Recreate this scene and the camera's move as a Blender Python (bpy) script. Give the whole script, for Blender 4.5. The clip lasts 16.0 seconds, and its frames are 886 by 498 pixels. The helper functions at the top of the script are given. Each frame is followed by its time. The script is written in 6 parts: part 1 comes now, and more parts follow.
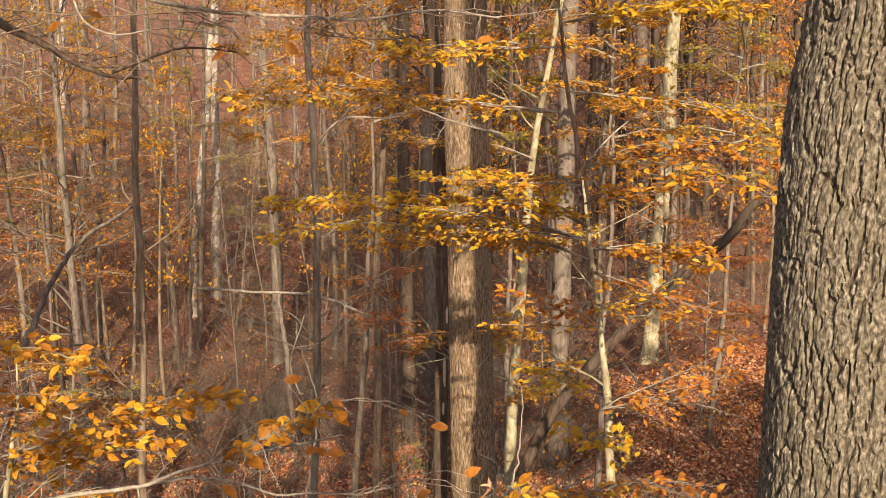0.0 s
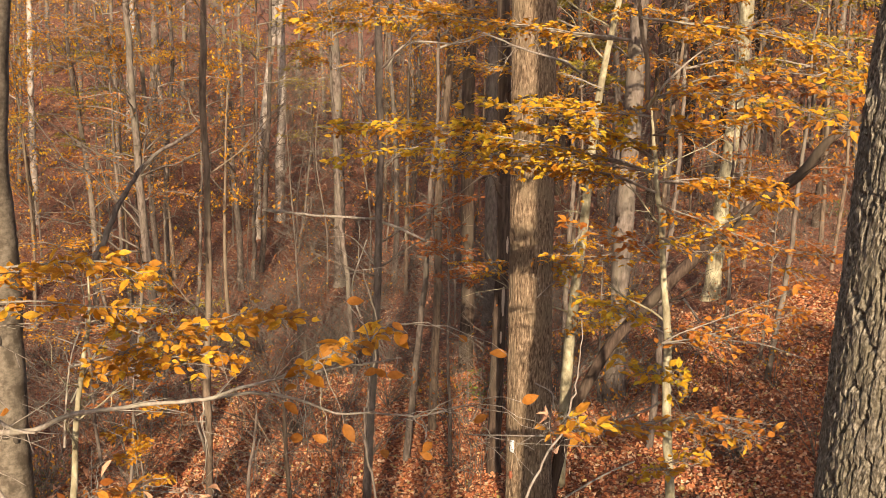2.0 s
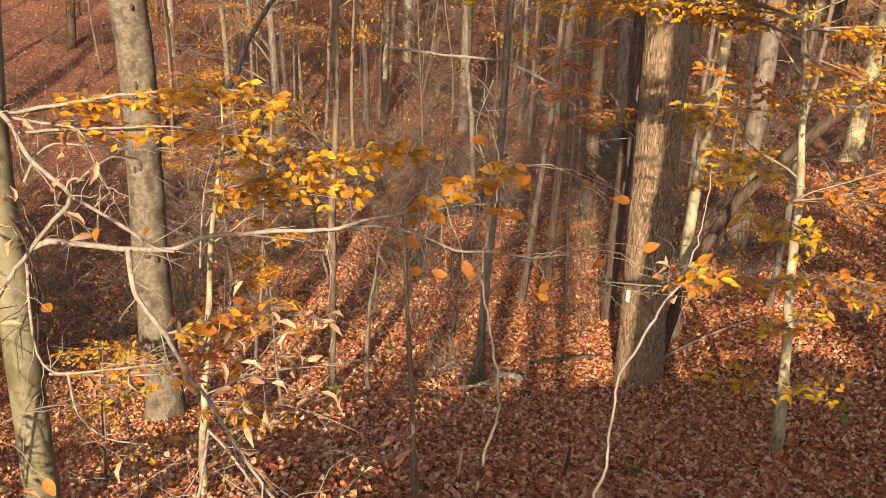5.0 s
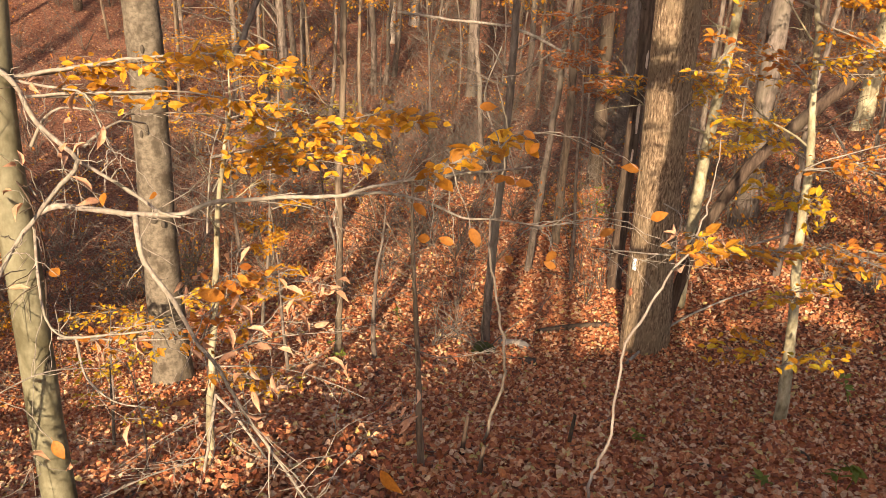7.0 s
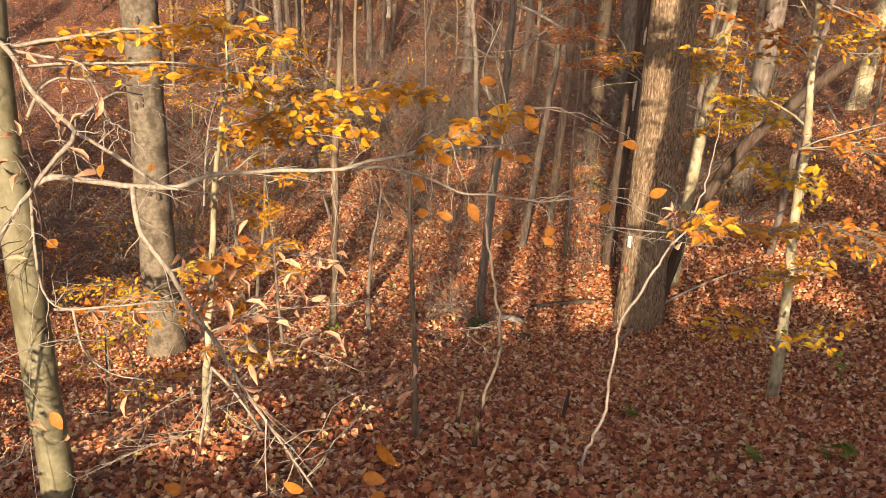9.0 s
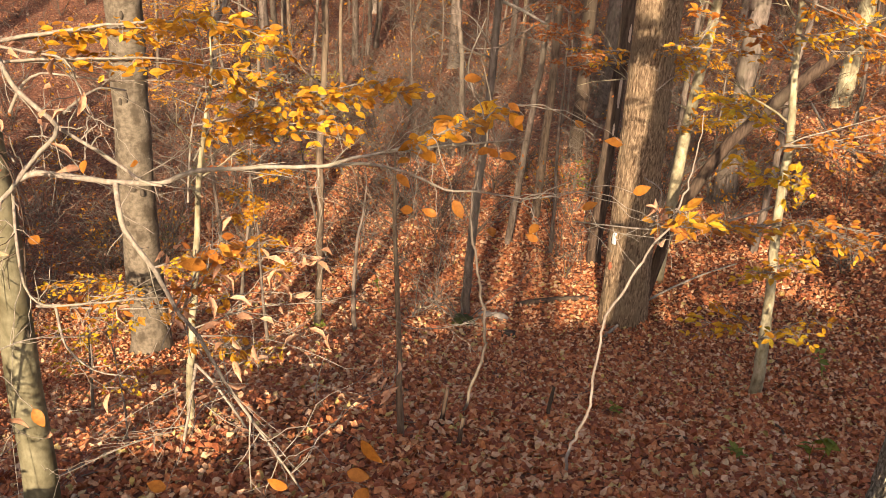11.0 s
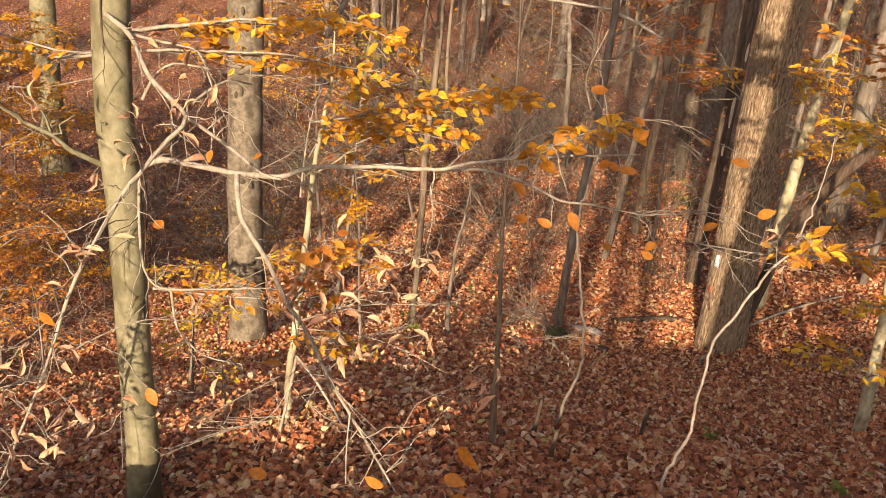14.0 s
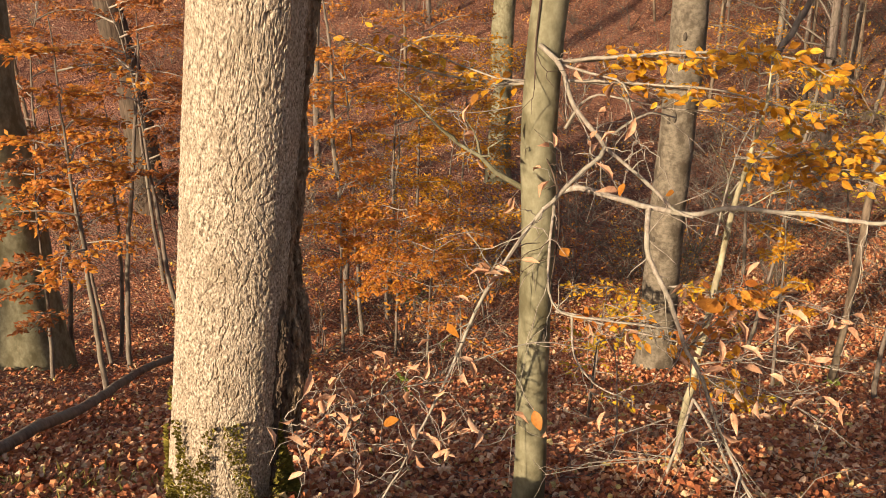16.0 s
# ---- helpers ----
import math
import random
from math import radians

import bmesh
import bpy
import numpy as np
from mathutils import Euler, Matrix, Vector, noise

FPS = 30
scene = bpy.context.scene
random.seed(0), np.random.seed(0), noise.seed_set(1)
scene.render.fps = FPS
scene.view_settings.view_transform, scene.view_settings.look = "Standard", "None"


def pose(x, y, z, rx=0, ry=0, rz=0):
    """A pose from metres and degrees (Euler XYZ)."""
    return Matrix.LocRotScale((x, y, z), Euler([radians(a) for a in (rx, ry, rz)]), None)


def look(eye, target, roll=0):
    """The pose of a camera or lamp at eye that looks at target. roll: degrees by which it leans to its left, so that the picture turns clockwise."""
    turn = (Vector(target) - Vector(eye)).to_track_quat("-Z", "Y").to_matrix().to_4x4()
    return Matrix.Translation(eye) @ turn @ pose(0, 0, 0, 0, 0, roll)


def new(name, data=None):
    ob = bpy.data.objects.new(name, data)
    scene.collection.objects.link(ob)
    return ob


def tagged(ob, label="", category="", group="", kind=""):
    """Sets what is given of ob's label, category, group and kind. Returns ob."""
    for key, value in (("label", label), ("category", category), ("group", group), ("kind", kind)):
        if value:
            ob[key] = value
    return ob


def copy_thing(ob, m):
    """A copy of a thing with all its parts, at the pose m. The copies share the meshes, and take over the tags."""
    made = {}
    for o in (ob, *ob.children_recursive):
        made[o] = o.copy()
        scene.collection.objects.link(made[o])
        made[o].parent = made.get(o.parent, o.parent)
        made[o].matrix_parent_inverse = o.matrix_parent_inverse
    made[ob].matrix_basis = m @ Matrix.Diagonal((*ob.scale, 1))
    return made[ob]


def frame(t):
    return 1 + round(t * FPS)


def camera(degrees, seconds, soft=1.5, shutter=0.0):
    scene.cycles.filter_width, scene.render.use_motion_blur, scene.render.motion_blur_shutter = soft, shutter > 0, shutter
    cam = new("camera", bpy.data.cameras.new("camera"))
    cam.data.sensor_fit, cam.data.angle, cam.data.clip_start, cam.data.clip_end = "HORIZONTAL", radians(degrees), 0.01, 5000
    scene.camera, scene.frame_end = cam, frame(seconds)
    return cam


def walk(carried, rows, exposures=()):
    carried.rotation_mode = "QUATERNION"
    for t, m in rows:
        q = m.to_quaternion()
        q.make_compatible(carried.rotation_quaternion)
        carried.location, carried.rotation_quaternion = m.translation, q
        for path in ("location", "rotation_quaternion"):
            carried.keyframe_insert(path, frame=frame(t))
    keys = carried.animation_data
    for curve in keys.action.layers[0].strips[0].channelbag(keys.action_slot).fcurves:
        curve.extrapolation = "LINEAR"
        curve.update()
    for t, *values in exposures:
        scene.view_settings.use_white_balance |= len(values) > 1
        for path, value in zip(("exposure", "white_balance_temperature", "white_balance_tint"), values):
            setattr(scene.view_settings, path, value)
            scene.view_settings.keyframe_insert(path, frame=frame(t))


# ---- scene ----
# The camera: one lens, turned by hand on the spot.
cam = camera(50.29, 16.0, soft=0.85)
walk(cam, [
    (0.0, pose(0.035, -0.014, 0.035, 84.06, 0.41, -0.04)),
    (0.5, pose(0.033, -0.013, 0.034, 84.05, 0.48, -0.11)),
    (1.0, pose(0.032, -0.009, 0.032, 83.89, 0.26, 0.02)),
    (1.5, pose(0.027, -0.002, 0.024, 82.54, -0.49, 1.23)),
    (2.0, pose(0.024, 0.003, 0.021, 79.77, -0.82, 3.85)),
    (2.5, pose(0.020, 0.014, 0.015, 77.62, -0.16, 6.25)),
    (3.0, pose(0.019, 0.016, 0.009, 75.86, -0.29, 7.99)),
    (3.5, pose(0.017, 0.016, 0.004, 74.54, -0.89, 9.28)),
    (4.0, pose(0.017, 0.009, -0.000, 72.61, -1.15, 10.34)),
    (6.5, pose(0.023, 0.004, -0.002, 68.94, -1.91, 12.38)),
    (7.0, pose(0.015, 0.013, -0.001, 68.22, -1.89, 12.20)),
    (7.5, pose(0.011, 0.021, -0.004, 67.61, -2.02, 12.19)),
    (8.0, pose(0.008, 0.018, -0.003, 67.12, -2.13, 12.13)),
    (8.5, pose(0.002, 0.012, -0.004, 66.85, -2.49, 12.12)),
    (9.0, pose(-0.002, 0.007, -0.005, 66.76, -2.53, 12.05)),
    (9.5, pose(-0.003, 0.002, -0.002, 66.72, -2.59, 11.78)),
    (10.0, pose(0.000, 0.000, 0.000, 66.81, -2.63, 11.46)),
    (12.5, pose(0.005, 0.018, -0.008, 66.18, -3.30, 11.42)),
    (13.0, pose(-0.002, 0.007, -0.006, 66.27, -3.63, 12.33)),
    (13.5, pose(-0.047, -0.013, -0.008, 66.52, -4.35, 13.85)),
    (14.0, pose(-0.084, -0.003, -0.013, 66.61, -4.35, 17.84)),
    (14.5, pose(-0.079, 0.054, -0.013, 66.33, -3.35, 25.89)),
    (15.0, pose(-0.053, 0.107, 0.002, 66.18, -2.27, 32.10)),
    (15.5, pose(-0.061, 0.121, 0.019, 66.31, -0.97, 39.06)),
    (16.0, pose(-0.067, 0.125, 0.022, 66.72, -0.29, 43.70)),
], exposures=[(0.0, 0.60, 6800, 16), (1.5, 0.60, 6800, 16), (4.0, 0.72, 7200, 18), (7.0, 0.92, 7200, 18), (13.0, 0.95, 7200, 18), (15.0, 0.84, 7200, 17), (16.0, 0.62, 7100, 15)])

# Low autumn sun from behind the camera, and the sky.
SUN_UP, SUN_TURN = 21.4, 176.2
world = bpy.data.worlds.new("sky")
scene.world = world
world.use_nodes = True
wn = world.node_tree
sky = wn.nodes.new("ShaderNodeTexSky")
sky.sky_type, sky.sun_disc = "NISHITA", False
sky.air_density, sky.dust_density, sky.ozone_density = 0.8, 3.0, 0.4
sky.sun_elevation, sky.sun_rotation = radians(SUN_UP), radians(SUN_TURN)
wn.links.new(sky.outputs[0], wn.nodes["Background"].inputs[0])
wn.nodes["Background"].inputs[1].default_value = 0.123
sun = new("sun", bpy.data.lights.new("sun", "SUN"))
sun.data.energy, sun.data.angle, sun.data.color = 5.0, radians(0.6), (1.0, 0.82, 0.60)
toward = Vector((math.sin(radians(SUN_TURN)) * math.cos(radians(SUN_UP)), math.cos(radians(SUN_TURN)) * math.cos(radians(SUN_UP)), math.sin(radians(SUN_UP))))
sun.matrix_world = look(toward * 60, (0, 0, 0))


# Materials.
def shader(name):
    m = bpy.data.materials.new(name)
    m.use_nodes = True
    n = m.node_tree.nodes
    return m, n, m.node_tree.links, n["Principled BSDF"]


def ramp(n, links, fac, stops):
    r = n.new("ShaderNodeValToRGB")
    while len(r.color_ramp.elements) < len(stops):
        r.color_ramp.elements.new(0.5)
    for e, (p, c) in zip(r.color_ramp.elements, stops):
        e.position, e.color = p, (*c, 1)
    links.new(fac, r.inputs[0])
    return r.outputs[0]


def mixed(n, links, fac, a, b, how="MIX"):
    m = n.new("ShaderNodeMix")
    m.data_type, m.blend_type = "RGBA", how
    if isinstance(fac, float):
        m.inputs[0].default_value = fac
    else:
        links.new(fac, m.inputs[0])
    links.new(a, m.inputs[6])
    links.new(b, m.inputs[7])
    return m.outputs[2]


def grain(n, links, scale, detail=5.0, stretch=(1, 1, 1), rough=0.6, coords="Object"):
    tc, mp, t = n.new("ShaderNodeTexCoord"), n.new("ShaderNodeMapping"), n.new("ShaderNodeTexNoise")
    mp.inputs["Scale"].default_value = stretch
    t.inputs["Scale"].default_value, t.inputs["Detail"].default_value, t.inputs["Roughness"].default_value = scale, detail, rough
    links.new(tc.outputs[coords], mp.inputs[0])
    links.new(mp.outputs[0], t.inputs["Vector"])
    return t.outputs[0]


def relief(n, links, bsdf, height, strength, distance):
    b = n.new("ShaderNodeBump")
    b.inputs["Strength"].default_value, b.inputs["Distance"].default_value = strength, distance
    links.new(height, b.inputs["Height"])
    links.new(b.outputs[0], bsdf.inputs["Normal"])


def bark_material(name, dark, mid, light, blotch, stretch=0.18, scale=26.0, depth=0.012, patch=2.2, rough=0.9, raw=None, spotty=0.6):
    """Bark: long grain, blotches of lichen at a larger scale, fine relief."""
    m, n, links, b = shader(name)
    fine = grain(n, links, scale, 6.0, (1, 1, stretch))
    tone = ramp(n, links, fine, [(0.32, dark), (0.5, mid), (0.68, light)])
    wide = grain(n, links, patch, 4.0, (1, 1, 0.6))
    spots = ramp(n, links, wide, [(0.46, (0, 0, 0)), (0.62, (1, 1, 1))])
    lichen = n.new("ShaderNodeRGB")
    lichen.outputs[0].default_value = (*blotch, 1)
    part_mix = n.new("ShaderNodeMath")
    part_mix.operation = "MULTIPLY"
    part_mix.inputs[1].default_value = spotty
    links.new(spots, part_mix.inputs[0])
    colour = mixed(n, links, part_mix.outputs[0], tone, lichen.outputs[0])
    # Furrows take a darker raw-bark colour, which also paints in crack shade.
    if raw:
        inner, att = n.new("ShaderNodeRGB"), n.new("ShaderNodeAttribute")
        inner.outputs[0].default_value = (*raw, 1)
        att.attribute_name = "plate"
        colour = mixed(n, links, ramp(n, links, att.outputs["Fac"], [(0.0, (0.1, 0.1, 0.1)), (0.45, (1, 1, 1))]), inner.outputs[0], colour)
    links.new(colour, b.inputs["Base Color"])
    b.inputs["Roughness"].default_value = rough
    b.inputs["Specular IOR Level"].default_value = 0.25
    relief(n, links, b, fine, 0.8, depth)
    return m


BARK = {
    "oak": bark_material("oak_bark", (0.13, 0.095, 0.06), (0.42, 0.355, 0.265), (0.72, 0.64, 0.51), (0.24, 0.19, 0.125), 0.55, 120.0, 0.014, 7.0, 0.9, (0.13, 0.09, 0.06), 0.42),
    "ridged": bark_material("ridged_oak_bark", (0.045, 0.038, 0.025), (0.19, 0.17, 0.125), (0.42, 0.39, 0.305), (0.17, 0.155, 0.10), 0.55, 130.0, 0.012, 14.0, 0.9, (0.06, 0.042, 0.03), 0.45),
    "beech": bark_material("beech_bark", (0.15, 0.14, 0.085), (0.21, 0.20, 0.125), (0.27, 0.26, 0.17), (0.11, 0.10, 0.055), 0.7, 22.0, 0.002, 7.0, 0.75, None, 0.9),
    "smooth": bark_material("grey_beech_bark", (0.10, 0.085, 0.06), (0.175, 0.15, 0.11), (0.24, 0.21, 0.16), (0.065, 0.052, 0.036), 1.4, 20.0, 0.002, 8.0, 0.8, None, 0.8),
    "furrowed": bark_material("furrowed_bark", (0.075, 0.05, 0.03), (0.21, 0.15, 0.095), (0.42, 0.325, 0.215), (0.24, 0.19, 0.12), 0.25, 60.0, 0.014, 4.0, 0.9, (0.06, 0.036, 0.022)),
    "dark": bark_material("dark_bark", (0.035, 0.024, 0.018), (0.085, 0.06, 0.044), (0.15, 0.11, 0.08), (0.10, 0.085, 0.06), 0.15, 28.0, 0.015),
    "grey": bark_material("grey_bark", (0.08, 0.065, 0.05), (0.16, 0.13, 0.105), (0.25, 0.21, 0.175), (0.22, 0.20, 0.15), 0.3, 24.0, 0.006),
    "pale": bark_material("pale_bark", (0.20, 0.17, 0.10), (0.40, 0.37, 0.235), (0.55, 0.52, 0.36), (0.17, 0.145, 0.09), 0.5, 20.0, 0.003, 6.0),
    "white": bark_material("white_bark", (0.22, 0.18, 0.14), (0.42, 0.37, 0.31), (0.58, 0.53, 0.46), (0.18, 0.15, 0.12), 0.5, 12.0, 0.004, 2.0),
    "twigbark": bark_material("brown_bark", (0.09, 0.065, 0.045), (0.18, 0.135, 0.095), (0.27, 0.21, 0.15), (0.22, 0.19, 0.13), 0.2, 30.0, 0.004),
}


def leaf_material(name, stops, through_light=0.35, rough=0.55):
    """Thin leaves: each one its own tint, a little light through the blade."""
    m, n, links, b = shader(name)
    geo = n.new("ShaderNodeNewGeometry")
    tone = ramp(n, links, geo.outputs["Random Per Island"], stops)
    mottle = grain(n, links, 60.0, 3.0)
    shade = ramp(n, links, mottle, [(0.3, (0.72, 0.66, 0.6)), (0.6, (1, 1, 1))])
    colour = mixed(n, links, 1.0, tone, shade, "MULTIPLY")
    links.new(colour, b.inputs["Base Color"])
    b.inputs["Roughness"].default_value = rough
    b.inputs["Specular IOR Level"].default_value = 0.3
    thin = n.new("ShaderNodeBsdfTranslucent")
    links.new(colour, thin.inputs["Color"])
    mix = n.new("ShaderNodeMixShader")
    mix.inputs[0].default_value = through_light
    links.new(b.outputs[0], mix.inputs[1])
    links.new(thin.outputs[0], mix.inputs[2])
    links.new(mix.outputs[0], n["Material Output"].inputs[0])
    return m


LEAF = {
    "gold": leaf_material("golden_leaves", [(0.0, (0.38, 0.16, 0.02)), (0.3, (0.60, 0.27, 0.025)), (0.7, (0.80, 0.41, 0.03)), (1.0, (0.82, 0.53, 0.05))]),
    "yellow": leaf_material("yellow_leaves", [(0.0, (0.62, 0.34, 0.025)), (0.6, (0.80, 0.50, 0.03)), (1.0, (0.62, 0.50, 0.05))]),
    "orange": leaf_material("orange_leaves", [(0.0, (0.40, 0.13, 0.03)), (0.5, (0.62, 0.24, 0.04)), (1.0, (0.72, 0.36, 0.05))]),
    "rust": leaf_material("rust_leaves", [(0.0, (0.26, 0.09, 0.035)), (0.5, (0.42, 0.15, 0.045)), (1.0, (0.55, 0.24, 0.06))]),
    "amber": leaf_material("amber_leaves", [(0.0, (0.40, 0.13, 0.03)), (0.5, (0.54, 0.21, 0.035)), (1.0, (0.62, 0.30, 0.04))]),
    "olive": leaf_material("olive_yellow_leaves", [(0.0, (0.24, 0.20, 0.03)), (0.5, (0.40, 0.33, 0.04)), (1.0, (0.58, 0.44, 0.05))]),
    "dry": leaf_material("dry_curled_leaves", [(0.0, (0.56, 0.26, 0.14)), (0.5, (0.68, 0.38, 0.23)), (1.0, (0.76, 0.50, 0.33))], 0.2),
    "green": leaf_material("green_leaves", [(0.0, (0.10, 0.16, 0.03)), (1.0, (0.26, 0.32, 0.06))]),
    "moss": leaf_material("moss_tufts", [(0.0, (0.14, 0.13, 0.02)), (1.0, (0.30, 0.26, 0.05))], 0.15, 0.9),
    "grass": leaf_material("grass_blades", [(0.0, (0.16, 0.17, 0.04)), (1.0, (0.36, 0.30, 0.09))]),
    "litter": leaf_material("fallen_leaves", [(0.0, (0.229, 0.068, 0.035)), (0.25, (0.424, 0.143, 0.065)), (0.5, (0.573, 0.224, 0.094)), (0.64, (0.666, 0.298, 0.132)), (0.79, (0.711, 0.422, 0.239)), (0.91, (0.780, 0.571, 0.389)), (1.0, (0.573, 0.472, 0.150))], 0.12, 0.5),
    # Greyer leaf tones for the litter farther off.
    "old": leaf_material("weathered_fallen_leaves", [(0.0, (0.199, 0.079, 0.043)), (0.3, (0.351, 0.152, 0.078)), (0.6, (0.456, 0.226, 0.119)), (0.85, (0.551, 0.326, 0.189)), (1.0, (0.627, 0.452, 0.302))], 0.1, 0.5),
}


def ground_material():
    m, n, links, b = shader("leaf_strewn_soil")
    tc, v = n.new("ShaderNodeTexCoord"), n.new("ShaderNodeTexVoronoi")
    v.inputs["Scale"].default_value = 24.0
    links.new(tc.outputs["Object"], v.inputs["Vector"])
    sep = n.new("ShaderNodeSeparateColor")
    links.new(v.outputs["Color"], sep.inputs[0])
    tone = ramp(n, links, sep.outputs[0], [(0.0, (0.16, 0.06, 0.036)), (0.4, (0.28, 0.11, 0.06)), (0.75, (0.39, 0.17, 0.095)), (1.0, (0.48, 0.26, 0.16))])
    wide = grain(n, links, 0.8, 4.0)
    shade = ramp(n, links, wide, [(0.3, (0.5, 0.46, 0.43)), (0.65, (1, 1, 1))])
    links.new(mixed(n, links, 1.0, tone, shade, "MULTIPLY"), b.inputs["Base Color"])
    b.inputs["Roughness"].default_value = 0.85
    relief(n, links, b, v.outputs["Distance"], 0.9, 0.05)
    return m


def plain(name, colour, rough=0.7, scale=30.0, vary=0.7, depth=0.004):
    m, n, links, b = shader(name)
    g = grain(n, links, scale)
    links.new(ramp(n, links, g, [(0.3, tuple(c * vary for c in colour)), (0.65, colour)]), b.inputs["Base Color"])
    b.inputs["Roughness"].default_value = rough
    relief(n, links, b, g, 0.6, depth)
    return m


SCAR, RUST = plain("dark_scar", (0.09, 0.075, 0.055), 0.9), plain("rust_stain", (0.30, 0.10, 0.05), 0.8)
GROUND, MOSS, STONE, PAINT, BARE = ground_material(), plain("moss", (0.07, 0.08, 0.02), 0.95, 60, 0.5, 0.01), plain("pale_stone", (0.42, 0.37, 0.30), 0.85, 18, 0.6, 0.01), plain("pale_blue_paint", (0.62, 0.72, 0.75), 0.6, 40), plain("bare_wood", (0.66, 0.56, 0.42), 0.7, 30, 0.75)
TWIG = bark_material("twig_bark", (0.18, 0.15, 0.12), (0.30, 0.26, 0.21), (0.42, 0.38, 0.32), (0.30, 0.29, 0.22), 0.5, 40.0, 0.002, 9.0)


# Mesh helpers.
def link_mesh(name, verts, faces, material, parent=None, label="", smooth=True):
    me = bpy.data.meshes.new(name)
    v = np.asarray(verts, dtype=np.float32)
    k = len(faces[0]) if len(faces) else 3
    fa = np.asarray(faces, dtype=np.int32)
    me.vertices.add(len(v))
    me.vertices.foreach_set("co", v.ravel())
    me.loops.add(fa.size)
    me.loops.foreach_set("vertex_index", fa.ravel())
    me.polygons.add(len(fa))
    me.polygons.foreach_set("loop_start", np.arange(0, fa.size, k, dtype=np.int32))
    me.update(calc_edges=True)
    me.validate()
    me.polygons.foreach_set("use_smooth", np.full(len(me.polygons), smooth))
    me.materials.append(material)
    ob = new(name, me)
    if parent:
        ob.parent = parent
        ob.matrix_parent_inverse = Matrix.Translation(-parent.location)
    if label:
        ob["label"] = label
    return ob


def spline(points, step):
    """Points along a smooth curve through the given ones, with the share of the way at each."""
    p = np.array(points, dtype=float)
    p = np.vstack([2 * p[0] - p[1], p, 2 * p[-1] - p[-2]])
    out = []
    for i in range(1, len(p) - 2):
        a, b, c, d = p[i - 1], p[i], p[i + 1], p[i + 2]
        for u in np.arange(0, 1, min(0.5, step / max(np.linalg.norm(c - b), 1e-6))):
            out.append(0.5 * (2 * b + (c - a) * u + (2 * a - 5 * b + 4 * c - d) * u * u + (3 * b - a - 3 * c + d) * u ** 3))
    out.append(p[-2])
    out = np.array(out)
    s = np.r_[0, np.cumsum(np.linalg.norm(np.diff(out, axis=0), axis=1))]
    return out, s / s[-1]


QUADS = {}


def tube(points, radii, sides):
    """Vertices and quads of a closed-off tube along points."""
    p, n = np.asarray(points, dtype=float), len(points)
    tan = np.empty_like(p)
    tan[0], tan[-1] = p[1] - p[0], p[-1] - p[-2]
    tan[1:-1] = (p[2:] - p[:-2]) * 0.5
    tan /= np.sqrt((tan * tan).sum(1))[:, None] + 1e-9
    key = (n, sides)
    if key not in QUADS:
        a = (np.arange(n - 1)[:, None] * sides + np.arange(sides)).ravel()
        b = (np.arange(n - 1)[:, None] * sides + (np.arange(sides) + 1) % sides).ravel()
        QUADS[key] = np.c_[a, b, b + sides, a + sides]
    if sides <= 4:
        ux, uy, uz = (0.31, 0.9, 0.2) if abs(tan[0][2]) > 0.7 else (0.0, 0.0, 1.0)
        tx, ty, tz = tan[:, 0], tan[:, 1], tan[:, 2]
        one = np.stack([ty * uz - tz * uy, tz * ux - tx * uz, tx * uy - ty * ux], 1)
        one /= np.sqrt((one * one).sum(1))[:, None] + 1e-9
        ox, oy, oz = one[:, 0], one[:, 1], one[:, 2]
        two = np.stack([ty * oz - tz * oy, tz * ox - tx * oz, tx * oy - ty * ox], 1)
        turn = np.arange(sides) * 2 * math.pi / sides
        r = np.asarray(radii, dtype=float)[:, None, None]
        v = p[:, None] + r * (np.cos(turn)[None, :, None] * one[:, None] + np.sin(turn)[None, :, None] * two[:, None])
        return v.reshape(-1, 3), QUADS[key]
    side = np.cross(tan[0], (0.31, 0.9, 0.2) if abs(tan[0][2]) > 0.7 else (0, 0, 1.0))
    side /= np.linalg.norm(side)
    ang = np.arange(sides) * 2 * math.pi / sides
    rings = []
    for i in range(n):
        side = side - tan[i] * side.dot(tan[i])
        side /= np.linalg.norm(side)
        other = np.cross(tan[i], side)
        rings.append(p[i] + np.outer(np.cos(ang) * radii[i], side) + np.outer(np.sin(ang) * radii[i], other))
    return np.vstack(rings), QUADS[key]


def gather(pieces):
    vs, fs, o = [], [], 0
    for v, f in pieces:
        vs.append(v)
        fs.append(np.asarray(f) + o)
        o += len(v)
    return np.vstack(vs), np.vstack(fs)


# One leaf: a pointed oval with a folded midrib, 1 long.
LEAF_V = np.array([(0, 0, 0), (0.22, 0.20, 0.05), (0.22, -0.20, 0.05), (0.55, 0.23, 0.07), (0.55, -0.23, 0.07), (0.40, 0, 0), (0.75, 0, -0.01), (1.0, 0, -0.06)])
LEAF_F = np.array([(0, 5, 1), (0, 2, 5), (1, 5, 3), (2, 4, 5), (5, 6, 3), (5, 4, 6), (3, 6, 7), (4, 7, 6)])
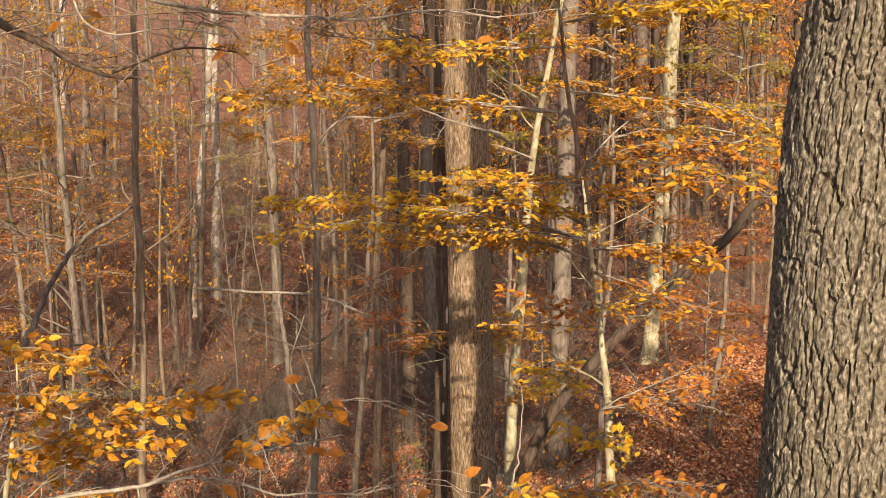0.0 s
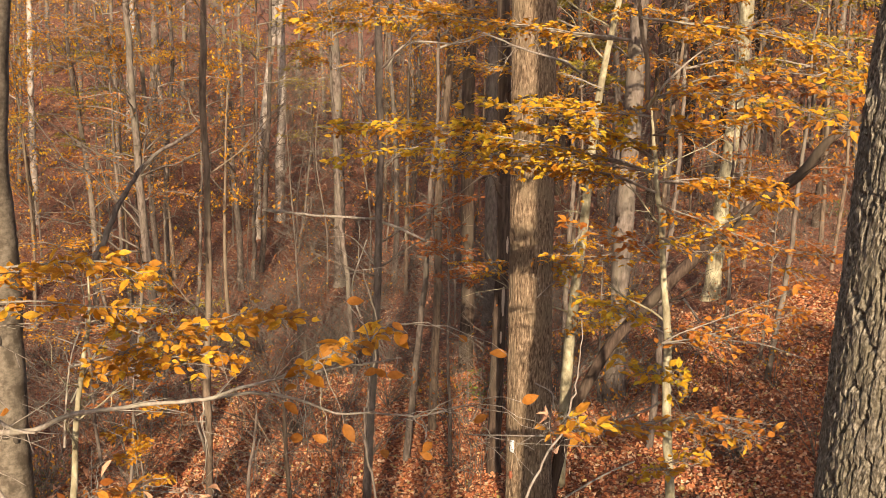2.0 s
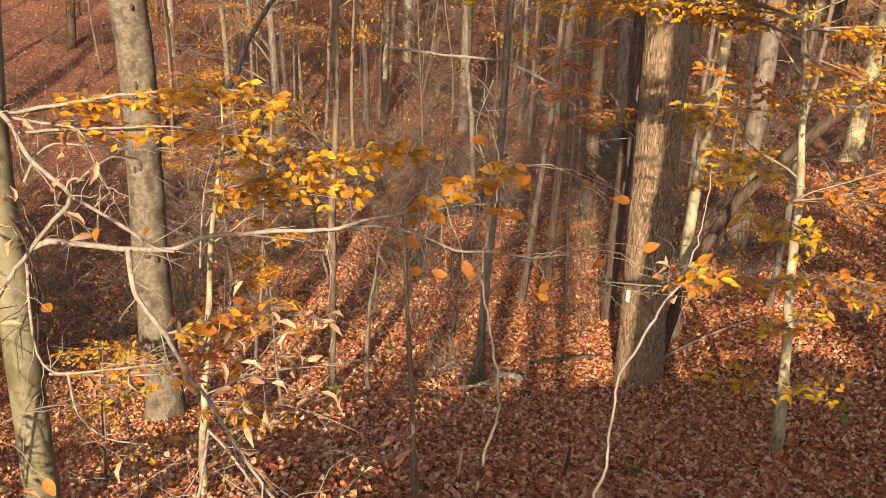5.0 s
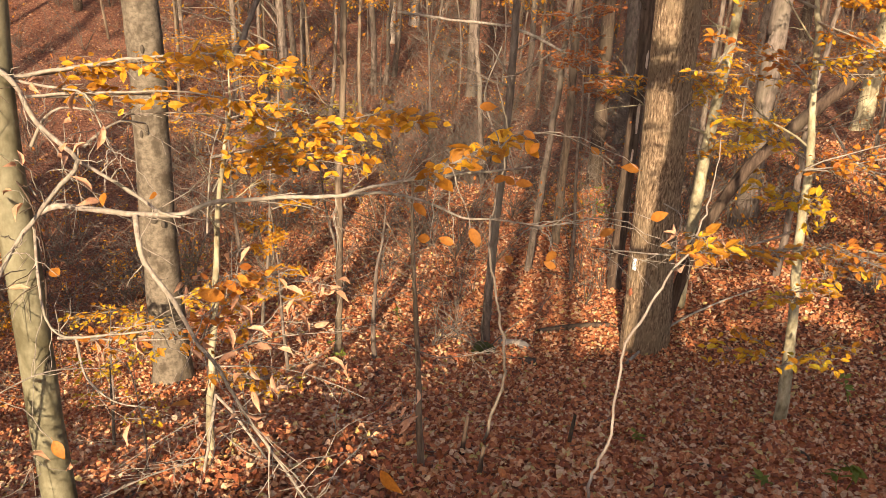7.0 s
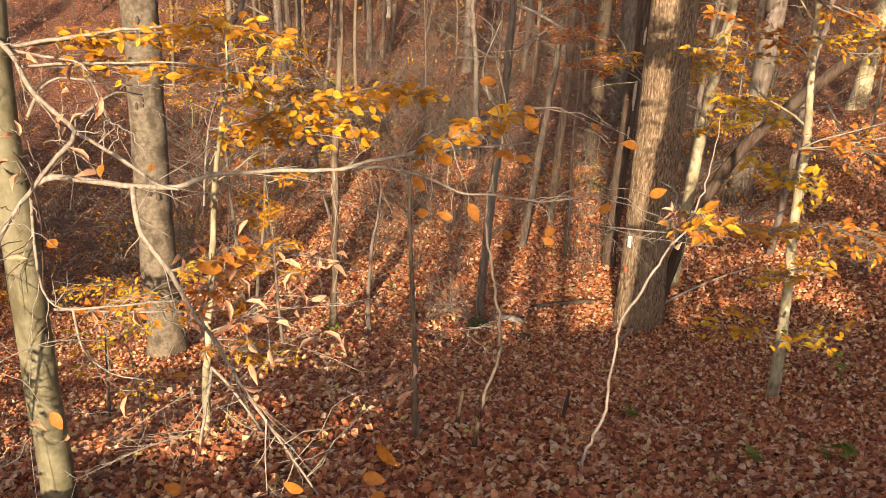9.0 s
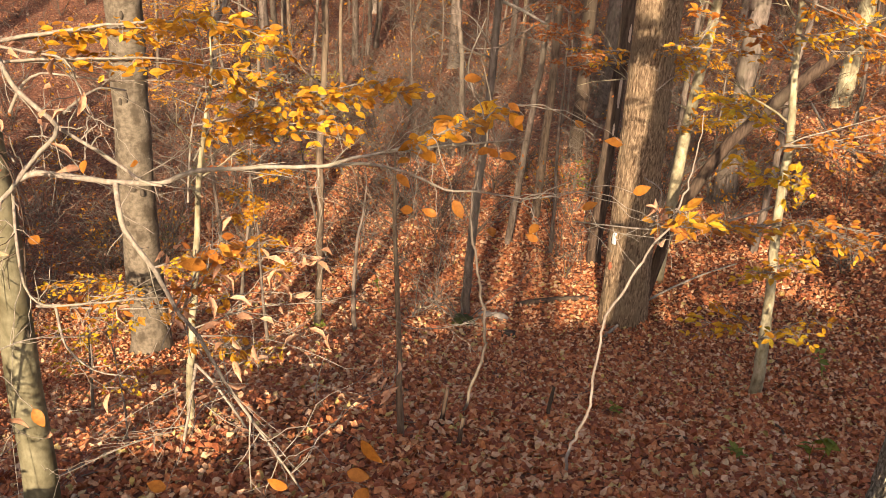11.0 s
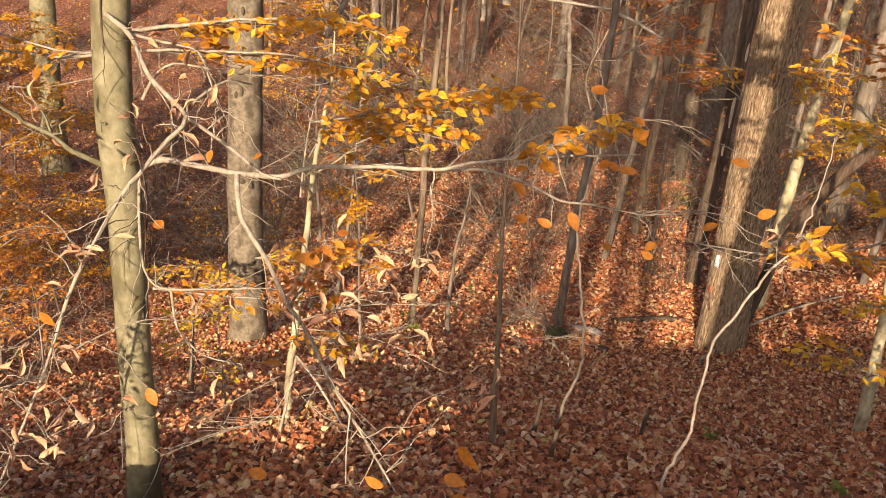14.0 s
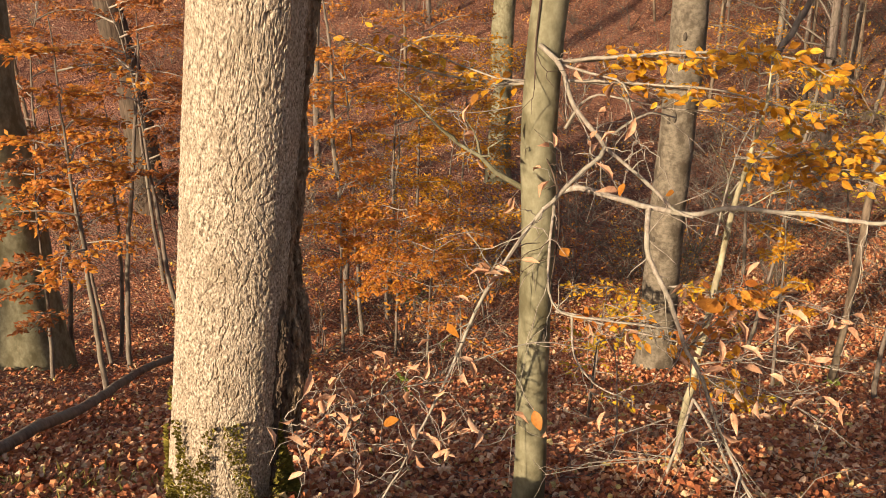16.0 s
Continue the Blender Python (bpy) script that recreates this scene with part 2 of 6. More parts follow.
# A finer one for leaves that hang singly: rounded outline, midrib, waved edge, short stalk.
FINE_S = np.array([0.0, 0.10, 0.24, 0.40, 0.56, 0.72, 0.87, 1.0])
FINE_W = np.array([0.0, 0.13, 0.225, 0.265, 0.25, 0.185, 0.09, 0.0])
FINE_V = np.array([(a, k * w, 0.22 * abs(k) * w + 0.012 * math.sin(9 * a + 2 * k) * abs(k) - 0.10 * a * a) for a, w in zip(FINE_S, FINE_W) for k in (-1, 0, 1)] + [(-0.16, 0.008, 0.0), (-0.16, -0.008, 0.0)])
FINE_F = np.array([f for i in range(7) for k in (0, 1) for f in ((3 * i + k, 3 * i + 3 + k, 3 * i + 4 + k), (3 * i + k, 3 * i + 4 + k, 3 * i + 1 + k))] + [(24, 25, 4)])
# A simpler one for litter and for far crowns.
SMALL_V = np.array([(0, 0, 0), (0.5, 0.25, 0.08), (0.5, -0.25, 0.08), (1.0, 0, 0.02)])
SMALL_F = np.array([(0, 2, 1), (1, 2, 3)])


def leaves(rng, at, way, size, tilt=0.5, shape=(LEAF_V, LEAF_F), curl=0.0, south=0.0):
    """Leaves at the places, pointing along way, blades near level or turned towards the south, with random tilt. size: array of lengths."""
    n = len(at)
    ax = way + rng.normal(0, 0.35, (n, 3))
    ax /= np.linalg.norm(ax, axis=1)[:, None]
    up = np.array([0, -south, 1.0]) + rng.normal(0, tilt, (n, 3))
    y = np.cross(up, ax)
    y /= np.linalg.norm(y, axis=1)[:, None] + 1e-9
    z = np.cross(ax, y)
    lv, lf = shape
    k = np.ones(n) if not curl else rng.uniform(1 - curl, 1, n)
    wide = y * (size * k)[:, None]
    high = z * (size * (1 + curl * 6 * rng.uniform(0, 1, n)))[:, None]
    v = at[:, None] + lv[None, :, 0, None] * (ax * size[:, None])[:, None] + lv[None, :, 1, None] * wide[:, None] + lv[None, :, 2, None] * high[:, None]
    f = (np.arange(n)[:, None, None] * len(lv) + lf[None]).reshape(-1, 3)
    return v.reshape(-1, 3), f


def smax(a, b, k):
    h = max(k - abs(a - b), 0.0) / k
    return max(a, b) + h * h * k * 0.25


def terrain(x, y):
    """Height of the ground: the bank where the camera stands, a slope into the hollow, the far hillside, and unseen
    humps and a hill behind, added to block light.
    """
    bank = -1.62 + (0.21 if x < 0 else 0.10) * min(max(x, -4.0), 3.0)
    run = 0.5 * ((y - 0.9) + math.sqrt((y - 0.9) ** 2 + 0.3))
    west = 0.5 * ((-3.0 - x) + math.sqrt((-3.0 - x) ** 2 + 1.0))
    grade = 0.47 - 0.11 * min(max((0.2 - x) / 2.2, 0.0), 1.0)
    slope = bank - grade * run - 0.31 * west
    floor = -5.35 + 0.23 * min(max(x, -8.0), 6.0) - 0.012 * min(max(y - 8.0, 0.0), 30.0)
    low = smax(slope, floor, 1.2)
    q = math.hypot(1.5 * x if x < 0 else x, y)
    ahead = min(max((y + 4.0) / 14.0, 0.0), 1.0)
    d = q - 31.0
    rise = 0.27 * 0.5 * (d + math.sqrt(d * d + 60.0)) * ahead * ahead * (3 - 2 * ahead)
    dip = 0.30 * math.exp(-((x + 2.5) ** 2 + (y - 3.3) ** 2) / 0.5)
    # Unseen hill at the back, added to cut off the low sky.
    back = -9.0 - y
    behind = 0.30 * 0.5 * (back + math.sqrt(back * back + 5.0))
    # Unseen humps beside the camera, added to throw shade down the slope.
    shade_hump = 0.6 * math.exp(-((x - 2.6) / 1.2) ** 2 - ((y - 0.4) / 1.0) ** 2)
    shade_hump += 0.80 * math.exp(-((x + 2.0) / 1.3) ** 2 - ((y + 1.2) / 0.8) ** 2)
    return low + rise + behind + shade_hump - dip


# The ground: one sheet, finer near the camera.
def ground_sheet():
    n = 230
    u = np.linspace(-1, 1, n)
    g = np.sinh(5.2 * u) / math.sinh(5.2) * 260
    verts = []
    for yy in g + 6:
        for xx in g - 2:
            bump = 0.09 * noise.noise((xx * 0.7, yy * 0.7, 0)) + 0.03 * noise.noise((xx * 2.5, yy * 2.5, 3))
            verts.append((xx, yy, terrain(xx, yy) + bump))
    a = (np.arange(n - 1)[:, None] * n + np.arange(n - 1)).ravel()
    return tagged(link_mesh("ground", verts, np.c_[a, a + 1, a + n + 1, a + n], GROUND), "sloping forest floor covered in brown fallen leaves", "ground", kind="structure")


ground_sheet()


def level(x, y):
    return terrain(x, y) + 0.09 * noise.noise((x * 0.7, y * 0.7, 0)) + 0.03 * noise.noise((x * 2.5, y * 2.5, 3))


TREES = []
# Bark plates: width, height, depth, roughness.
FURROWS = {"short": (0.042, 0.088, 0.008, 0.004), "long": (0.026, 0.15, 0.0125, 0.004)}
SEED = [10]
REACH = {}


def dice():
    SEED[0] += 1
    return np.random.default_rng(SEED[0])


def barky(pts, r, sides, cell, tall, depth, rough, wide=0.13):
    """A trunk whose weathered bark stands out in long plates between deep furrows of raw bark, darkened to deepen their
    shade.
    """
    v, f = tube(pts, r, sides)
    mid = np.repeat(np.asarray(pts), sides, axis=0)
    out = v - mid
    out /= np.linalg.norm(out, axis=1)[:, None]
    move, plate = np.zeros(len(v)), np.zeros(len(v))
    for i in range(len(v)):
        x, y, z = v[i]
        wx = 0.45 * noise.noise((x * 9, y * 9, z * 5)) + 0.30 * noise.noise((x * 24, y * 24, z * 14)) + 0.26 * noise.noise((x * 65, y * 65, z * 48))
        wy = 0.45 * noise.noise((x * 9 + 7, y * 9, z * 5))
        d = noise.voronoi((x / cell + wx, y / cell + wy, z / tall + 0.6 * wx))[0]
        edge = min(1.0, max(0.0, (d[1] - d[0]) / wide))
        plate[i] = edge
        move[i] = depth * (edge - 0.75) + rough * noise.noise((x * 60, y * 60, z * 40)) + 0.6 * rough * noise.noise((x * 140, y * 140, z * 90))
    return v + out * move[:, None], f, plate


def grow(name, kind, path, radius, ratio, label):
    """A tree: a trunk along path with a flared foot, and a thing to hang limbs and leaves on."""
    thing = new(name)
    thing.location = path[0]
    tagged(thing, label, "vine" if name == "vine" else "tree")
    small = radius < 0.06
    pts, s = spline(path, 0.05 if small else 0.12)
    rng = dice()
    height = np.linalg.norm(pts - pts[0], axis=1)
    r = radius * (1 - (1 - ratio) * np.minimum(1, s * 1.4)) * (1 - 0.75 * np.clip((s - 0.7) / 0.3, 0, 1) ** 1.5)
    if kind == "oak":
        fine, _ = spline(path, 0.0105)
        low = fine[fine[:, 2] < 0.75]
        pts = np.vstack([low, pts[pts[:, 2] > 0.85]])
        height = pts[:, 2] - pts[0][2]
        r = radius * (1 - (1 - ratio) * np.minimum(1, height / 8)) * (1 + (0.30 if path[0][0] > 0 else 0.15) * np.exp(-height / 0.25))
        v, f, plate = barky(pts, r, 340, *FURROWS["long" if path[0][0] > 0 else "short"], 0.13 if path[0][0] > 0 else 0.075)
    elif kind == "furrowed":
        fine, _ = spline(path, 0.035)
        low = fine[fine[:, 2] < 2.2]
        pts = np.vstack([low, pts[pts[:, 2] > 2.3]])
        height = pts[:, 2] - pts[0][2]
        r = radius * (1 - (1 - ratio) * np.minimum(1, height / 6.5)) * (1 + 0.20 * np.exp(-height / 0.9))
        v, f, plate = barky(pts, r, 170, 0.032, 0.30, 0.014, 0.005, 0.2)
    else:
        r = r * (1 + (0.0 if small else 0.4) * np.exp(-height / (radius * 1.5)))
        walk_r = np.convolve(rng.normal(0, 1, len(r) + 8), np.ones(9) / 9, "valid")
        r = r * (1 + walk_r * (0.12 if small else 0.05))
        wander = np.stack([np.convolve(rng.normal(0, 1, len(r) + 12), np.ones(13) / 13, "valid") for _ in range(3)], 1)
        pts = pts + rng.normal(0, 0.004 if name == "vine" else 0.0, pts.shape) + wander * (0.045 if name == "vine" else min(0.03, radius * (0.9 if small else 0.25)))
        v, f = tube(pts, r, 8 if small else 22)
        if not small:
            mid = np.repeat(pts, 22, axis=0)
            lump = np.array([noise.noise((p[0] * 3, p[1] * 3, p[2] * 0.8)) + 0.4 * noise.noise((p[0] * 9, p[1] * 9, p[2] * 4)) for p in v])
            v = v + (v - mid) * (lump * 0.09)[:, None]
    trunk = link_mesh("stem" if name == "vine" else "trunk", v, f, BARK["ridged" if kind == "oak" and path[0][0] > 0 else kind], thing, smooth=kind != "oak")
    if kind in ("oak", "furrowed"):
        trunk.data.attributes.new("plate", "FLOAT", "POINT").data.foreach_set("value", plate.astype(np.float32))
    if name != "vine" and kind not in ("oak", "furrowed") and radius < 0.45:
        side_branches(thing, pts, r, BARK[kind])
    return thing


def side_branches(thing, pts, r, bark):
    """A few slender side branches up the trunk, each with forked twigs."""
    rng = dice()
    tall = pts[-1][2] - pts[0][2]
    for k in range(int(np.clip(tall * 0.9, 4, 9))):
        i = int(len(pts) * rng.uniform(0.22, 0.95))
        turn = rng.uniform(0, 6.283)
        long = rng.uniform(0.25, 0.6) * min(2.0, 0.35 * tall)
        way = np.array([math.cos(turn), math.sin(turn), rng.uniform(0.15, 0.8)])
        c = np.linspace(0, 1, 8)[:, None]
        q = pts[i] + c * long * way + c ** 2 * np.array([0, 0, 0.15 * long])
        q[1:] += np.cumsum(rng.normal(0, long * 0.02, (7, 3)), axis=0)
        thick = max(0.003, min(0.016, r[i] * 0.32))
        pieces = [tube(q, np.linspace(thick, 0.002, 8), 6)]
        for _ in range(4):
            j = rng.integers(2, 7)
            e = q[j] + np.outer(np.linspace(0, 1, 5), way * 0.6 + rng.normal(0, 0.55, 3)) * long * 0.4
            e[1:] += rng.normal(0, long * 0.015, (4, 3))
            pieces.append(tube(e, np.linspace(thick * 0.45, 0.0015, 5), 4))
        link_mesh("branch", *gather(pieces), bark, thing)


def twist(rng, pts, amount):
    """Small kinks along a twig."""
    k = np.stack([np.convolve(rng.normal(0, 1, len(pts) + 6), np.ones(7) / 7, "valid") for _ in range(3)], 1)
    fade = np.minimum(1, np.arange(len(pts)) / 4.0)[:, None]
    return pts + k * amount * fade


def limb(thing, path, r0, r1, bark=None):
    """A bare branch that tapers and kinks, with a few short spurs and fine twigs."""
    rng = dice()
    pts, s = spline(path, 0.05)
    pts = twist(rng, pts, r0 * 0.8)
    pieces = [tube(pts, r0 + (r1 - r0) * s + rng.normal(0, r1 * 0.08, len(s)), 7)]
    length = len(pts) * 0.05
    REACH.setdefault(thing.name, []).extend(pts)
    for _ in range(int(length * (11 if r0 < 0.025 and length > 0.5 else 4))):
        i = rng.integers(1, len(pts) - 1)
        way = pts[i] - pts[i - 1]
        way = way / (np.linalg.norm(way) + 1e-9) * 0.8 + rng.normal(0, 0.8, 3)
        way /= np.linalg.norm(way)
        long = rng.uniform(0.04, 0.34)
        q = pts[i] + np.outer(np.linspace(0, 1, 6) * long, way) + rng.normal(0, 0.01, (6, 3)) * np.linspace(0, 1, 6)[:, None]
        pieces.append(tube(q, np.linspace(min(r1 * 0.7, 0.0035), 0.0012, 6), 5))
        if long > 0.18:
            e = q[3] + np.outer(np.linspace(0, 1, 4) * long * 0.5, way * 0.6 + rng.normal(0, 0.6, 3))
            pieces.append(tube(e, np.linspace(0.0018, 0.001, 4), 4))
    v, f = gather(pieces)
    # Branches of TREES[0] get dark bark as painted shade.
    return link_mesh("branch", v, f, BARK[bark] if bark else BARK["dark"] if thing is TREES[0] else TWIG if r0 < 0.03 else BARK["grey"], thing)


def bough(thing, path, r, colour, n, size, width, shape=None, twig_r=0.0022):
    """A leafy bough: side twigs spread level to both sides, leaves along them."""
    rng = dice()
    if len(TREES) > 10 and thing is TREES[10] and path[0][2] < -0.9:
        n = int(n * (0.42 if path[0][2] < -2.0 else 0.6))
    pts, s = spline(path, 0.04)
    pts = twist(rng, pts, r)
    pieces = [tube(pts, r * (1 - 0.8 * s), 5)]
    spots, ways = [], []
    m = max(6, int(len(pts) * 0.04 / 0.045))
    start = 0.12
    for k in range(m):
        u = start + (1 - start) * (k + rng.uniform(0, 1)) / m
        i = min(len(pts) - 2, int(u * len(pts)))
        ahead = pts[i + 1] - pts[i]
        ahead /= np.linalg.norm(ahead) + 1e-9
        side = np.cross(ahead, (0, 0, 1.0))
        side /= np.linalg.norm(side) + 1e-9
        way = ahead * 0.7 + side * (1 if k % 2 else -1) + np.array([0, 0, rng.normal(-0.05, 0.22)])
        way /= np.linalg.norm(way)
        long = width * rng.uniform(0.35, 1.0) * (1.05 - 0.6 * u)
        steps = np.linspace(0, 1, 5)
        q = pts[i] + np.outer(steps * long, way) - np.outer(steps ** 2 * long * 0.12, (0, 0, 1))
        q[1:] += rng.normal(0, 0.012, (4, 3))
        pieces.append(tube(q, np.linspace(twig_r, twig_r * 0.5, 5), 3))
        c = rng.uniform(0.15, 1.0, max(1, int(n / m + rng.random())))
        j = np.minimum(3, (c * 4).astype(int))
        spots.append(q[j] + (q[j + 1] - q[j]) * (c * 4 - j)[:, None] + rng.normal(0, 0.012, (len(c), 3)))
        flip = np.where(np.arange(len(c)) % 2, 0.8, -0.8)[:, None]
        ways.append(way * 0.7 + np.array([[way[1], -way[0], 0.0]]) * flip + np.array([0, 0, -0.12]))
    v, f = gather(pieces)
    branch = link_mesh("branch", v, f, TWIG, thing)
    REACH.setdefault(thing.name, []).extend(pts)
    at, way = np.vstack(spots), np.vstack(ways)
    keep = rng.random(len(at)) < 0.88
    close = math.hypot(path[0][0], path[0][1]) < 5.2
    at, way = at[keep], way[keep]
    if close and not shape:
        shape = (FINE_V * (1, 0.95, 1), FINE_F)
    v, f = leaves(rng, at, way, size * rng.uniform(0.55, 1.2, len(at)), 0.7 if close else 0.42, shape or (LEAF_V, LEAF_F), 0.0, 0.7 if close else 0.35)
    crown = link_mesh("leaves", v, f, LEAF[colour], thing, NAMES[colour] + " beech leaves", smooth=False)
    crown.parent, crown.matrix_parent_inverse = branch, Matrix.Identity(4)
    return branch


NAMES = {"olive": "yellow-green", "amber": "amber", "gold": "golden", "yellow": "bright yellow", "orange": "orange", "rust": "rusty brown", "dry": "dry curled", "green": "green"}


def bark_ridge(thing, path, radius, bark="dark"):
    """A long thick ridge of bark standing out from the trunk; dark bark paints in shade."""
    pts, s = spline(path, 0.012)
    v, f, plate = barky(twist(dice(), pts, 0.012), radius * (0.75 + 0.25 * np.sin(s * 19)), 40, 0.016, 0.10, 0.014, 0.006)
    ridge = link_mesh("bark_ridge", v, f, BARK[bark], thing, "deeply cracked ridge of bark, dark for the trunk's shaded edge", smooth=False)
    ridge.data.attributes.new("plate", "FLOAT", "POINT").data.foreach_set("value", plate.astype(np.float32))


def petiole(thing, at, rng):
    """A fine twig from the nearest branch to a leaf, if one is in reach."""
    near = np.array(REACH.get(thing.name, [(0, 0, 99.0)]))
    d = np.linalg.norm(near - np.array(at), axis=1)
    i = int(np.argmin(d))
    if d[i] > 0.9:
        return
    u = np.linspace(0, 1, 9)[:, None]
    q = near[i] + (np.array(at) - near[i]) * u + np.array([0, 0, 0.12 * d[i]]) * np.sin(math.pi * u)
    q[1:-1] += rng.normal(0, 0.012 * d[i] + 0.002, (7, 3))
    link_mesh("twig", *tube(q, np.linspace(0.0028, 0.0012, 9), 5), TWIG, thing)


def lone_leaf(thing, at, size):
    rng = dice()
    petiole(thing, at, rng)
    v, f = leaves(rng, np.array([at]), np.array([(rng.choice((-1.0, 1.0)), rng.normal(0, 0.3), rng.normal(-0.25, 0.35))]), np.array([size]), 0.45, (FINE_V, FINE_F), 0.0, 1.1)
    link_mesh("leaf", v, f, LEAF["amber"], thing, smooth=True)


def dry_cluster(thing, at, n, spread):
    """Curled dead leaves hanging at the end of a twig."""
    rng = dice()
    n = max(2, int(n * 0.65))
    petiole(thing, at, rng)
    p = np.array(at) + rng.normal(0, spread * 0.75, (n, 3))
    way = np.array([0, 0, -0.5]) + rng.normal(0, 0.7, (n, 3))
    v, f = leaves(rng, p, way, rng.uniform(0.065, 0.11, n), 1.2, (LEAF_V * (1, 0.6, 2.6), LEAF_F))
    pieces = [tube(np.array([np.array(at), (np.array(at) + q) / 2 + rng.normal(0, 0.008, 3), q]), [0.0016, 0.0014, 0.001], 4) for q in p]
    twig = link_mesh("twig", *gather(pieces), TWIG, thing)
    crown = link_mesh("leaves", v, f, LEAF["dry"], thing, "dry curled pinkish-brown leaves", smooth=True)
    crown.parent, crown.matrix_parent_inverse = twig, Matrix.Identity(4)


# Out of view, above z 0.6, the trunk leans to shade the tulip tree.
TREES.append(grow("oak_tree", "oak", [(1.05, 2.12, -2.25), (1.06, 2.15, -1.2), (1.095, 2.16, 0.0), (1.14, 2.16, 0.6), (1.06, 2.2, 3.0), (0.97, 2.2, 5.0), (0.85, 2.3, 12.0)], 0.285, 0.75, "massive oak with deeply furrowed grey-brown bark"))
OAK = TREES.pop()
tagged(OAK, group="oaks")
TREES.append(grow("oak_tree", "oak", [(-3.43, 2.10, -3.07), (-3.42, 2.11, -2.84), (-3.35, 2.23, -1.77), (-3.26, 2.36, -0.55), (-2.80, 2.79, 3.91), (-2.88, 2.94, 8.37)], 0.245, 0.93, "thick oak with sunlit grey furrowed bark and moss at its foot"))
TREES.append(grow("beech_tree", "beech", [(-2.60, 3.45, -3.45), (-2.60, 3.45, -1.74), (-2.60, 3.45, -0.68), (-2.42, 3.54, 2.32), (-2.60, 3.45, 5.32)], 0.082, 0.92, "slender smooth olive-grey beech with bare pale side branches"))
TREES.append(grow("tulip_tree", "furrowed", [(0.40, 10.01, -5.07), (0.35, 10.02, -3.47), (0.325, 10.02, -1.63), (0.30, 10.00, -0.16), (0.285, 10.00, 1.59), (0.42, 10.16, 6.59), (0.12, 10.01, 11.59)], 0.236, 0.95, "tall straight tree with ridged brown bark and a painted trail blaze"))
TREES.append(grow("dead_tree", "dark", [(-0.02, 11.99, -5.30), (-0.02, 11.99, -4.49), (0.02, 11.99, -1.64), (-0.06, 11.99, 1.21), (-0.11, 11.98, 1.90), (-0.07, 12.06, 4.40), (-0.33, 11.98, 6.89)], 0.092, 0.80, "dark dead tree with patches of bare pale wood"))
TREES.append(grow("tree", "dark", [(-0.61, 16.97, -5.43), (-0.62, 16.97, -3.38), (-0.64, 16.97, -0.09), (-0.65, 16.97, 2.68), (-0.42, 17.09, 6.68), (-0.66, 16.97, 10.68)], 0.124, 0.80, "dark-barked straight forest tree"))
TREES.append(grow("beech_tree", "smooth", [(-4.84, 8.69, -5.66), (-4.85, 8.68, -3.29), (-4.84, 8.69, -1.54), (-4.86, 8.68, -0.49), (-4.63, 8.79, 4.01), (-4.95, 8.62, 8.50)], 0.203, 0.74, "grey smooth-barked beech with dark branch scars"))
TREES.append(grow("sapling", "twigbark", [(-2.87, 8.71, -5.02), (-2.85, 8.72, -3.69), (-2.78, 8.71, -1.16), (-2.78, 8.71, 0.25), (-2.75, 8.72, 1.42), (-2.64, 8.77, 2.91), (-2.71, 8.73, 4.41)], 0.037, 0.75, "thin straight brown sapling among fallen leaves"))
TREES.append(grow("sapling", "grey", [(-1.36, 9.38, -5.01), (-1.32, 9.39, -3.76), (-1.24, 9.40, -1.37), (-1.22, 9.38, -0.42), (-1.27, 9.37, 0.96), (-1.22, 9.41, 2.46), (-1.34, 9.36, 3.96)], 0.054, 0.60, "slender grey sapling leaning slightly over a mossy stump"))
TREES.append(grow("sapling", "twigbark", [(-1.00, 4.58, -3.33), (-1.03, 4.57, -2.56), (-1.07, 4.56, -1.85), (-1.08, 4.57, -1.40)], 0.022, 0.50, "thin dark crooked sapling"))
TREES.append(grow("sapling", "pale", [(0.78, 11.19, -5.06), (0.82, 11.19, -4.18), (0.89, 11.18, -2.75), (0.98, 11.18, -1.57), (1.02, 11.16, -1.06), (1.13, 11.15, 0.14), (1.39, 11.12, 1.57), (1.55, 11.14, 2.55), (1.60, 11.10, 3.54)], 0.081, 0.40, "pale greenish sapling with yellow leaves"))
TREES.append(grow("sapling", "pale", [(1.47, 7.35, -4.32), (1.42, 7.36, -3.04), (1.31, 7.38, -1.74), (1.26, 7.39, -1.03), (1.20, 7.39, -0.78), (1.11, 7.41, -0.17)], 0.052, 0.50, "pale lichen-spotted sapling with bright yellow leaves"))
TREES.append(grow("tree", "pale", [(4.16, 18.64, -4.26), (4.24, 18.62, -2.60), (4.43, 18.58, 0.19), (4.54, 18.55, 2.89), (4.84, 18.64, 6.39), (4.71, 18.51, 9.89)], 0.158, 0.70, "pale blotchy-barked forest tree"))
TREES.append(grow("tree", "grey", [(1.76, 13.94, -4.84), (1.77, 13.94, -2.88), (1.81, 13.90, -1.92), (1.86, 13.90, -0.25), (1.89, 13.89, 2.19), (2.12, 13.99, 5.69), (1.93, 13.89, 9.19)], 0.151, 0.70, "bluish grey forest tree in half shade"))
TREES.append(grow("leaning_tree", "dark", [(0.57, 10.28, -5.06), (0.80, 10.26, -3.86), (1.03, 10.24, -3.25), (1.22, 10.22, -2.89), (1.43, 10.19, -2.60), (1.97, 10.10, -1.95), (2.37, 10.02, -1.51), (2.76, 9.92, -1.13), (3.03, 9.84, -0.89), (3.24, 9.77, -0.56), (3.54, 9.67, -0.28), (3.80, 9.6, 0.0)], 0.064, 0.98, "dark bent dead trunk leaning over the slope"))
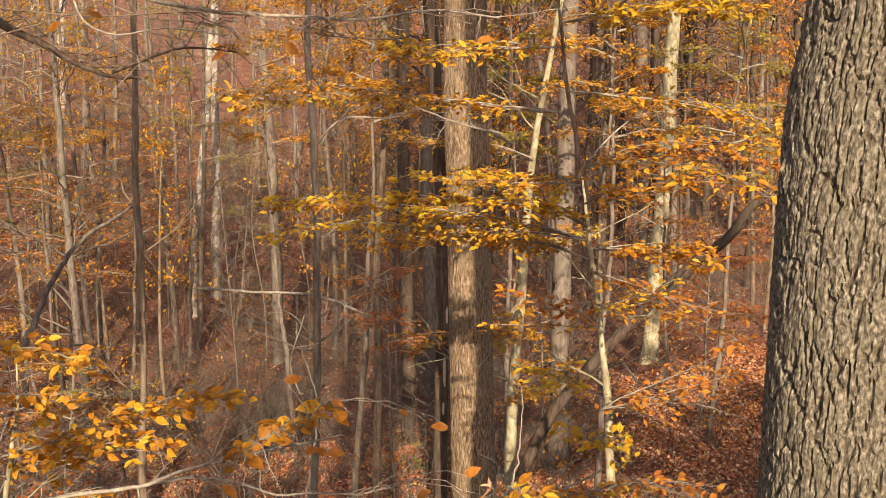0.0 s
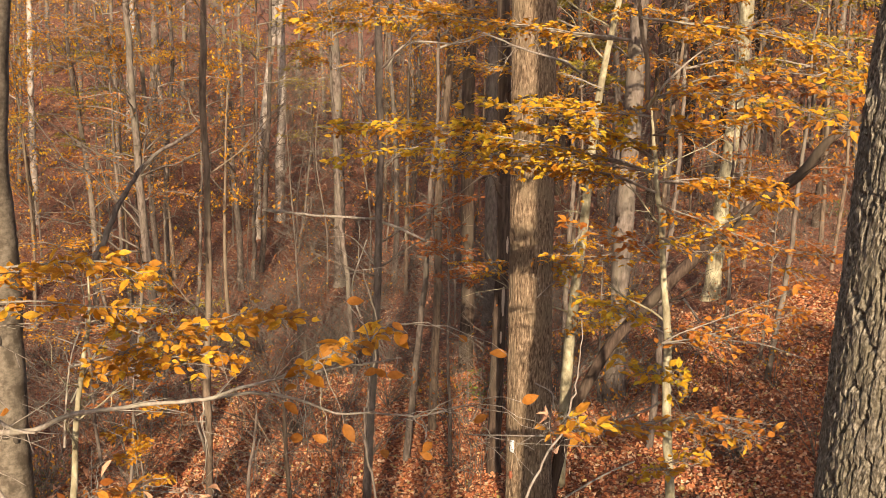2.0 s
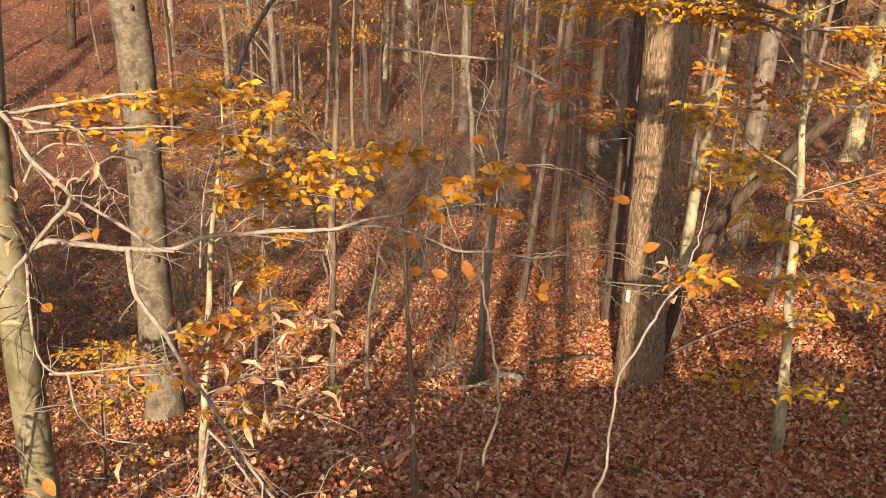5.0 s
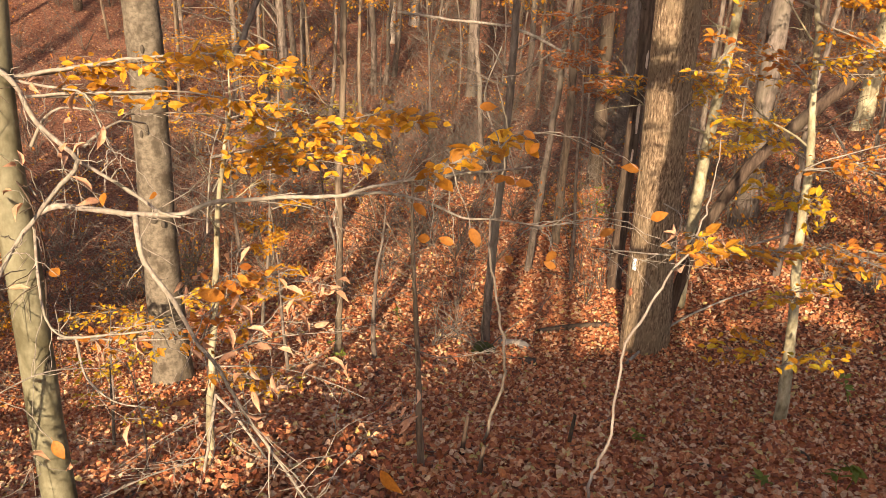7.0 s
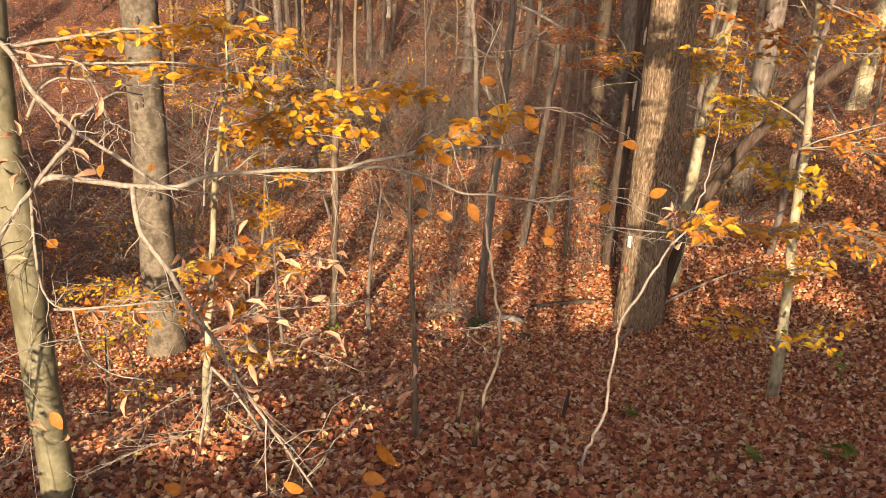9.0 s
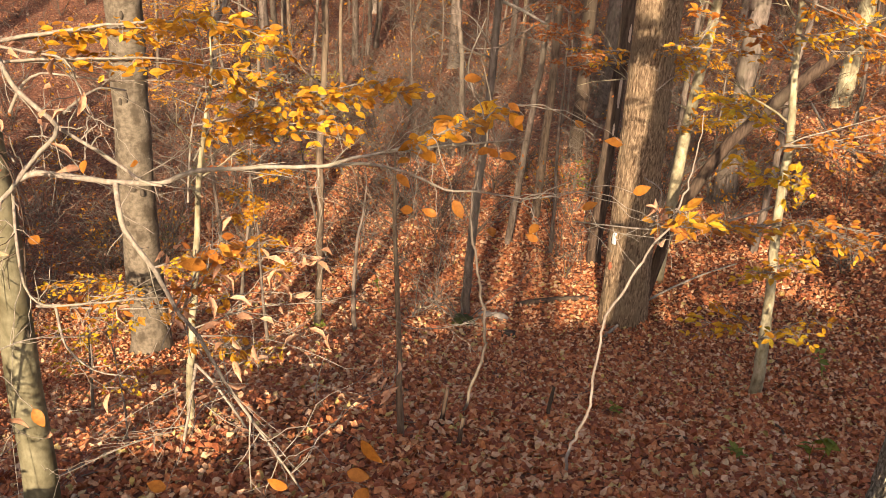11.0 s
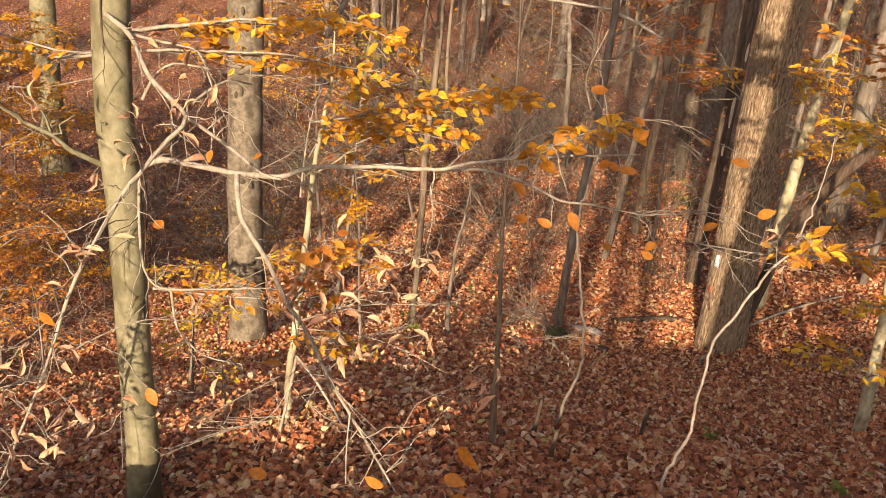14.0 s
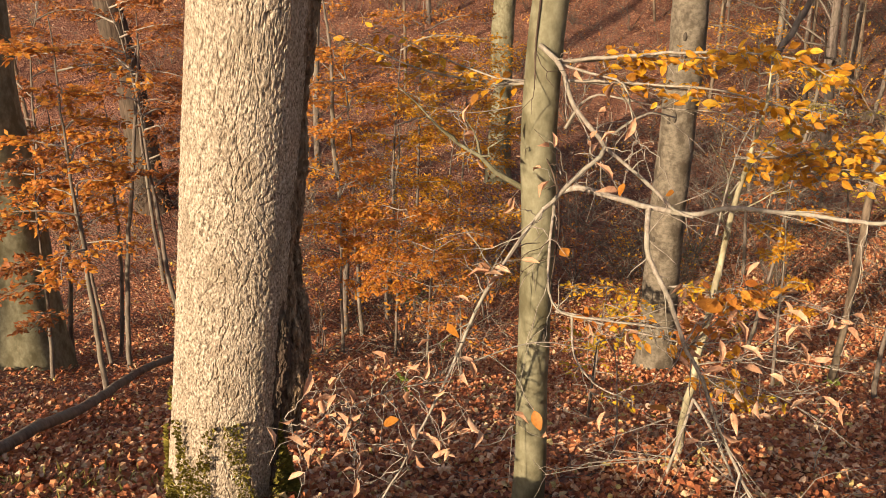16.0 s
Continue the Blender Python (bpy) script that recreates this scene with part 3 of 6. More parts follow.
TREES.append(grow("tree", "grey", [(-4.69, 26.69, -6.02), (-4.72, 26.69, -2.05), (-4.80, 26.68, 0.50), (-4.92, 26.65, 3.30), (-4.82, 26.73, 6.30), (-5.08, 26.62, 9.30)], 0.166, 0.70, "slim straight grey-barked forest tree"))
TREES.append(grow("tree", "twigbark", [(-1.02, 13.98, -5.53), (-1.02, 13.98, -5.30), (-0.96, 13.98, -3.47), (-0.96, 13.98, -1.75), (-0.79, 14.07, 1.25), (-0.98, 13.98, 4.25)], 0.067, 0.75, "slim dark forest tree"))
TREES.append(grow("tree", "white", [(-8.47, 34.97, -5.44), (-8.44, 34.97, -3.84), (-8.30, 35.01, -0.59), (-8.32, 35.00, 2.51), (-8.19, 35.07, 5.01), (-8.35, 35.00, 7.51)], 0.184, 0.70, "slim pale-barked tree lit by the sun"))
TREES.append(grow("tree", "white", [(-8.81, 32.82, -5.80), (-8.73, 32.84, -4.10), (-8.45, 32.91, -1.13), (-8.11, 33.00, 1.40), (-7.98, 33.03, 3.33), (-7.72, 33.13, 5.83), (-7.77, 33.08, 8.32)], 0.143, 0.70, "slim pale-barked tree lit by the sun"))
TREES.append(grow("tree", "white", [(-16.84, 41.70, -2.64), (-16.80, 41.72, -1.40), (-16.62, 41.79, 1.81), (-16.52, 41.83, 5.22), (-16.33, 41.92, 7.72), (-16.43, 41.86, 10.22)], 0.215, 0.70, "slim pale-barked tree lit by the sun"))
TREES.append(grow("tree", "grey", [(-15.93, 42.06, -2.74), (-15.89, 42.07, -1.42), (-15.71, 42.14, 1.82), (-15.71, 42.14, 5.74), (-15.55, 42.22, 8.24), (-15.70, 42.14, 10.74)], 0.189, 0.70, "slim straight grey-barked forest tree"))
TREES.append(grow("tree", "grey", [(6.45, 29.29, -5.91), (6.29, 29.33, -0.58), (6.14, 29.36, 3.55), (6.26, 29.46, 6.55), (6.02, 29.38, 9.55)], 0.220, 0.70, "slim straight grey-barked forest tree"))
TREES.append(grow("tree", "grey", [(9.13, 34.82, -3.42), (9.17, 34.81, -1.33), (9.15, 34.81, 2.98), (9.32, 34.91, 5.98), (9.13, 34.82, 8.98)], 0.216, 0.70, "slim straight grey-barked forest tree"))
TREES.append(grow("tree", "grey", [(-0.23, 19.98, -5.32), (-0.24, 19.98, -3.49), (-0.27, 19.98, -1.55), (-0.30, 19.98, -0.35), (-0.16, 20.07, 2.65), (-0.37, 19.98, 5.65)], 0.158, 0.70, "slim straight grey-barked forest tree"))
TREES.append(grow("beech_tree", "beech", [(-9.72, 3.51, -5.42), (-9.68, 3.61, -4.00), (-9.69, 3.59, -2.47), (-9.67, 3.63, -1.37), (-9.47, 3.78, 1.63), (-9.63, 3.76, 4.63)], 0.391, 0.80, "stout smooth grey beech leaning uphill"))
TREES.append(grow("tree", "dark", [(-16.24, 8.81, -6.71), (-16.29, 8.72, -4.70), (-16.40, 8.51, -2.60), (-16.30, 8.41, 0.88), (-16.62, 8.09, 4.36)], 0.294, 0.80, "dark-barked leaning forest tree"))
TREES.append(grow("beech_tree", "beech", [(-12.68, 15.09, -6.85), (-12.67, 15.10, -4.62), (-12.65, 15.12, -2.89), (-12.41, 15.25, 0.61), (-12.60, 15.16, 4.11)], 0.237, 0.85, "smooth grey-green beech down in the hollow"))
TREES.append(grow("sapling", "grey", [(-9.34, 7.86, -6.57), (-9.33, 7.88, -4.81), (-9.39, 7.82, -3.52), (-9.35, 7.81, -2.52), (-9.44, 7.75, -1.52)], 0.046, 0.60, "thin spotted grey sapling in the hollow"))
TREES.append(grow("sapling", "grey", [(-9.79, 9.14, -6.83), (-9.78, 9.16, -5.86), (-9.71, 9.23, -4.67), (-9.66, 9.27, -4.17), (-9.68, 9.27, -3.67)], 0.032, 0.60, "thin grey bare sapling beside the oak"))
TREES.append(grow("sapling", "grey", [(-8.79, 4.30, -5.40), (-8.74, 4.40, -4.15), (-8.61, 4.65, -2.46), (-8.56, 4.71, -1.97), (-8.56, 4.74, -1.48)], 0.030, 0.60, "thin grey bare sapling beside the oak"))
TREES.append(grow("sapling", "grey", [(-10.14, 4.25, -5.79), (-10.10, 4.35, -4.58), (-10.09, 4.38, -3.67), (-10.05, 4.40, -3.17), (-10.08, 4.40, -2.67)], 0.030, 0.60, "thin grey bare sapling beside the oak"))
TREES.append(grow("sapling", "grey", [(-9.82, 4.67, -5.84), (-9.75, 4.82, -4.62), (-9.73, 4.86, -3.57), (-9.70, 4.88, -3.07), (-9.72, 4.88, -2.57)], 0.026, 0.60, "thin grey bare sapling beside the oak"))
TREES.append(grow("sapling", "pale", [(-2.21, 4.33, -3.38), (-2.17, 4.35, -2.62), (-2.10, 4.39, -1.78), (-2.02, 4.42, -1.23), (-2.00, 4.43, -1.08), (-2.00, 4.43, -0.93)], 0.025, 0.55, "pale thin sapling with bare twigs"))
TREES.append(grow("sapling", "grey", [(-2.26, 8.04, -4.63), (-2.29, 8.04, -4.33), (-2.26, 8.04, -3.60), (-2.21, 8.06, -3.25), (-2.18, 8.07, -3.05), (-2.18, 8.07, -2.85)], 0.026, 0.50, "thin bare sapling on the slope"))
TREES.append(grow("vine", "grey", [(-0.75, 5.35, -3.81), (-0.73, 5.35, -3.31), (-0.64, 5.36, -2.97), (-0.72, 5.35, -2.52), (-0.77, 5.35, -1.92), (-0.72, 5.35, -1.43), (-0.83, 5.34, -1.04)], 0.0119, 0.60, "thin crooked pale vine hanging over the slope"))
TREES.append(grow("vine", "white", [(-0.02, 4.10, -3.07), (-0.03, 4.10, -2.82), (0.05, 4.10, -2.58), (0.07, 4.10, -2.09), (0.24, 4.09, -1.68), (0.37, 4.08, -1.33), (0.40, 4.08, -0.99)], 0.0092, 0.60, "thin pale curved stem rising from the leaf litter"))
limb(TREES[10], [(0.93, 6.22, -0.15), (0.91, 6.25, 0.13), (0.86, 6.28, 0.35), (0.82, 6.31, 0.80), (0.79, 6.34, 1.24)], 0.0180, 0.0080, "twigbark")
limb(TREES[10], [(0.93, 6.22, -0.15), (0.96, 6.17, -0.08), (0.97, 6.11, -0.04)], 0.0140, 0.0100, "pale")
limb(TREES[1], [(-2.46, 3.43, -1.43), (-2.36, 3.43, -1.39), (-2.11, 3.52, -1.43), (-1.89, 3.59, -1.44), (-1.73, 3.60, -1.37), (-1.47, 3.66, -1.34), (-1.21, 3.69, -1.31), (-1.05, 3.68, -1.25), (-0.69, 3.71, -1.16), (-0.38, 3.69, -1.10)], 0.0143, 0.0040)
limb(TREES[1], [(-1.25, 3.82, -1.36), (-1.03, 3.81, -1.32), (-0.83, 3.78, -1.33), (-0.66, 3.75, -1.37), (-0.51, 3.70, -1.34), (-0.32, 3.65, -1.33)], 0.0080, 0.0032)
limb(TREES[1], [(-2.57, 3.35, -0.77), (-2.46, 3.36, -0.85), (-2.37, 3.36, -1.02), (-2.23, 3.39, -1.16), (-2.26, 3.30, -1.25), (-2.30, 3.20, -1.34), (-2.37, 3.08, -1.48), (-2.42, 2.97, -1.64), (-2.46, 2.87, -1.80), (-2.52, 2.74, -2.12), (-2.61, 2.57, -2.51), (-2.66, 2.44, -2.72)], 0.0115, 0.0048)
limb(TREES[1], [(-2.26, 3.44, -1.18), (-2.10, 3.50, -1.30), (-1.96, 3.55, -1.42), (-1.87, 3.56, -1.43)], 0.0089, 0.0065)
limb(TREES[1], [(-2.06, 3.51, -1.43), (-2.02, 3.45, -1.49), (-1.97, 3.40, -1.59), (-1.84, 3.40, -1.77), (-1.73, 3.38, -1.95), (-1.65, 3.34, -1.99), (-1.50, 3.33, -2.25), (-1.27, 3.35, -2.62), (-1.13, 3.33, -2.79)], 0.0125, 0.0048)
limb(TREES[1], [(-2.52, 3.45, -1.52), (-2.48, 3.38, -1.69), (-2.43, 3.32, -1.88), (-2.35, 3.29, -1.94), (-2.26, 3.26, -1.93), (-2.09, 3.29, -1.90), (-1.85, 3.34, -1.86)], 0.0071, 0.0040)
limb(TREES[1], [(-2.34, 3.39, -2.00), (-2.26, 3.32, -2.16), (-2.11, 3.30, -2.25), (-1.93, 3.30, -2.25)], 0.0071, 0.0032)
limb(TREES[1], [(-2.44, 2.80, -2.05), (-2.35, 2.97, -2.01), (-2.27, 3.11, -2.01), (-2.14, 3.28, -2.07)], 0.0033, 0.0025)
limb(TREES[1], [(-2.51, 2.74, -2.15), (-2.56, 2.55, -2.11), (-2.60, 2.36, -2.10), (-2.64, 2.16, -2.13)], 0.0041, 0.0016)
limb(TREES[1], [(-2.63, 2.16, -2.10), (-2.62, 2.28, -2.28), (-2.60, 2.41, -2.37), (-2.58, 2.53, -2.47)], 0.0025, 0.0025)
limb(TREES[1], [(-2.65, 2.15, -2.12), (-2.67, 2.03, -2.16), (-2.66, 1.96, -2.04)], 0.0025, 0.0016)
limb(TREES[1], [(-2.49, 3.40, -0.85), (-2.33, 3.42, -0.87), (-2.19, 3.43, -0.89), (-2.12, 3.39, -0.98), (-2.05, 3.34, -1.08)], 0.0071, 0.0025)
limb(TREES[1], [(-2.46, 3.42, -1.13), (-2.39, 3.43, -1.01), (-2.32, 3.45, -0.96), (-2.23, 3.46, -0.96)], 0.0080, 0.0040)
limb(TREES[1], [(-2.29, 3.54, -1.15), (-2.27, 3.63, -1.11), (-2.23, 3.74, -1.08), (-2.17, 3.85, -1.11)], 0.0071, 0.0040)
limb(TREES[1], [(-2.23, 3.46, -0.96), (-2.05, 3.57, -0.99), (-1.83, 3.69, -1.00), (-1.65, 3.77, -1.07)], 0.0049, 0.0016)
limb(TREES[1], [(-2.64, 3.44, -0.83), (-2.63, 3.44, -1.00), (-2.62, 3.45, -1.21), (-2.55, 3.49, -1.34), (-2.53, 3.50, -1.38)], 0.0071, 0.0048)
limb(TREES[1], [(-2.69, 3.44, -1.07), (-2.81, 3.24, -1.09), (-2.87, 3.09, -1.07)], 0.0033, 0.0016)
limb(TREES[1], [(-2.46, 3.18, -2.61), (-2.51, 3.01, -2.62), (-2.53, 2.85, -2.53)], 0.0025, 0.0016)
limb(TREES[30], [(-2.14, 4.32, -2.79), (-2.15, 4.20, -3.07), (-2.14, 4.09, -3.24), (-2.10, 4.00, -3.49)], 0.0098, 0.0066)
limb(TREES[30], [(-2.14, 4.32, -2.80), (-2.00, 4.24, -2.85), (-1.82, 4.19, -3.05), (-1.67, 4.12, -3.17), (-1.50, 4.05, -3.20)], 0.0098, 0.0041)
limb(TREES[30], [(-2.17, 4.30, -2.98), (-1.93, 4.20, -3.06), (-1.67, 4.09, -3.04)], 0.0041, 0.0025)
limb(TREES[30], [(-2.22, 4.28, -3.22), (-2.40, 4.06, -3.19), (-2.57, 3.84, -3.21), (-2.76, 3.57, -3.23), (-2.98, 3.25, -3.21)], 0.0041, 0.0016)
limb(TREES[30], [(-2.65, 4.38, -3.49), (-2.65, 4.38, -3.20), (-2.67, 4.37, -2.88), (-2.70, 4.35, -2.68)], 0.0066, 0.0033)
limb(TREES[30], [(-2.65, 4.38, -3.16), (-2.71, 4.22, -3.14), (-2.77, 4.07, -3.02)], 0.0033, 0.0016)
limb(TREES[30], [(-2.22, 4.50, -1.89), (-2.22, 4.54, -1.67), (-2.20, 4.59, -1.42), (-2.17, 4.64, -1.30)], 0.0066, 0.0033)
limb(TREES[30], [(-1.97, 3.84, -2.20), (-1.67, 3.84, -2.06), (-1.42, 3.79, -1.99), (-1.23, 3.72, -1.98)], 0.0033, 0.0016)
limb(TREES[30], [(-1.93, 4.09, -2.32), (-1.70, 4.01, -2.01), (-1.49, 3.91, -1.84), (-1.24, 3.82, -1.80)], 0.0033, 0.0016)
limb(TREES[5], [(-3.52, 7.71, -1.68), (-3.31, 8.02, -1.04), (-3.13, 8.30, -0.70), (-2.97, 8.58, -0.55), (-2.82, 8.84, -0.44)], 0.0300, 0.0120)
limb(TREES[7], [(-2.25, 8.69, -1.22), (-1.91, 9.08, -1.31), (-1.29, 9.49, -1.40)], 0.0120, 0.0140)
limb(TREES[7], [(-1.28, 9.50, -1.42), (-1.00, 9.23, -1.45), (-0.72, 8.95, -1.52)], 0.0180, 0.0120)
limb(TREES[7], [(-1.18, 9.51, 0.11), (-1.07, 9.42, 0.28), (-0.87, 9.34, 0.37), (-0.47, 9.27, 0.35), (-0.20, 9.18, 0.43)], 0.0160, 0.0060)
limb(TREES[2], [(0.71, 9.26, 0.10), (0.50, 8.94, 0.20), (0.13, 8.62, 0.30), (-0.37, 8.28, 0.47)], 0.0140, 0.0060)
limb(TREES[2], [(0.38, 9.19, -2.99), (0.56, 9.08, -3.08), (0.52, 8.98, -3.38)], 0.0080, 0.0040)
limb(TREES[10], [(1.09, 6.11, -2.09), (0.82, 5.70, -2.06), (0.49, 5.28, -2.00), (0.10, 4.86, -1.87), (-0.13, 4.40, -1.69)], 0.0080, 0.0030)
limb(TREES[10], [(0.94, 6.22, -0.14), (0.98, 6.27, -0.09), (1.08, 6.30, 0.05), (1.30, 6.31, 0.24), (1.53, 6.31, 0.29)], 0.0090, 0.0030)
limb(TREES[12], [(2.67, 13.74, -3.09), (3.09, 13.31, -3.54), (3.68, 12.81, -3.53), (4.15, 12.32, -3.59)], 0.0200, 0.0060)
limb(TREES[0], [(-1.87, 3.95, 0.62), (-1.64, 3.94, 0.50), (-1.47, 3.91, 0.41), (-1.30, 3.86, 0.35), (-1.16, 3.80, 0.33)], 0.0220, 0.0050)
limb(TREES[0], [(-1.30, 3.86, 0.36), (-1.13, 3.85, 0.42), (-0.98, 3.82, 0.45), (-0.78, 3.80, 0.43)], 0.0080, 0.0030)
limb(TREES[1], [(-1.24, 3.67, 0.66), (-1.00, 3.64, 0.60), (-0.61, 3.63, 0.55), (-0.30, 3.57, 0.52), (-0.01, 3.49, 0.54), (0.23, 3.38, 0.50)], 0.0089, 0.0032)
limb(TREES[1], [(-1.02, 3.74, 0.62), (-0.84, 3.68, 0.53), (-0.73, 3.61, 0.48), (-0.66, 3.52, 0.37)], 0.0041, 0.0016)
limb(TREES[1], [(-1.33, 3.53, 0.64), (-1.26, 3.48, 0.51), (-1.13, 3.45, 0.46), (-0.94, 3.43, 0.48), (-0.69, 3.41, 0.44)], 0.0049, 0.0016)
limb(TREES[30], [(-1.97, 3.94, -2.35), (-1.71, 3.88, -2.19), (-1.45, 3.81, -2.07), (-1.18, 3.72, -1.97)], 0.0049, 0.0016)
limb(TREES[30], [(-2.05, 4.13, -2.06), (-1.79, 4.03, -1.90), (-1.49, 3.93, -1.84), (-1.21, 3.82, -1.80)], 0.0041, 0.0016)
limb(TREES[30], [(-1.96, 3.95, -2.39), (-1.65, 3.94, -2.34), (-1.37, 3.91, -2.35), (-1.12, 3.85, -2.39)], 0.0041, 0.0016)
limb(TREES[30], [(-2.09, 4.00, -2.74), (-2.16, 3.79, -2.74), (-2.29, 3.53, -2.78)], 0.0041, 0.0016)
limb(TREES[30], [(-1.98, 3.94, -2.72), (-2.03, 3.76, -2.84), (-2.18, 3.52, -2.83), (-2.35, 3.25, -2.84)], 0.0033, 0.0016)
limb(TREES[30], [(-1.40, 3.32, -2.37), (-1.39, 3.27, -2.51), (-1.37, 3.23, -2.69)], 0.0041, 0.0025)
limb(TREES[30], [(-1.11, 4.47, -2.39), (-0.94, 4.72, -2.59), (-0.74, 4.95, -2.65), (-0.67, 5.16, -2.71)], 0.0041, 0.0025)
limb(TREES[30], [(-1.63, 4.95, -3.66), (-1.64, 4.94, -3.27), (-1.59, 4.96, -3.02)], 0.0041, 0.0025)
limb(TREES[30], [(-2.28, 8.20, -4.04), (-2.31, 8.19, -3.67), (-2.19, 8.22, -3.31)], 0.0082, 0.0033)
limb(TREES[1], [(-1.64, 3.51, 0.57), (-1.28, 3.55, 0.54), (-0.97, 3.55, 0.55), (-0.69, 3.51, 0.55)], 0.0033, 0.0016, "twigbark")
limb(TREES[1], [(-1.35, 3.63, 0.65), (-1.09, 3.65, 0.55), (-0.83, 3.65, 0.52), (-0.65, 3.62, 0.43)], 0.0033, 0.0016, "twigbark")
limb(TREES[1], [(-1.55, 3.44, 0.46), (-1.38, 3.57, 0.54), (-1.16, 3.70, 0.66)], 0.0033, 0.0016, "twigbark")
limb(TREES[1], [(-0.71, 3.51, 0.55), (-0.42, 3.46, 0.46), (-0.15, 3.38, 0.43), (-0.01, 3.29, 0.44)], 0.0033, 0.0016, "twigbark")
limb(TREES[1], [(-1.32, 3.64, 0.41), (-1.10, 3.56, 0.48), (-0.89, 3.47, 0.44)], 0.0033, 0.0016, "twigbark")
limb(TREES[7], [(-1.25, 9.50, -0.94), (-1.00, 9.33, -0.70), (-0.64, 9.16, -0.60)], 0.0100, 0.0040)
limb(TREES[7], [(-1.29, 9.39, -1.85), (-1.45, 9.22, -1.58), (-1.63, 9.03, -1.44)], 0.0090, 0.0030)
limb(TREES[7], [(-0.80, 5.34, -1.36), (-0.84, 5.28, -1.16), (-0.75, 5.25, -0.89)], 0.0060, 0.0030)
limb(TREES[9], [(0.83, 10.96, -2.86), (0.52, 10.77, -2.91), (0.32, 10.58, -3.02)], 0.0080, 0.0040)
limb(TREES[2], [(0.38, 9.38, -2.15), (0.57, 9.27, -1.95), (0.70, 9.16, -2.04)], 0.0060, 0.0030)
# A thin dark vine climbing the trunk, built with the branch function.
limb(TREES[1], [(-2.58, 3.36, -0.54), (-2.59, 3.35, -0.82), (-2.58, 3.37, -1.02), (-2.58, 3.36, -1.18), (-2.51, 3.42, -1.36), (-2.48, 3.44, -1.61), (-2.50, 3.42, -1.96)], 0.0049, 0.0033, "dark")
bough(TREES[10], [(0.99, 6.21, -0.56), (0.48, 6.42, -0.46), (-0.06, 6.59, -0.40), (-0.62, 6.70, -0.34), (-1.18, 6.78, -0.36)], 0.0110, "gold", 570, 0.061, 0.36)
bough(TREES[10], [(0.99, 6.21, -0.56), (0.47, 6.23, -0.49), (-0.06, 6.21, -0.46), (-0.58, 6.14, -0.43), (-1.07, 6.03, -0.48)], 0.0088, "yellow", 390, 0.058, 0.32)
bough(TREES[10], [(0.99, 6.21, -0.56), (0.47, 6.27, -0.43), (-0.05, 6.29, -0.35), (-0.58, 6.27, -0.27), (-1.08, 6.20, -0.27)], 0.0088, "yellow", 390, 0.058, 0.32)
bough(TREES[10], [(0.99, 6.21, -0.47), (0.67, 6.02, -0.32), (0.20, 5.82, -0.25), (-0.24, 5.58, -0.22)], 0.0080, "yellow", 285, 0.061, 0.30)
bough(TREES[10], [(0.99, 6.21, -0.47), (0.68, 6.00, -0.33), (0.21, 5.79, -0.27), (-0.22, 5.54, -0.24)], 0.0064, "gold", 195, 0.058, 0.27)
bough(TREES[10], [(0.99, 6.21, -0.47), (0.68, 5.94, -0.27), (0.23, 5.66, -0.16), (-0.18, 5.35, -0.09)], 0.0064, "yellow", 195, 0.058, 0.27)
bough(TREES[10], [(0.95, 6.22, -0.20), (0.57, 6.11, -0.15), (0.17, 5.98, -0.10)], 0.0080, "yellow", 209, 0.058, 0.28)
bough(TREES[10], [(0.95, 6.22, -0.20), (0.64, 6.20, -0.14), (0.29, 6.18, -0.08)], 0.0064, "gold", 143, 0.056, 0.25)
bough(TREES[10], [(0.95, 6.22, -0.20), (0.51, 5.79, -0.16), (0.09, 5.33, -0.12)], 0.0064, "gold", 143, 0.056, 0.25)
bough(TREES[10], [(1.01, 6.21, -0.69), (0.72, 6.48, -0.60), (0.18, 6.75, -0.58), (-0.40, 6.97, -0.65)], 0.0090, "gold", 361, 0.058, 0.34)
bough(TREES[10], [(1.01, 6.21, -0.69), (0.68, 6.76, -0.63), (0.03, 7.30, -0.62), (-0.71, 7.78, -0.73)], 0.0072, "gold", 247, 0.056, 0.31)
bough(TREES[10], [(1.01, 6.21, -0.69), (0.65, 6.58, -0.60), (0.01, 6.92, -0.56), (-0.69, 7.20, -0.63)], 0.0072, "gold", 247, 0.056, 0.31)
bough(TREES[10], [(0.81, 6.24, 0.28), (0.41, 6.50, 0.33), (-0.29, 6.73, 0.42), (-0.79, 6.91, 0.45), (-1.47, 7.03, 0.40)], 0.0100, "gold", 532, 0.058, 0.36)
bough(TREES[10], [(0.81, 6.24, 0.28), (0.45, 6.69, 0.33), (-0.25, 7.12, 0.43), (-0.76, 7.50, 0.47), (-1.51, 7.81, 0.42)], 0.0080, "yellow", 364, 0.056, 0.32)
bough(TREES[10], [(0.81, 6.24, 0.28), (0.38, 6.37, 0.34), (-0.34, 6.47, 0.44), (-0.83, 6.52, 0.49), (-1.47, 6.50, 0.45)], 0.0080, "gold", 364, 0.056, 0.32)
bough(TREES[10], [(0.79, 6.24, 0.70), (0.39, 6.18, 0.70), (-0.04, 6.09, 0.66), (-0.29, 5.98, 0.70)], 0.0070, "yellow", 209, 0.066, 0.28)
bough(TREES[10], [(0.79, 6.24, 0.70), (0.39, 6.15, 0.68), (-0.06, 6.04, 0.61), (-0.31, 5.90, 0.63)], 0.0056, "gold", 143, 0.063, 0.25)
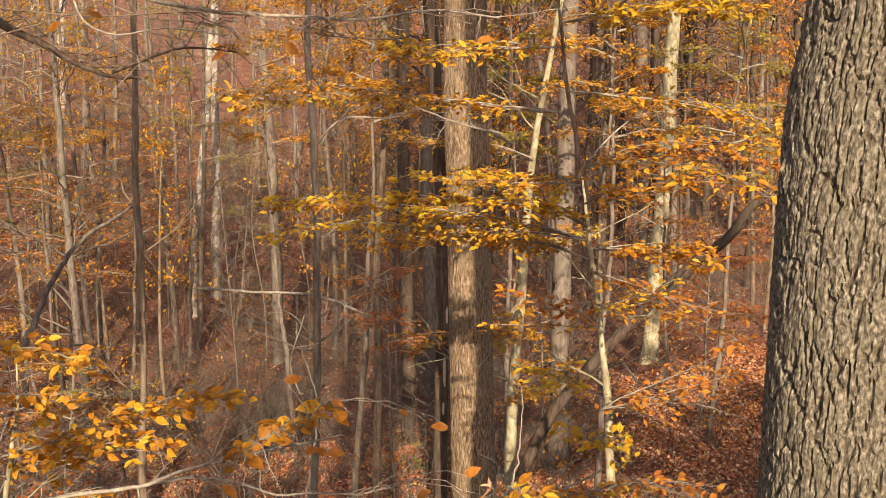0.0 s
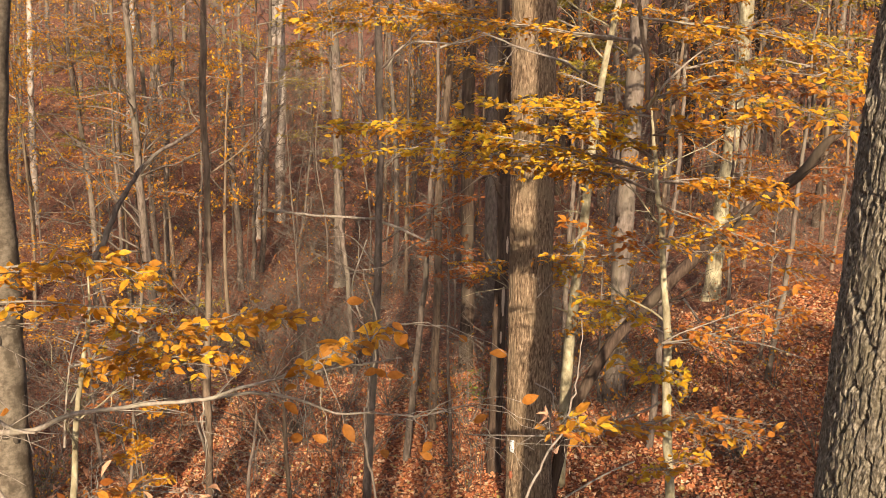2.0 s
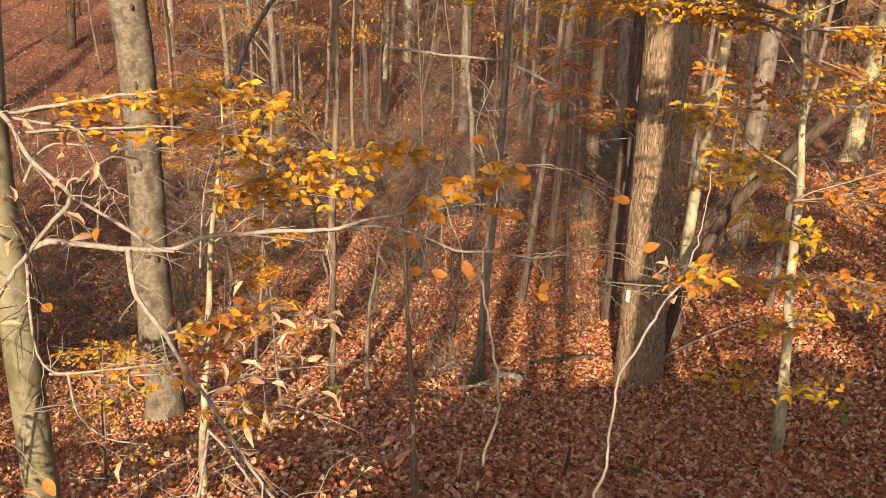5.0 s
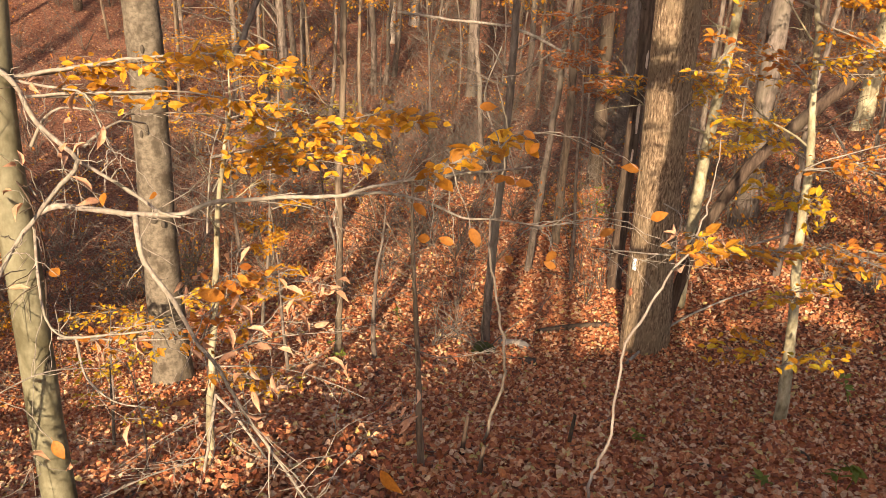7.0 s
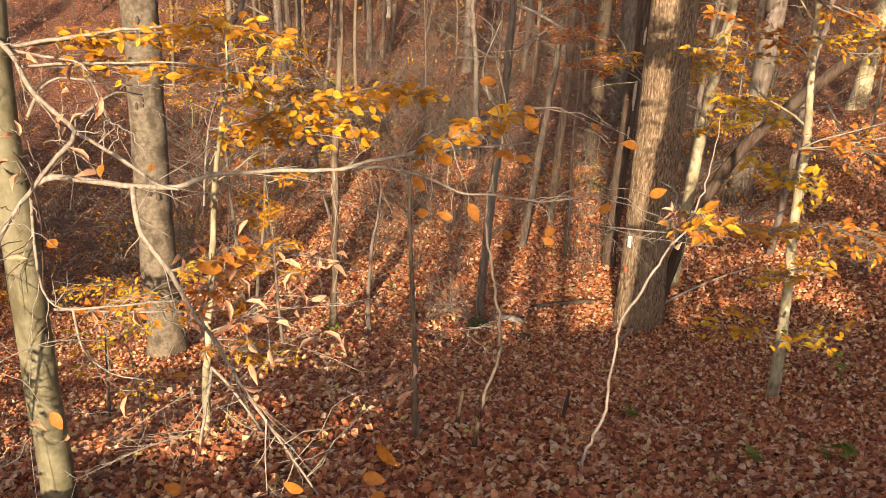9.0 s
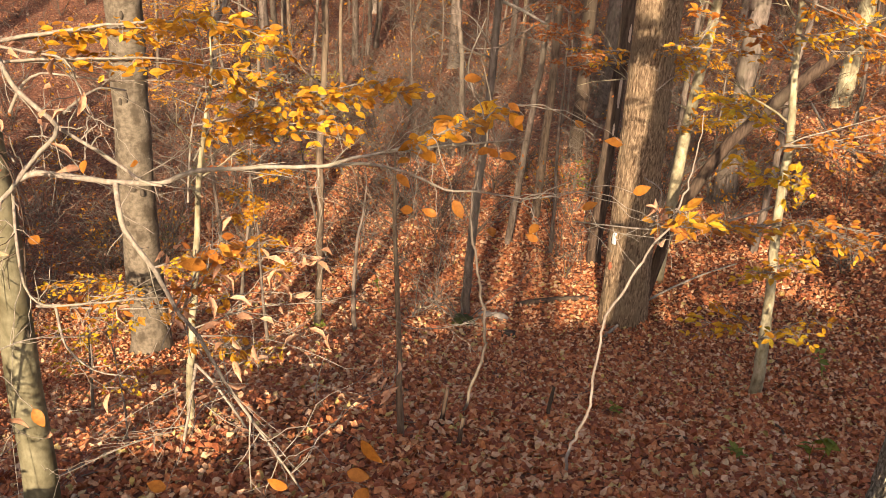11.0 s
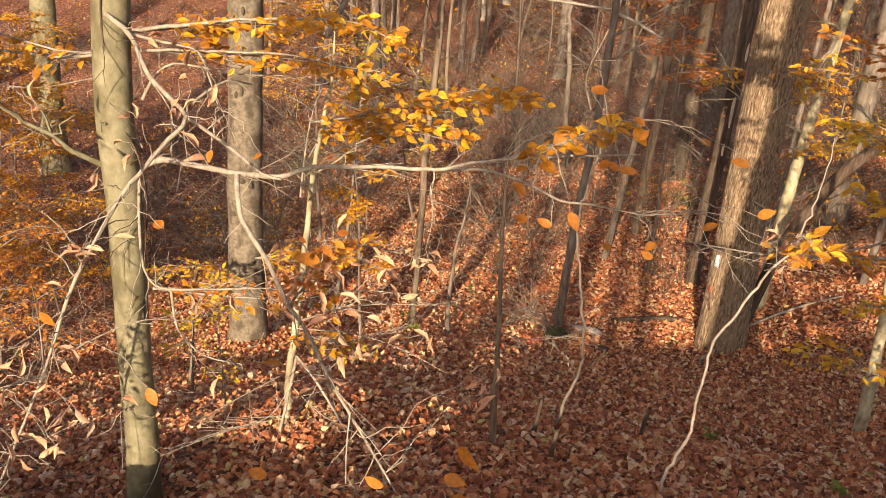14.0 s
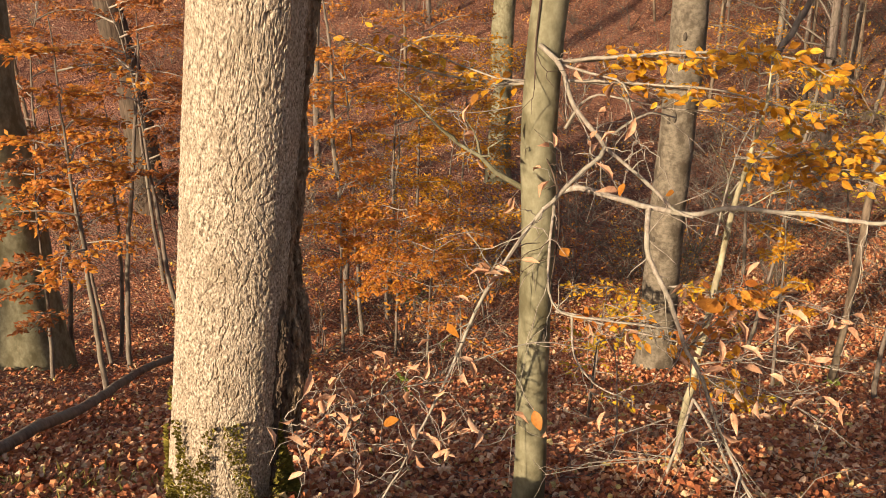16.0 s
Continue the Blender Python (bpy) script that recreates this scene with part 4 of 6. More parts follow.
bough(TREES[10], [(0.79, 6.24, 0.70), (0.39, 6.45, 0.76), (-0.10, 6.64, 0.77), (-0.40, 6.80, 0.88)], 0.0056, "yellow", 143, 0.063, 0.25)
bough(TREES[10], [(0.95, 6.22, -0.09), (1.24, 6.00, 0.02), (1.63, 5.73, 0.03), (1.97, 5.45, -0.06)], 0.0080, "orange", 266, 0.062, 0.30)
bough(TREES[10], [(0.95, 6.22, -0.09), (1.19, 5.73, -0.04), (1.48, 5.21, -0.08), (1.69, 4.68, -0.20)], 0.0064, "gold", 182, 0.059, 0.27)
bough(TREES[10], [(0.95, 6.22, -0.09), (1.23, 5.86, 0.05), (1.59, 5.47, 0.08), (1.87, 5.06, 0.02)], 0.0064, "gold", 182, 0.059, 0.27)
bough(TREES[10], [(1.03, 6.21, -0.62), (1.30, 6.26, -0.64), (1.61, 6.29, -0.67), (1.77, 6.35, -0.77)], 0.0070, "gold", 228, 0.058, 0.30)
bough(TREES[10], [(1.03, 6.21, -0.62), (1.32, 6.21, -0.59), (1.65, 6.20, -0.58), (1.81, 6.21, -0.62)], 0.0056, "gold", 156, 0.056, 0.27)
bough(TREES[10], [(1.03, 6.21, -0.62), (1.33, 6.19, -0.62), (1.67, 6.15, -0.64), (1.84, 6.14, -0.71)], 0.0056, "gold", 156, 0.056, 0.27)
bough(TREES[10], [(1.05, 6.20, -0.99), (1.26, 6.42, -1.05), (1.64, 6.59, -0.99)], 0.0060, "gold", 152, 0.056, 0.26)
bough(TREES[10], [(1.05, 6.20, -0.99), (1.28, 6.32, -1.09), (1.66, 6.39, -1.07)], 0.0048, "gold", 104, 0.053, 0.23)
bough(TREES[10], [(1.05, 6.20, -0.99), (1.21, 6.04, -0.94), (1.49, 5.85, -0.78)], 0.0048, "yellow", 104, 0.053, 0.23)
bough(TREES[10], [(1.07, 6.20, -1.15), (0.79, 6.09, -1.00), (0.42, 5.97, -0.88)], 0.0060, "orange", 133, 0.062, 0.24)
bough(TREES[10], [(1.07, 6.20, -1.15), (0.73, 6.10, -1.11), (0.28, 5.99, -1.08)], 0.0048, "gold", 91, 0.059, 0.22)
bough(TREES[10], [(1.07, 6.20, -1.15), (0.92, 6.26, -1.02), (0.65, 6.32, -0.90)], 0.0048, "orange", 91, 0.059, 0.22)
bough(TREES[10], [(1.09, 6.15, -1.69), (1.29, 6.30, -1.70), (1.66, 6.40, -1.63), (2.11, 6.46, -1.52)], 0.0080, "orange", 247, 0.066, 0.34)
bough(TREES[10], [(1.09, 6.15, -1.69), (1.28, 6.30, -1.64), (1.64, 6.40, -1.52), (2.08, 6.47, -1.35)], 0.0064, "orange", 169, 0.063, 0.31)
bough(TREES[10], [(1.09, 6.15, -1.69), (1.30, 6.37, -1.74), (1.69, 6.54, -1.73), (2.17, 6.67, -1.66)], 0.0064, "orange", 169, 0.063, 0.31)
bough(TREES[10], [(1.12, 6.09, -1.91), (1.01, 6.01, -1.85), (0.92, 5.92, -1.82)], 0.0040, "yellow", 45, 0.082, 0.14)
bough(TREES[10], [(1.12, 6.09, -1.91), (1.05, 5.89, -1.79), (0.99, 5.70, -1.69)], 0.0032, "yellow", 31, 0.078, 0.13)
bough(TREES[10], [(1.12, 6.09, -1.91), (0.93, 6.01, -1.81), (0.75, 5.92, -1.74)], 0.0032, "yellow", 31, 0.078, 0.13)
bough(TREES[10], [(1.12, 6.09, -1.91), (1.16, 5.98, -1.82), (1.21, 5.87, -1.86)], 0.0040, "yellow", 38, 0.082, 0.14)
bough(TREES[10], [(1.12, 6.09, -1.91), (1.14, 6.07, -1.91), (1.17, 6.04, -2.03)], 0.0032, "yellow", 26, 0.078, 0.13)
bough(TREES[10], [(1.12, 6.09, -1.91), (1.14, 5.82, -1.83), (1.17, 5.55, -1.86)], 0.0032, "yellow", 26, 0.078, 0.13)
bough(TREES[10], [(1.09, 6.10, -1.60), (0.82, 5.98, -1.43), (0.55, 5.86, -1.33)], 0.0050, "yellow", 91, 0.066, 0.22)
bough(TREES[10], [(1.09, 6.10, -1.60), (0.84, 6.20, -1.48), (0.58, 6.29, -1.42)], 0.0040, "gold", 62, 0.063, 0.20)
bough(TREES[10], [(1.09, 6.10, -1.60), (0.83, 5.91, -1.45), (0.58, 5.71, -1.37)], 0.0040, "yellow", 62, 0.063, 0.20)
bough(TREES[10], [(1.14, 6.09, -2.22), (1.33, 5.74, -2.04), (1.61, 5.36, -1.94)], 0.0060, "orange", 114, 0.070, 0.26)
bough(TREES[10], [(1.14, 6.09, -2.22), (1.28, 5.87, -2.15), (1.54, 5.62, -2.16)], 0.0048, "gold", 78, 0.067, 0.23)
bough(TREES[10], [(1.14, 6.09, -2.22), (1.44, 6.09, -2.16), (1.87, 6.03, -2.19)], 0.0048, "orange", 78, 0.067, 0.23)
bough(TREES[10], [(0.84, 6.23, 0.86), (1.23, 5.97, 0.88), (1.44, 5.72, 0.88), (1.67, 5.45, 0.80)], 0.0070, "yellow", 266, 0.066, 0.30)
bough(TREES[10], [(0.84, 6.23, 0.86), (1.21, 5.87, 0.90), (1.40, 5.53, 0.90), (1.59, 5.17, 0.83)], 0.0056, "yellow", 182, 0.063, 0.27)
bough(TREES[10], [(0.84, 6.23, 0.86), (1.30, 6.03, 0.90), (1.59, 5.84, 0.91), (1.88, 5.62, 0.83)], 0.0056, "gold", 182, 0.063, 0.27)
bough(TREES[10], [(0.86, 6.23, 0.42), (1.22, 6.28, 0.38), (1.77, 6.25, 0.30), (2.26, 6.20, 0.06)], 0.0080, "gold", 285, 0.058, 0.32)
bough(TREES[10], [(0.86, 6.23, 0.42), (1.35, 6.54, 0.39), (2.08, 6.75, 0.31), (2.78, 6.91, 0.05)], 0.0064, "gold", 195, 0.056, 0.29)
bough(TREES[10], [(0.86, 6.23, 0.42), (1.31, 6.42, 0.39), (1.98, 6.53, 0.32), (2.60, 6.59, 0.08)], 0.0064, "yellow", 195, 0.056, 0.29)
bough(TREES[10], [(0.97, 6.22, -0.32), (1.19, 5.87, -0.26), (1.35, 5.53, -0.15), (1.38, 5.21, -0.14)], 0.0060, "gold", 95, 0.074, 0.20)
bough(TREES[10], [(0.97, 6.22, -0.32), (1.25, 6.13, -0.30), (1.49, 6.04, -0.21), (1.61, 5.97, -0.24)], 0.0048, "gold", 65, 0.070, 0.18)
bough(TREES[10], [(0.97, 6.22, -0.32), (1.16, 5.90, -0.18), (1.30, 5.59, 0.00), (1.32, 5.30, 0.07)], 0.0048, "gold", 65, 0.070, 0.18)
bough(TREES[10], [(1.03, 6.21, -0.77), (1.33, 6.36, -0.88), (1.82, 6.44, -1.06), (2.25, 6.52, -1.13)], 0.0060, "orange", 152, 0.062, 0.26)
bough(TREES[10], [(1.03, 6.21, -0.77), (1.33, 6.56, -0.96), (1.84, 6.85, -1.22), (2.32, 7.13, -1.38)], 0.0048, "gold", 104, 0.059, 0.23)
bough(TREES[10], [(1.03, 6.21, -0.77), (1.38, 6.61, -0.92), (1.95, 6.94, -1.15), (2.50, 7.25, -1.28)], 0.0048, "orange", 104, 0.059, 0.23)
bough(TREES[9], [(0.93, 11.05, -2.20), (0.65, 10.67, -1.99), (0.44, 10.28, -1.86)], 0.0100, "orange", 76, 0.086, 0.30)
bough(TREES[9], [(0.93, 11.05, -2.20), (0.62, 10.28, -1.96), (0.40, 9.50, -1.81)], 0.0080, "gold", 52, 0.081, 0.27)
bough(TREES[9], [(0.93, 11.05, -2.20), (0.74, 10.80, -1.94), (0.61, 10.53, -1.78)], 0.0080, "gold", 52, 0.081, 0.27)
bough(TREES[9], [(0.97, 11.05, -1.65), (0.71, 10.61, -2.11), (0.59, 10.17, -2.18)], 0.0100, "yellow", 66, 0.094, 0.26)
bough(TREES[9], [(0.97, 11.05, -1.65), (0.71, 10.54, -2.08), (0.58, 10.02, -2.12)], 0.0080, "gold", 45, 0.089, 0.23)
bough(TREES[9], [(0.97, 11.05, -1.65), (0.65, 10.60, -2.09), (0.47, 10.14, -2.13)], 0.0080, "yellow", 45, 0.089, 0.23)
bough(TREES[9], [(1.01, 11.04, -1.12), (1.39, 11.20, -1.00), (1.58, 11.38, -0.88)], 0.0100, "gold", 114, 0.070, 0.40)
bough(TREES[9], [(1.01, 11.04, -1.12), (1.64, 11.60, -1.06), (2.11, 12.16, -0.99)], 0.0080, "yellow", 78, 0.067, 0.36)
bough(TREES[9], [(1.01, 11.04, -1.12), (1.50, 10.75, -0.96), (1.78, 10.48, -0.81)], 0.0080, "yellow", 78, 0.067, 0.36)
bough(TREES[9], [(0.93, 11.05, -2.13), (0.13, 10.84, -2.08), (-0.51, 10.57, -2.03)], 0.0090, "gold", 95, 0.078, 0.30)
bough(TREES[9], [(0.93, 11.05, -2.13), (0.27, 11.22, -2.25), (-0.28, 11.36, -2.36)], 0.0072, "yellow", 65, 0.074, 0.27)
bough(TREES[9], [(0.93, 11.05, -2.13), (0.28, 11.14, -2.22), (-0.25, 11.19, -2.30)], 0.0072, "gold", 65, 0.074, 0.27)
bough(TREES[9], [(0.88, 11.05, -2.75), (1.18, 10.77, -2.75), (1.47, 10.49, -2.35)], 0.0090, "yellow", 95, 0.078, 0.30)
bough(TREES[9], [(0.88, 11.05, -2.75), (1.16, 10.36, -2.63), (1.39, 9.66, -2.14)], 0.0072, "yellow", 65, 0.074, 0.27)
bough(TREES[9], [(0.88, 11.05, -2.75), (0.90, 10.91, -2.92), (0.93, 10.77, -2.68)], 0.0072, "gold", 65, 0.074, 0.27)
bough(TREES[9], [(1.10, 11.03, -0.06), (0.69, 11.23, 0.08), (-0.12, 11.42, 0.15), (-0.53, 11.57, 0.23)], 0.0100, "gold", 228, 0.070, 0.50)
bough(TREES[9], [(1.10, 11.03, -0.06), (0.66, 11.29, 0.07), (-0.17, 11.52, 0.13), (-0.62, 11.73, 0.19)], 0.0080, "gold", 156, 0.067, 0.45)
bough(TREES[9], [(1.10, 11.03, -0.06), (0.68, 11.42, 0.10), (-0.16, 11.79, 0.20), (-0.61, 12.13, 0.30)], 0.0080, "yellow", 156, 0.067, 0.45)
bough(TREES[1], [(-2.49, 3.40, -0.84), (-2.20, 3.48, -0.78), (-1.87, 3.56, -0.73), (-1.58, 3.59, -0.71), (-1.38, 3.56, -0.76)], 0.0100, "gold", 187, 0.058, 0.24)
bough(TREES[1], [(-2.49, 3.40, -0.84), (-2.22, 3.55, -0.80), (-1.89, 3.69, -0.78), (-1.60, 3.79, -0.77), (-1.40, 3.83, -0.85)], 0.0080, "gold", 105, 0.056, 0.22)
bough(TREES[1], [(-2.46, 3.42, -0.92), (-2.21, 3.50, -0.90), (-1.88, 3.61, -0.89), (-1.64, 3.64, -0.91), (-1.44, 3.65, -0.91)], 0.0080, "gold", 100, 0.058, 0.22)
bough(TREES[1], [(-2.46, 3.42, -0.92), (-2.24, 3.53, -0.92), (-1.94, 3.66, -0.92), (-1.72, 3.73, -0.96), (-1.54, 3.76, -0.98)], 0.0064, "gold", 56, 0.056, 0.20)
bough(TREES[1], [(-2.67, 3.52, -0.97), (-2.98, 3.52, -1.04), (-3.35, 3.45, -1.02), (-3.76, 3.31, -0.91)], 0.0090, "gold", 87, 0.062, 0.22)
bough(TREES[1], [(-2.67, 3.52, -0.97), (-2.93, 3.51, -1.00), (-3.24, 3.44, -0.94), (-3.60, 3.29, -0.79)], 0.0072, "gold", 49, 0.059, 0.20)
bough(TREES[30], [(-2.18, 4.52, -1.46), (-1.83, 4.41, -1.35), (-1.49, 4.26, -1.20), (-1.18, 4.10, -1.10), (-0.88, 3.92, -1.00)], 0.0080, "gold", 187, 0.062, 0.26)
bough(TREES[30], [(-2.18, 4.52, -1.46), (-1.83, 4.34, -1.32), (-1.51, 4.14, -1.14), (-1.21, 3.91, -1.02), (-0.92, 3.67, -0.90)], 0.0064, "gold", 105, 0.059, 0.23)
bough(TREES[30], [(-2.16, 4.53, -1.56), (-1.80, 4.43, -1.41), (-1.46, 4.31, -1.31), (-1.20, 4.15, -1.26)], 0.0070, "gold", 87, 0.062, 0.22)
bough(TREES[30], [(-2.16, 4.53, -1.56), (-1.83, 4.49, -1.45), (-1.52, 4.42, -1.39), (-1.28, 4.32, -1.38)], 0.0056, "gold", 49, 0.059, 0.20)
bough(TREES[30], [(-2.18, 4.52, -1.65), (-1.94, 4.36, -1.29), (-1.70, 4.19, -1.10)], 0.0060, "gold", 62, 0.062, 0.20)
bough(TREES[30], [(-2.18, 4.52, -1.65), (-1.99, 4.49, -1.33), (-1.79, 4.45, -1.18)], 0.0048, "yellow", 35, 0.059, 0.18)
bough(TREES[1], [(-2.46, 3.43, -2.04), (-2.19, 3.45, -2.00), (-1.92, 3.45, -1.93), (-1.70, 3.42, -1.89)], 0.0090, "orange", 45, 0.058, 0.18)
bough(TREES[1], [(-2.46, 3.43, -2.04), (-2.13, 3.44, -2.01), (-1.80, 3.43, -1.95), (-1.52, 3.37, -1.91)], 0.0072, "gold", 25, 0.056, 0.16)
bough(TREES[1], [(-1.74, 3.40, -1.95), (-1.62, 3.35, -1.77), (-1.50, 3.29, -1.58), (-1.36, 3.25, -1.53)], 0.0050, "orange", 45, 0.066, 0.20)
bough(TREES[1], [(-1.74, 3.40, -1.95), (-1.62, 3.29, -1.74), (-1.51, 3.18, -1.52), (-1.37, 3.07, -1.44)], 0.0040, "orange", 25, 0.063, 0.18)
bough(TREES[30], [(-2.21, 4.51, -2.71), (-2.00, 4.27, -2.62), (-1.71, 4.07, -2.48)], 0.0050, "gold", 32, 0.066, 0.20)
bough(TREES[30], [(-2.21, 4.51, -2.71), (-1.96, 4.19, -2.57), (-1.64, 3.89, -2.37)], 0.0040, "gold", 18, 0.063, 0.18)
bough(TREES[1], [(-0.88, 3.61, -1.18), (-0.69, 3.55, -1.08), (-0.52, 3.47, -0.96), (-0.40, 3.39, -0.89)], 0.0040, "gold", 42, 0.082, 0.16)
bough(TREES[1], [(-0.88, 3.61, -1.18), (-0.70, 3.49, -1.08), (-0.54, 3.36, -0.96), (-0.43, 3.22, -0.89)], 0.0032, "gold", 23, 0.078, 0.14)
bough(TREES[10], [(1.12, 5.90, -2.12), (0.77, 5.28, -1.97), (0.40, 4.66, -1.76), (0.25, 4.00, -1.50)], 0.0060, "orange", 26, 0.078, 0.12)
bough(TREES[10], [(1.12, 5.90, -2.12), (0.77, 5.08, -1.87), (0.43, 4.25, -1.56), (0.28, 3.39, -1.22)], 0.0048, "gold", 18, 0.074, 0.11)
bough(TREES[10], [(1.12, 5.90, -2.12), (0.84, 5.57, -2.07), (0.50, 5.24, -1.97), (0.37, 4.88, -1.82)], 0.0048, "gold", 18, 0.074, 0.11)
bough(TREES[10], [(1.14, 6.10, -2.27), (1.24, 5.67, -2.02), (1.45, 5.21, -1.95)], 0.0060, "orange", 76, 0.078, 0.26)
bough(TREES[10], [(1.14, 6.10, -2.27), (1.24, 5.64, -2.01), (1.45, 5.15, -1.94)], 0.0048, "orange", 52, 0.074, 0.23)
bough(TREES[10], [(1.14, 6.10, -2.27), (1.22, 5.63, -2.01), (1.42, 5.13, -1.92)], 0.0048, "gold", 52, 0.074, 0.23)
bough(TREES[10], [(1.12, 6.10, -2.57), (1.03, 6.02, -2.52), (0.95, 5.93, -2.55)], 0.0040, "yellow", 38, 0.070, 0.14)
bough(TREES[10], [(1.12, 6.10, -2.57), (1.06, 5.65, -2.35), (1.01, 5.19, -2.20)], 0.0032, "gold", 26, 0.067, 0.13)
bough(TREES[10], [(1.12, 6.10, -2.57), (1.10, 6.23, -2.61), (1.10, 6.35, -2.74)], 0.0032, "yellow", 26, 0.067, 0.13)
bough(TREES[10], [(1.13, 6.10, -2.52), (1.29, 5.97, -2.40), (1.38, 5.84, -2.30)], 0.0040, "yellow", 53, 0.070, 0.18)
bough(TREES[10], [(1.13, 6.10, -2.52), (1.20, 5.66, -2.31), (1.21, 5.22, -2.12)], 0.0032, "gold", 36, 0.067, 0.16)
bough(TREES[10], [(1.13, 6.10, -2.52), (1.31, 6.18, -2.44), (1.44, 6.26, -2.38)], 0.0032, "gold", 36, 0.067, 0.16)
bough(TREES[10], [(1.16, 6.10, -3.03), (0.95, 6.03, -2.94), (0.72, 5.96, -2.92)], 0.0040, "yellow", 95, 0.070, 0.24)
bough(TREES[10], [(1.16, 6.10, -3.03), (0.97, 5.87, -2.79), (0.77, 5.64, -2.63)], 0.0032, "gold", 65, 0.067, 0.22)
bough(TREES[10], [(1.16, 6.10, -3.03), (1.00, 6.33, -3.13), (0.80, 6.57, -3.32)], 0.0032, "gold", 65, 0.067, 0.22)
bough(TREES[10], [(1.16, 6.10, -3.07), (1.31, 5.96, -2.89), (1.42, 5.84, -2.85)], 0.0040, "yellow", 76, 0.070, 0.24)
bough(TREES[10], [(1.16, 6.10, -3.07), (1.34, 5.80, -2.75), (1.47, 5.50, -2.58)], 0.0032, "gold", 52, 0.067, 0.22)
bough(TREES[10], [(1.16, 6.10, -3.07), (1.37, 6.16, -3.01), (1.57, 6.22, -3.08)], 0.0032, "yellow", 52, 0.067, 0.22)
bough(TREES[5], [(-4.56, 8.34, -4.29), (-3.92, 8.11, -4.04), (-3.52, 7.75, -4.01)], 0.0100, "gold", 114, 0.070, 0.40)
bough(TREES[5], [(-4.56, 8.34, -4.29), (-3.93, 8.16, -4.15), (-3.54, 7.86, -4.24)], 0.0080, "yellow", 78, 0.067, 0.36)
bough(TREES[5], [(-4.56, 8.34, -4.29), (-4.06, 8.24, -4.06), (-3.79, 8.02, -4.06)], 0.0080, "yellow", 78, 0.067, 0.36)
bough(TREES[5], [(-4.80, 8.21, -4.53), (-4.79, 7.63, -4.14), (-4.85, 6.99, -3.94)], 0.0100, "gold", 114, 0.070, 0.40)
bough(TREES[5], [(-4.80, 8.21, -4.53), (-4.61, 7.72, -4.27), (-4.53, 7.16, -4.19)], 0.0080, "yellow", 78, 0.067, 0.36)
bough(TREES[5], [(-4.80, 8.21, -4.53), (-5.04, 7.99, -4.35), (-5.39, 7.68, -4.37)], 0.0080, "yellow", 78, 0.067, 0.36)
lone_leaf(TREES[1], (-2.08, 2.96, -1.49), 0.084)
lone_leaf(TREES[1], (-2.31, 2.51, -1.70), 0.078)
lone_leaf(TREES[1], (-1.57, 2.81, -1.89), 0.103)
lone_leaf(TREES[1], (-1.92, 2.58, -1.96), 0.081)
lone_leaf(TREES[1], (-2.42, 2.26, -2.10), 0.084)
lone_leaf(TREES[1], (-0.84, 3.11, -2.25), 0.132)
lone_leaf(TREES[1], (-0.71, 3.34, -1.32), 0.070)
lone_leaf(TREES[1], (-0.56, 3.37, -1.27), 0.083)
lone_leaf(TREES[1], (-0.62, 3.36, -1.34), 0.066)
lone_leaf(TREES[1], (-1.46, 3.09, -1.56), 0.117)
lone_leaf(TREES[1], (-0.48, 3.38, -1.07), 0.069)
lone_leaf(TREES[1], (-0.40, 3.39, -1.08), 0.069)
lone_leaf(TREES[1], (-0.80, 3.42, -1.21), 0.076)
lone_leaf(TREES[1], (-1.97, 3.15, -1.20), 0.061)
lone_leaf(TREES[1], (-1.80, 3.25, -1.22), 0.056)
lone_leaf(TREES[1], (-0.86, 2.98, -2.32), 0.102)
lone_leaf(TREES[1], (-0.78, 3.01, -2.40), 0.117)
lone_leaf(TREES[1], (-1.08, 2.91, -2.39), 0.094)
lone_leaf(TREES[1], (-1.50, 2.72, -2.34), 0.093)
lone_leaf(TREES[1], (0.11, 3.40, -1.17), 0.073)
lone_leaf(TREES[1], (0.05, 3.41, -0.99), 0.072)
lone_leaf(TREES[1], (-0.23, 3.40, -1.34), 0.066)
lone_leaf(TREES[1], (-0.41, 3.38, -1.37), 0.066)
lone_leaf(TREES[1], (-0.07, 3.41, -1.26), 0.065)
lone_leaf(TREES[1], (-0.40, 3.38, -1.08), 0.056)
lone_leaf(TREES[1], (-0.23, 3.50, -1.45), 0.059)
lone_leaf(TREES[1], (-0.53, 3.26, -0.77), 0.069)
lone_leaf(TREES[1], (-0.37, 3.29, -0.85), 0.053)
lone_leaf(TREES[1], (-0.31, 3.29, -0.89), 0.057)
lone_leaf(TREES[1], (-0.10, 3.31, -0.92), 0.053)
lone_leaf(TREES[0], (-0.92, 2.40, 0.36), 0.050)
lone_leaf(TREES[0], (-0.86, 2.53, 0.39), 0.042)
lone_leaf(TREES[1], (-0.45, 2.95, 0.37), 0.058)
lone_leaf(TREES[1], (-0.42, 2.95, 0.41), 0.050)
lone_leaf(TREES[1], (-0.67, 3.11, 0.36), 0.057)
lone_leaf(TREES[1], (0.16, 3.38, 0.42), 0.061)
dry_cluster(TREES[1], (-2.24, 2.71, -1.49), 5, 0.059)
dry_cluster(TREES[1], (-2.31, 2.65, -1.50), 4, 0.055)
dry_cluster(TREES[1], (-2.26, 2.69, -1.59), 5, 0.046)
dry_cluster(TREES[1], (-2.35, 2.48, -1.83), 6, 0.060)
dry_cluster(TREES[1], (-2.29, 2.53, -1.89), 7, 0.065)
dry_cluster(TREES[1], (-2.37, 2.46, -1.97), 4, 0.057)
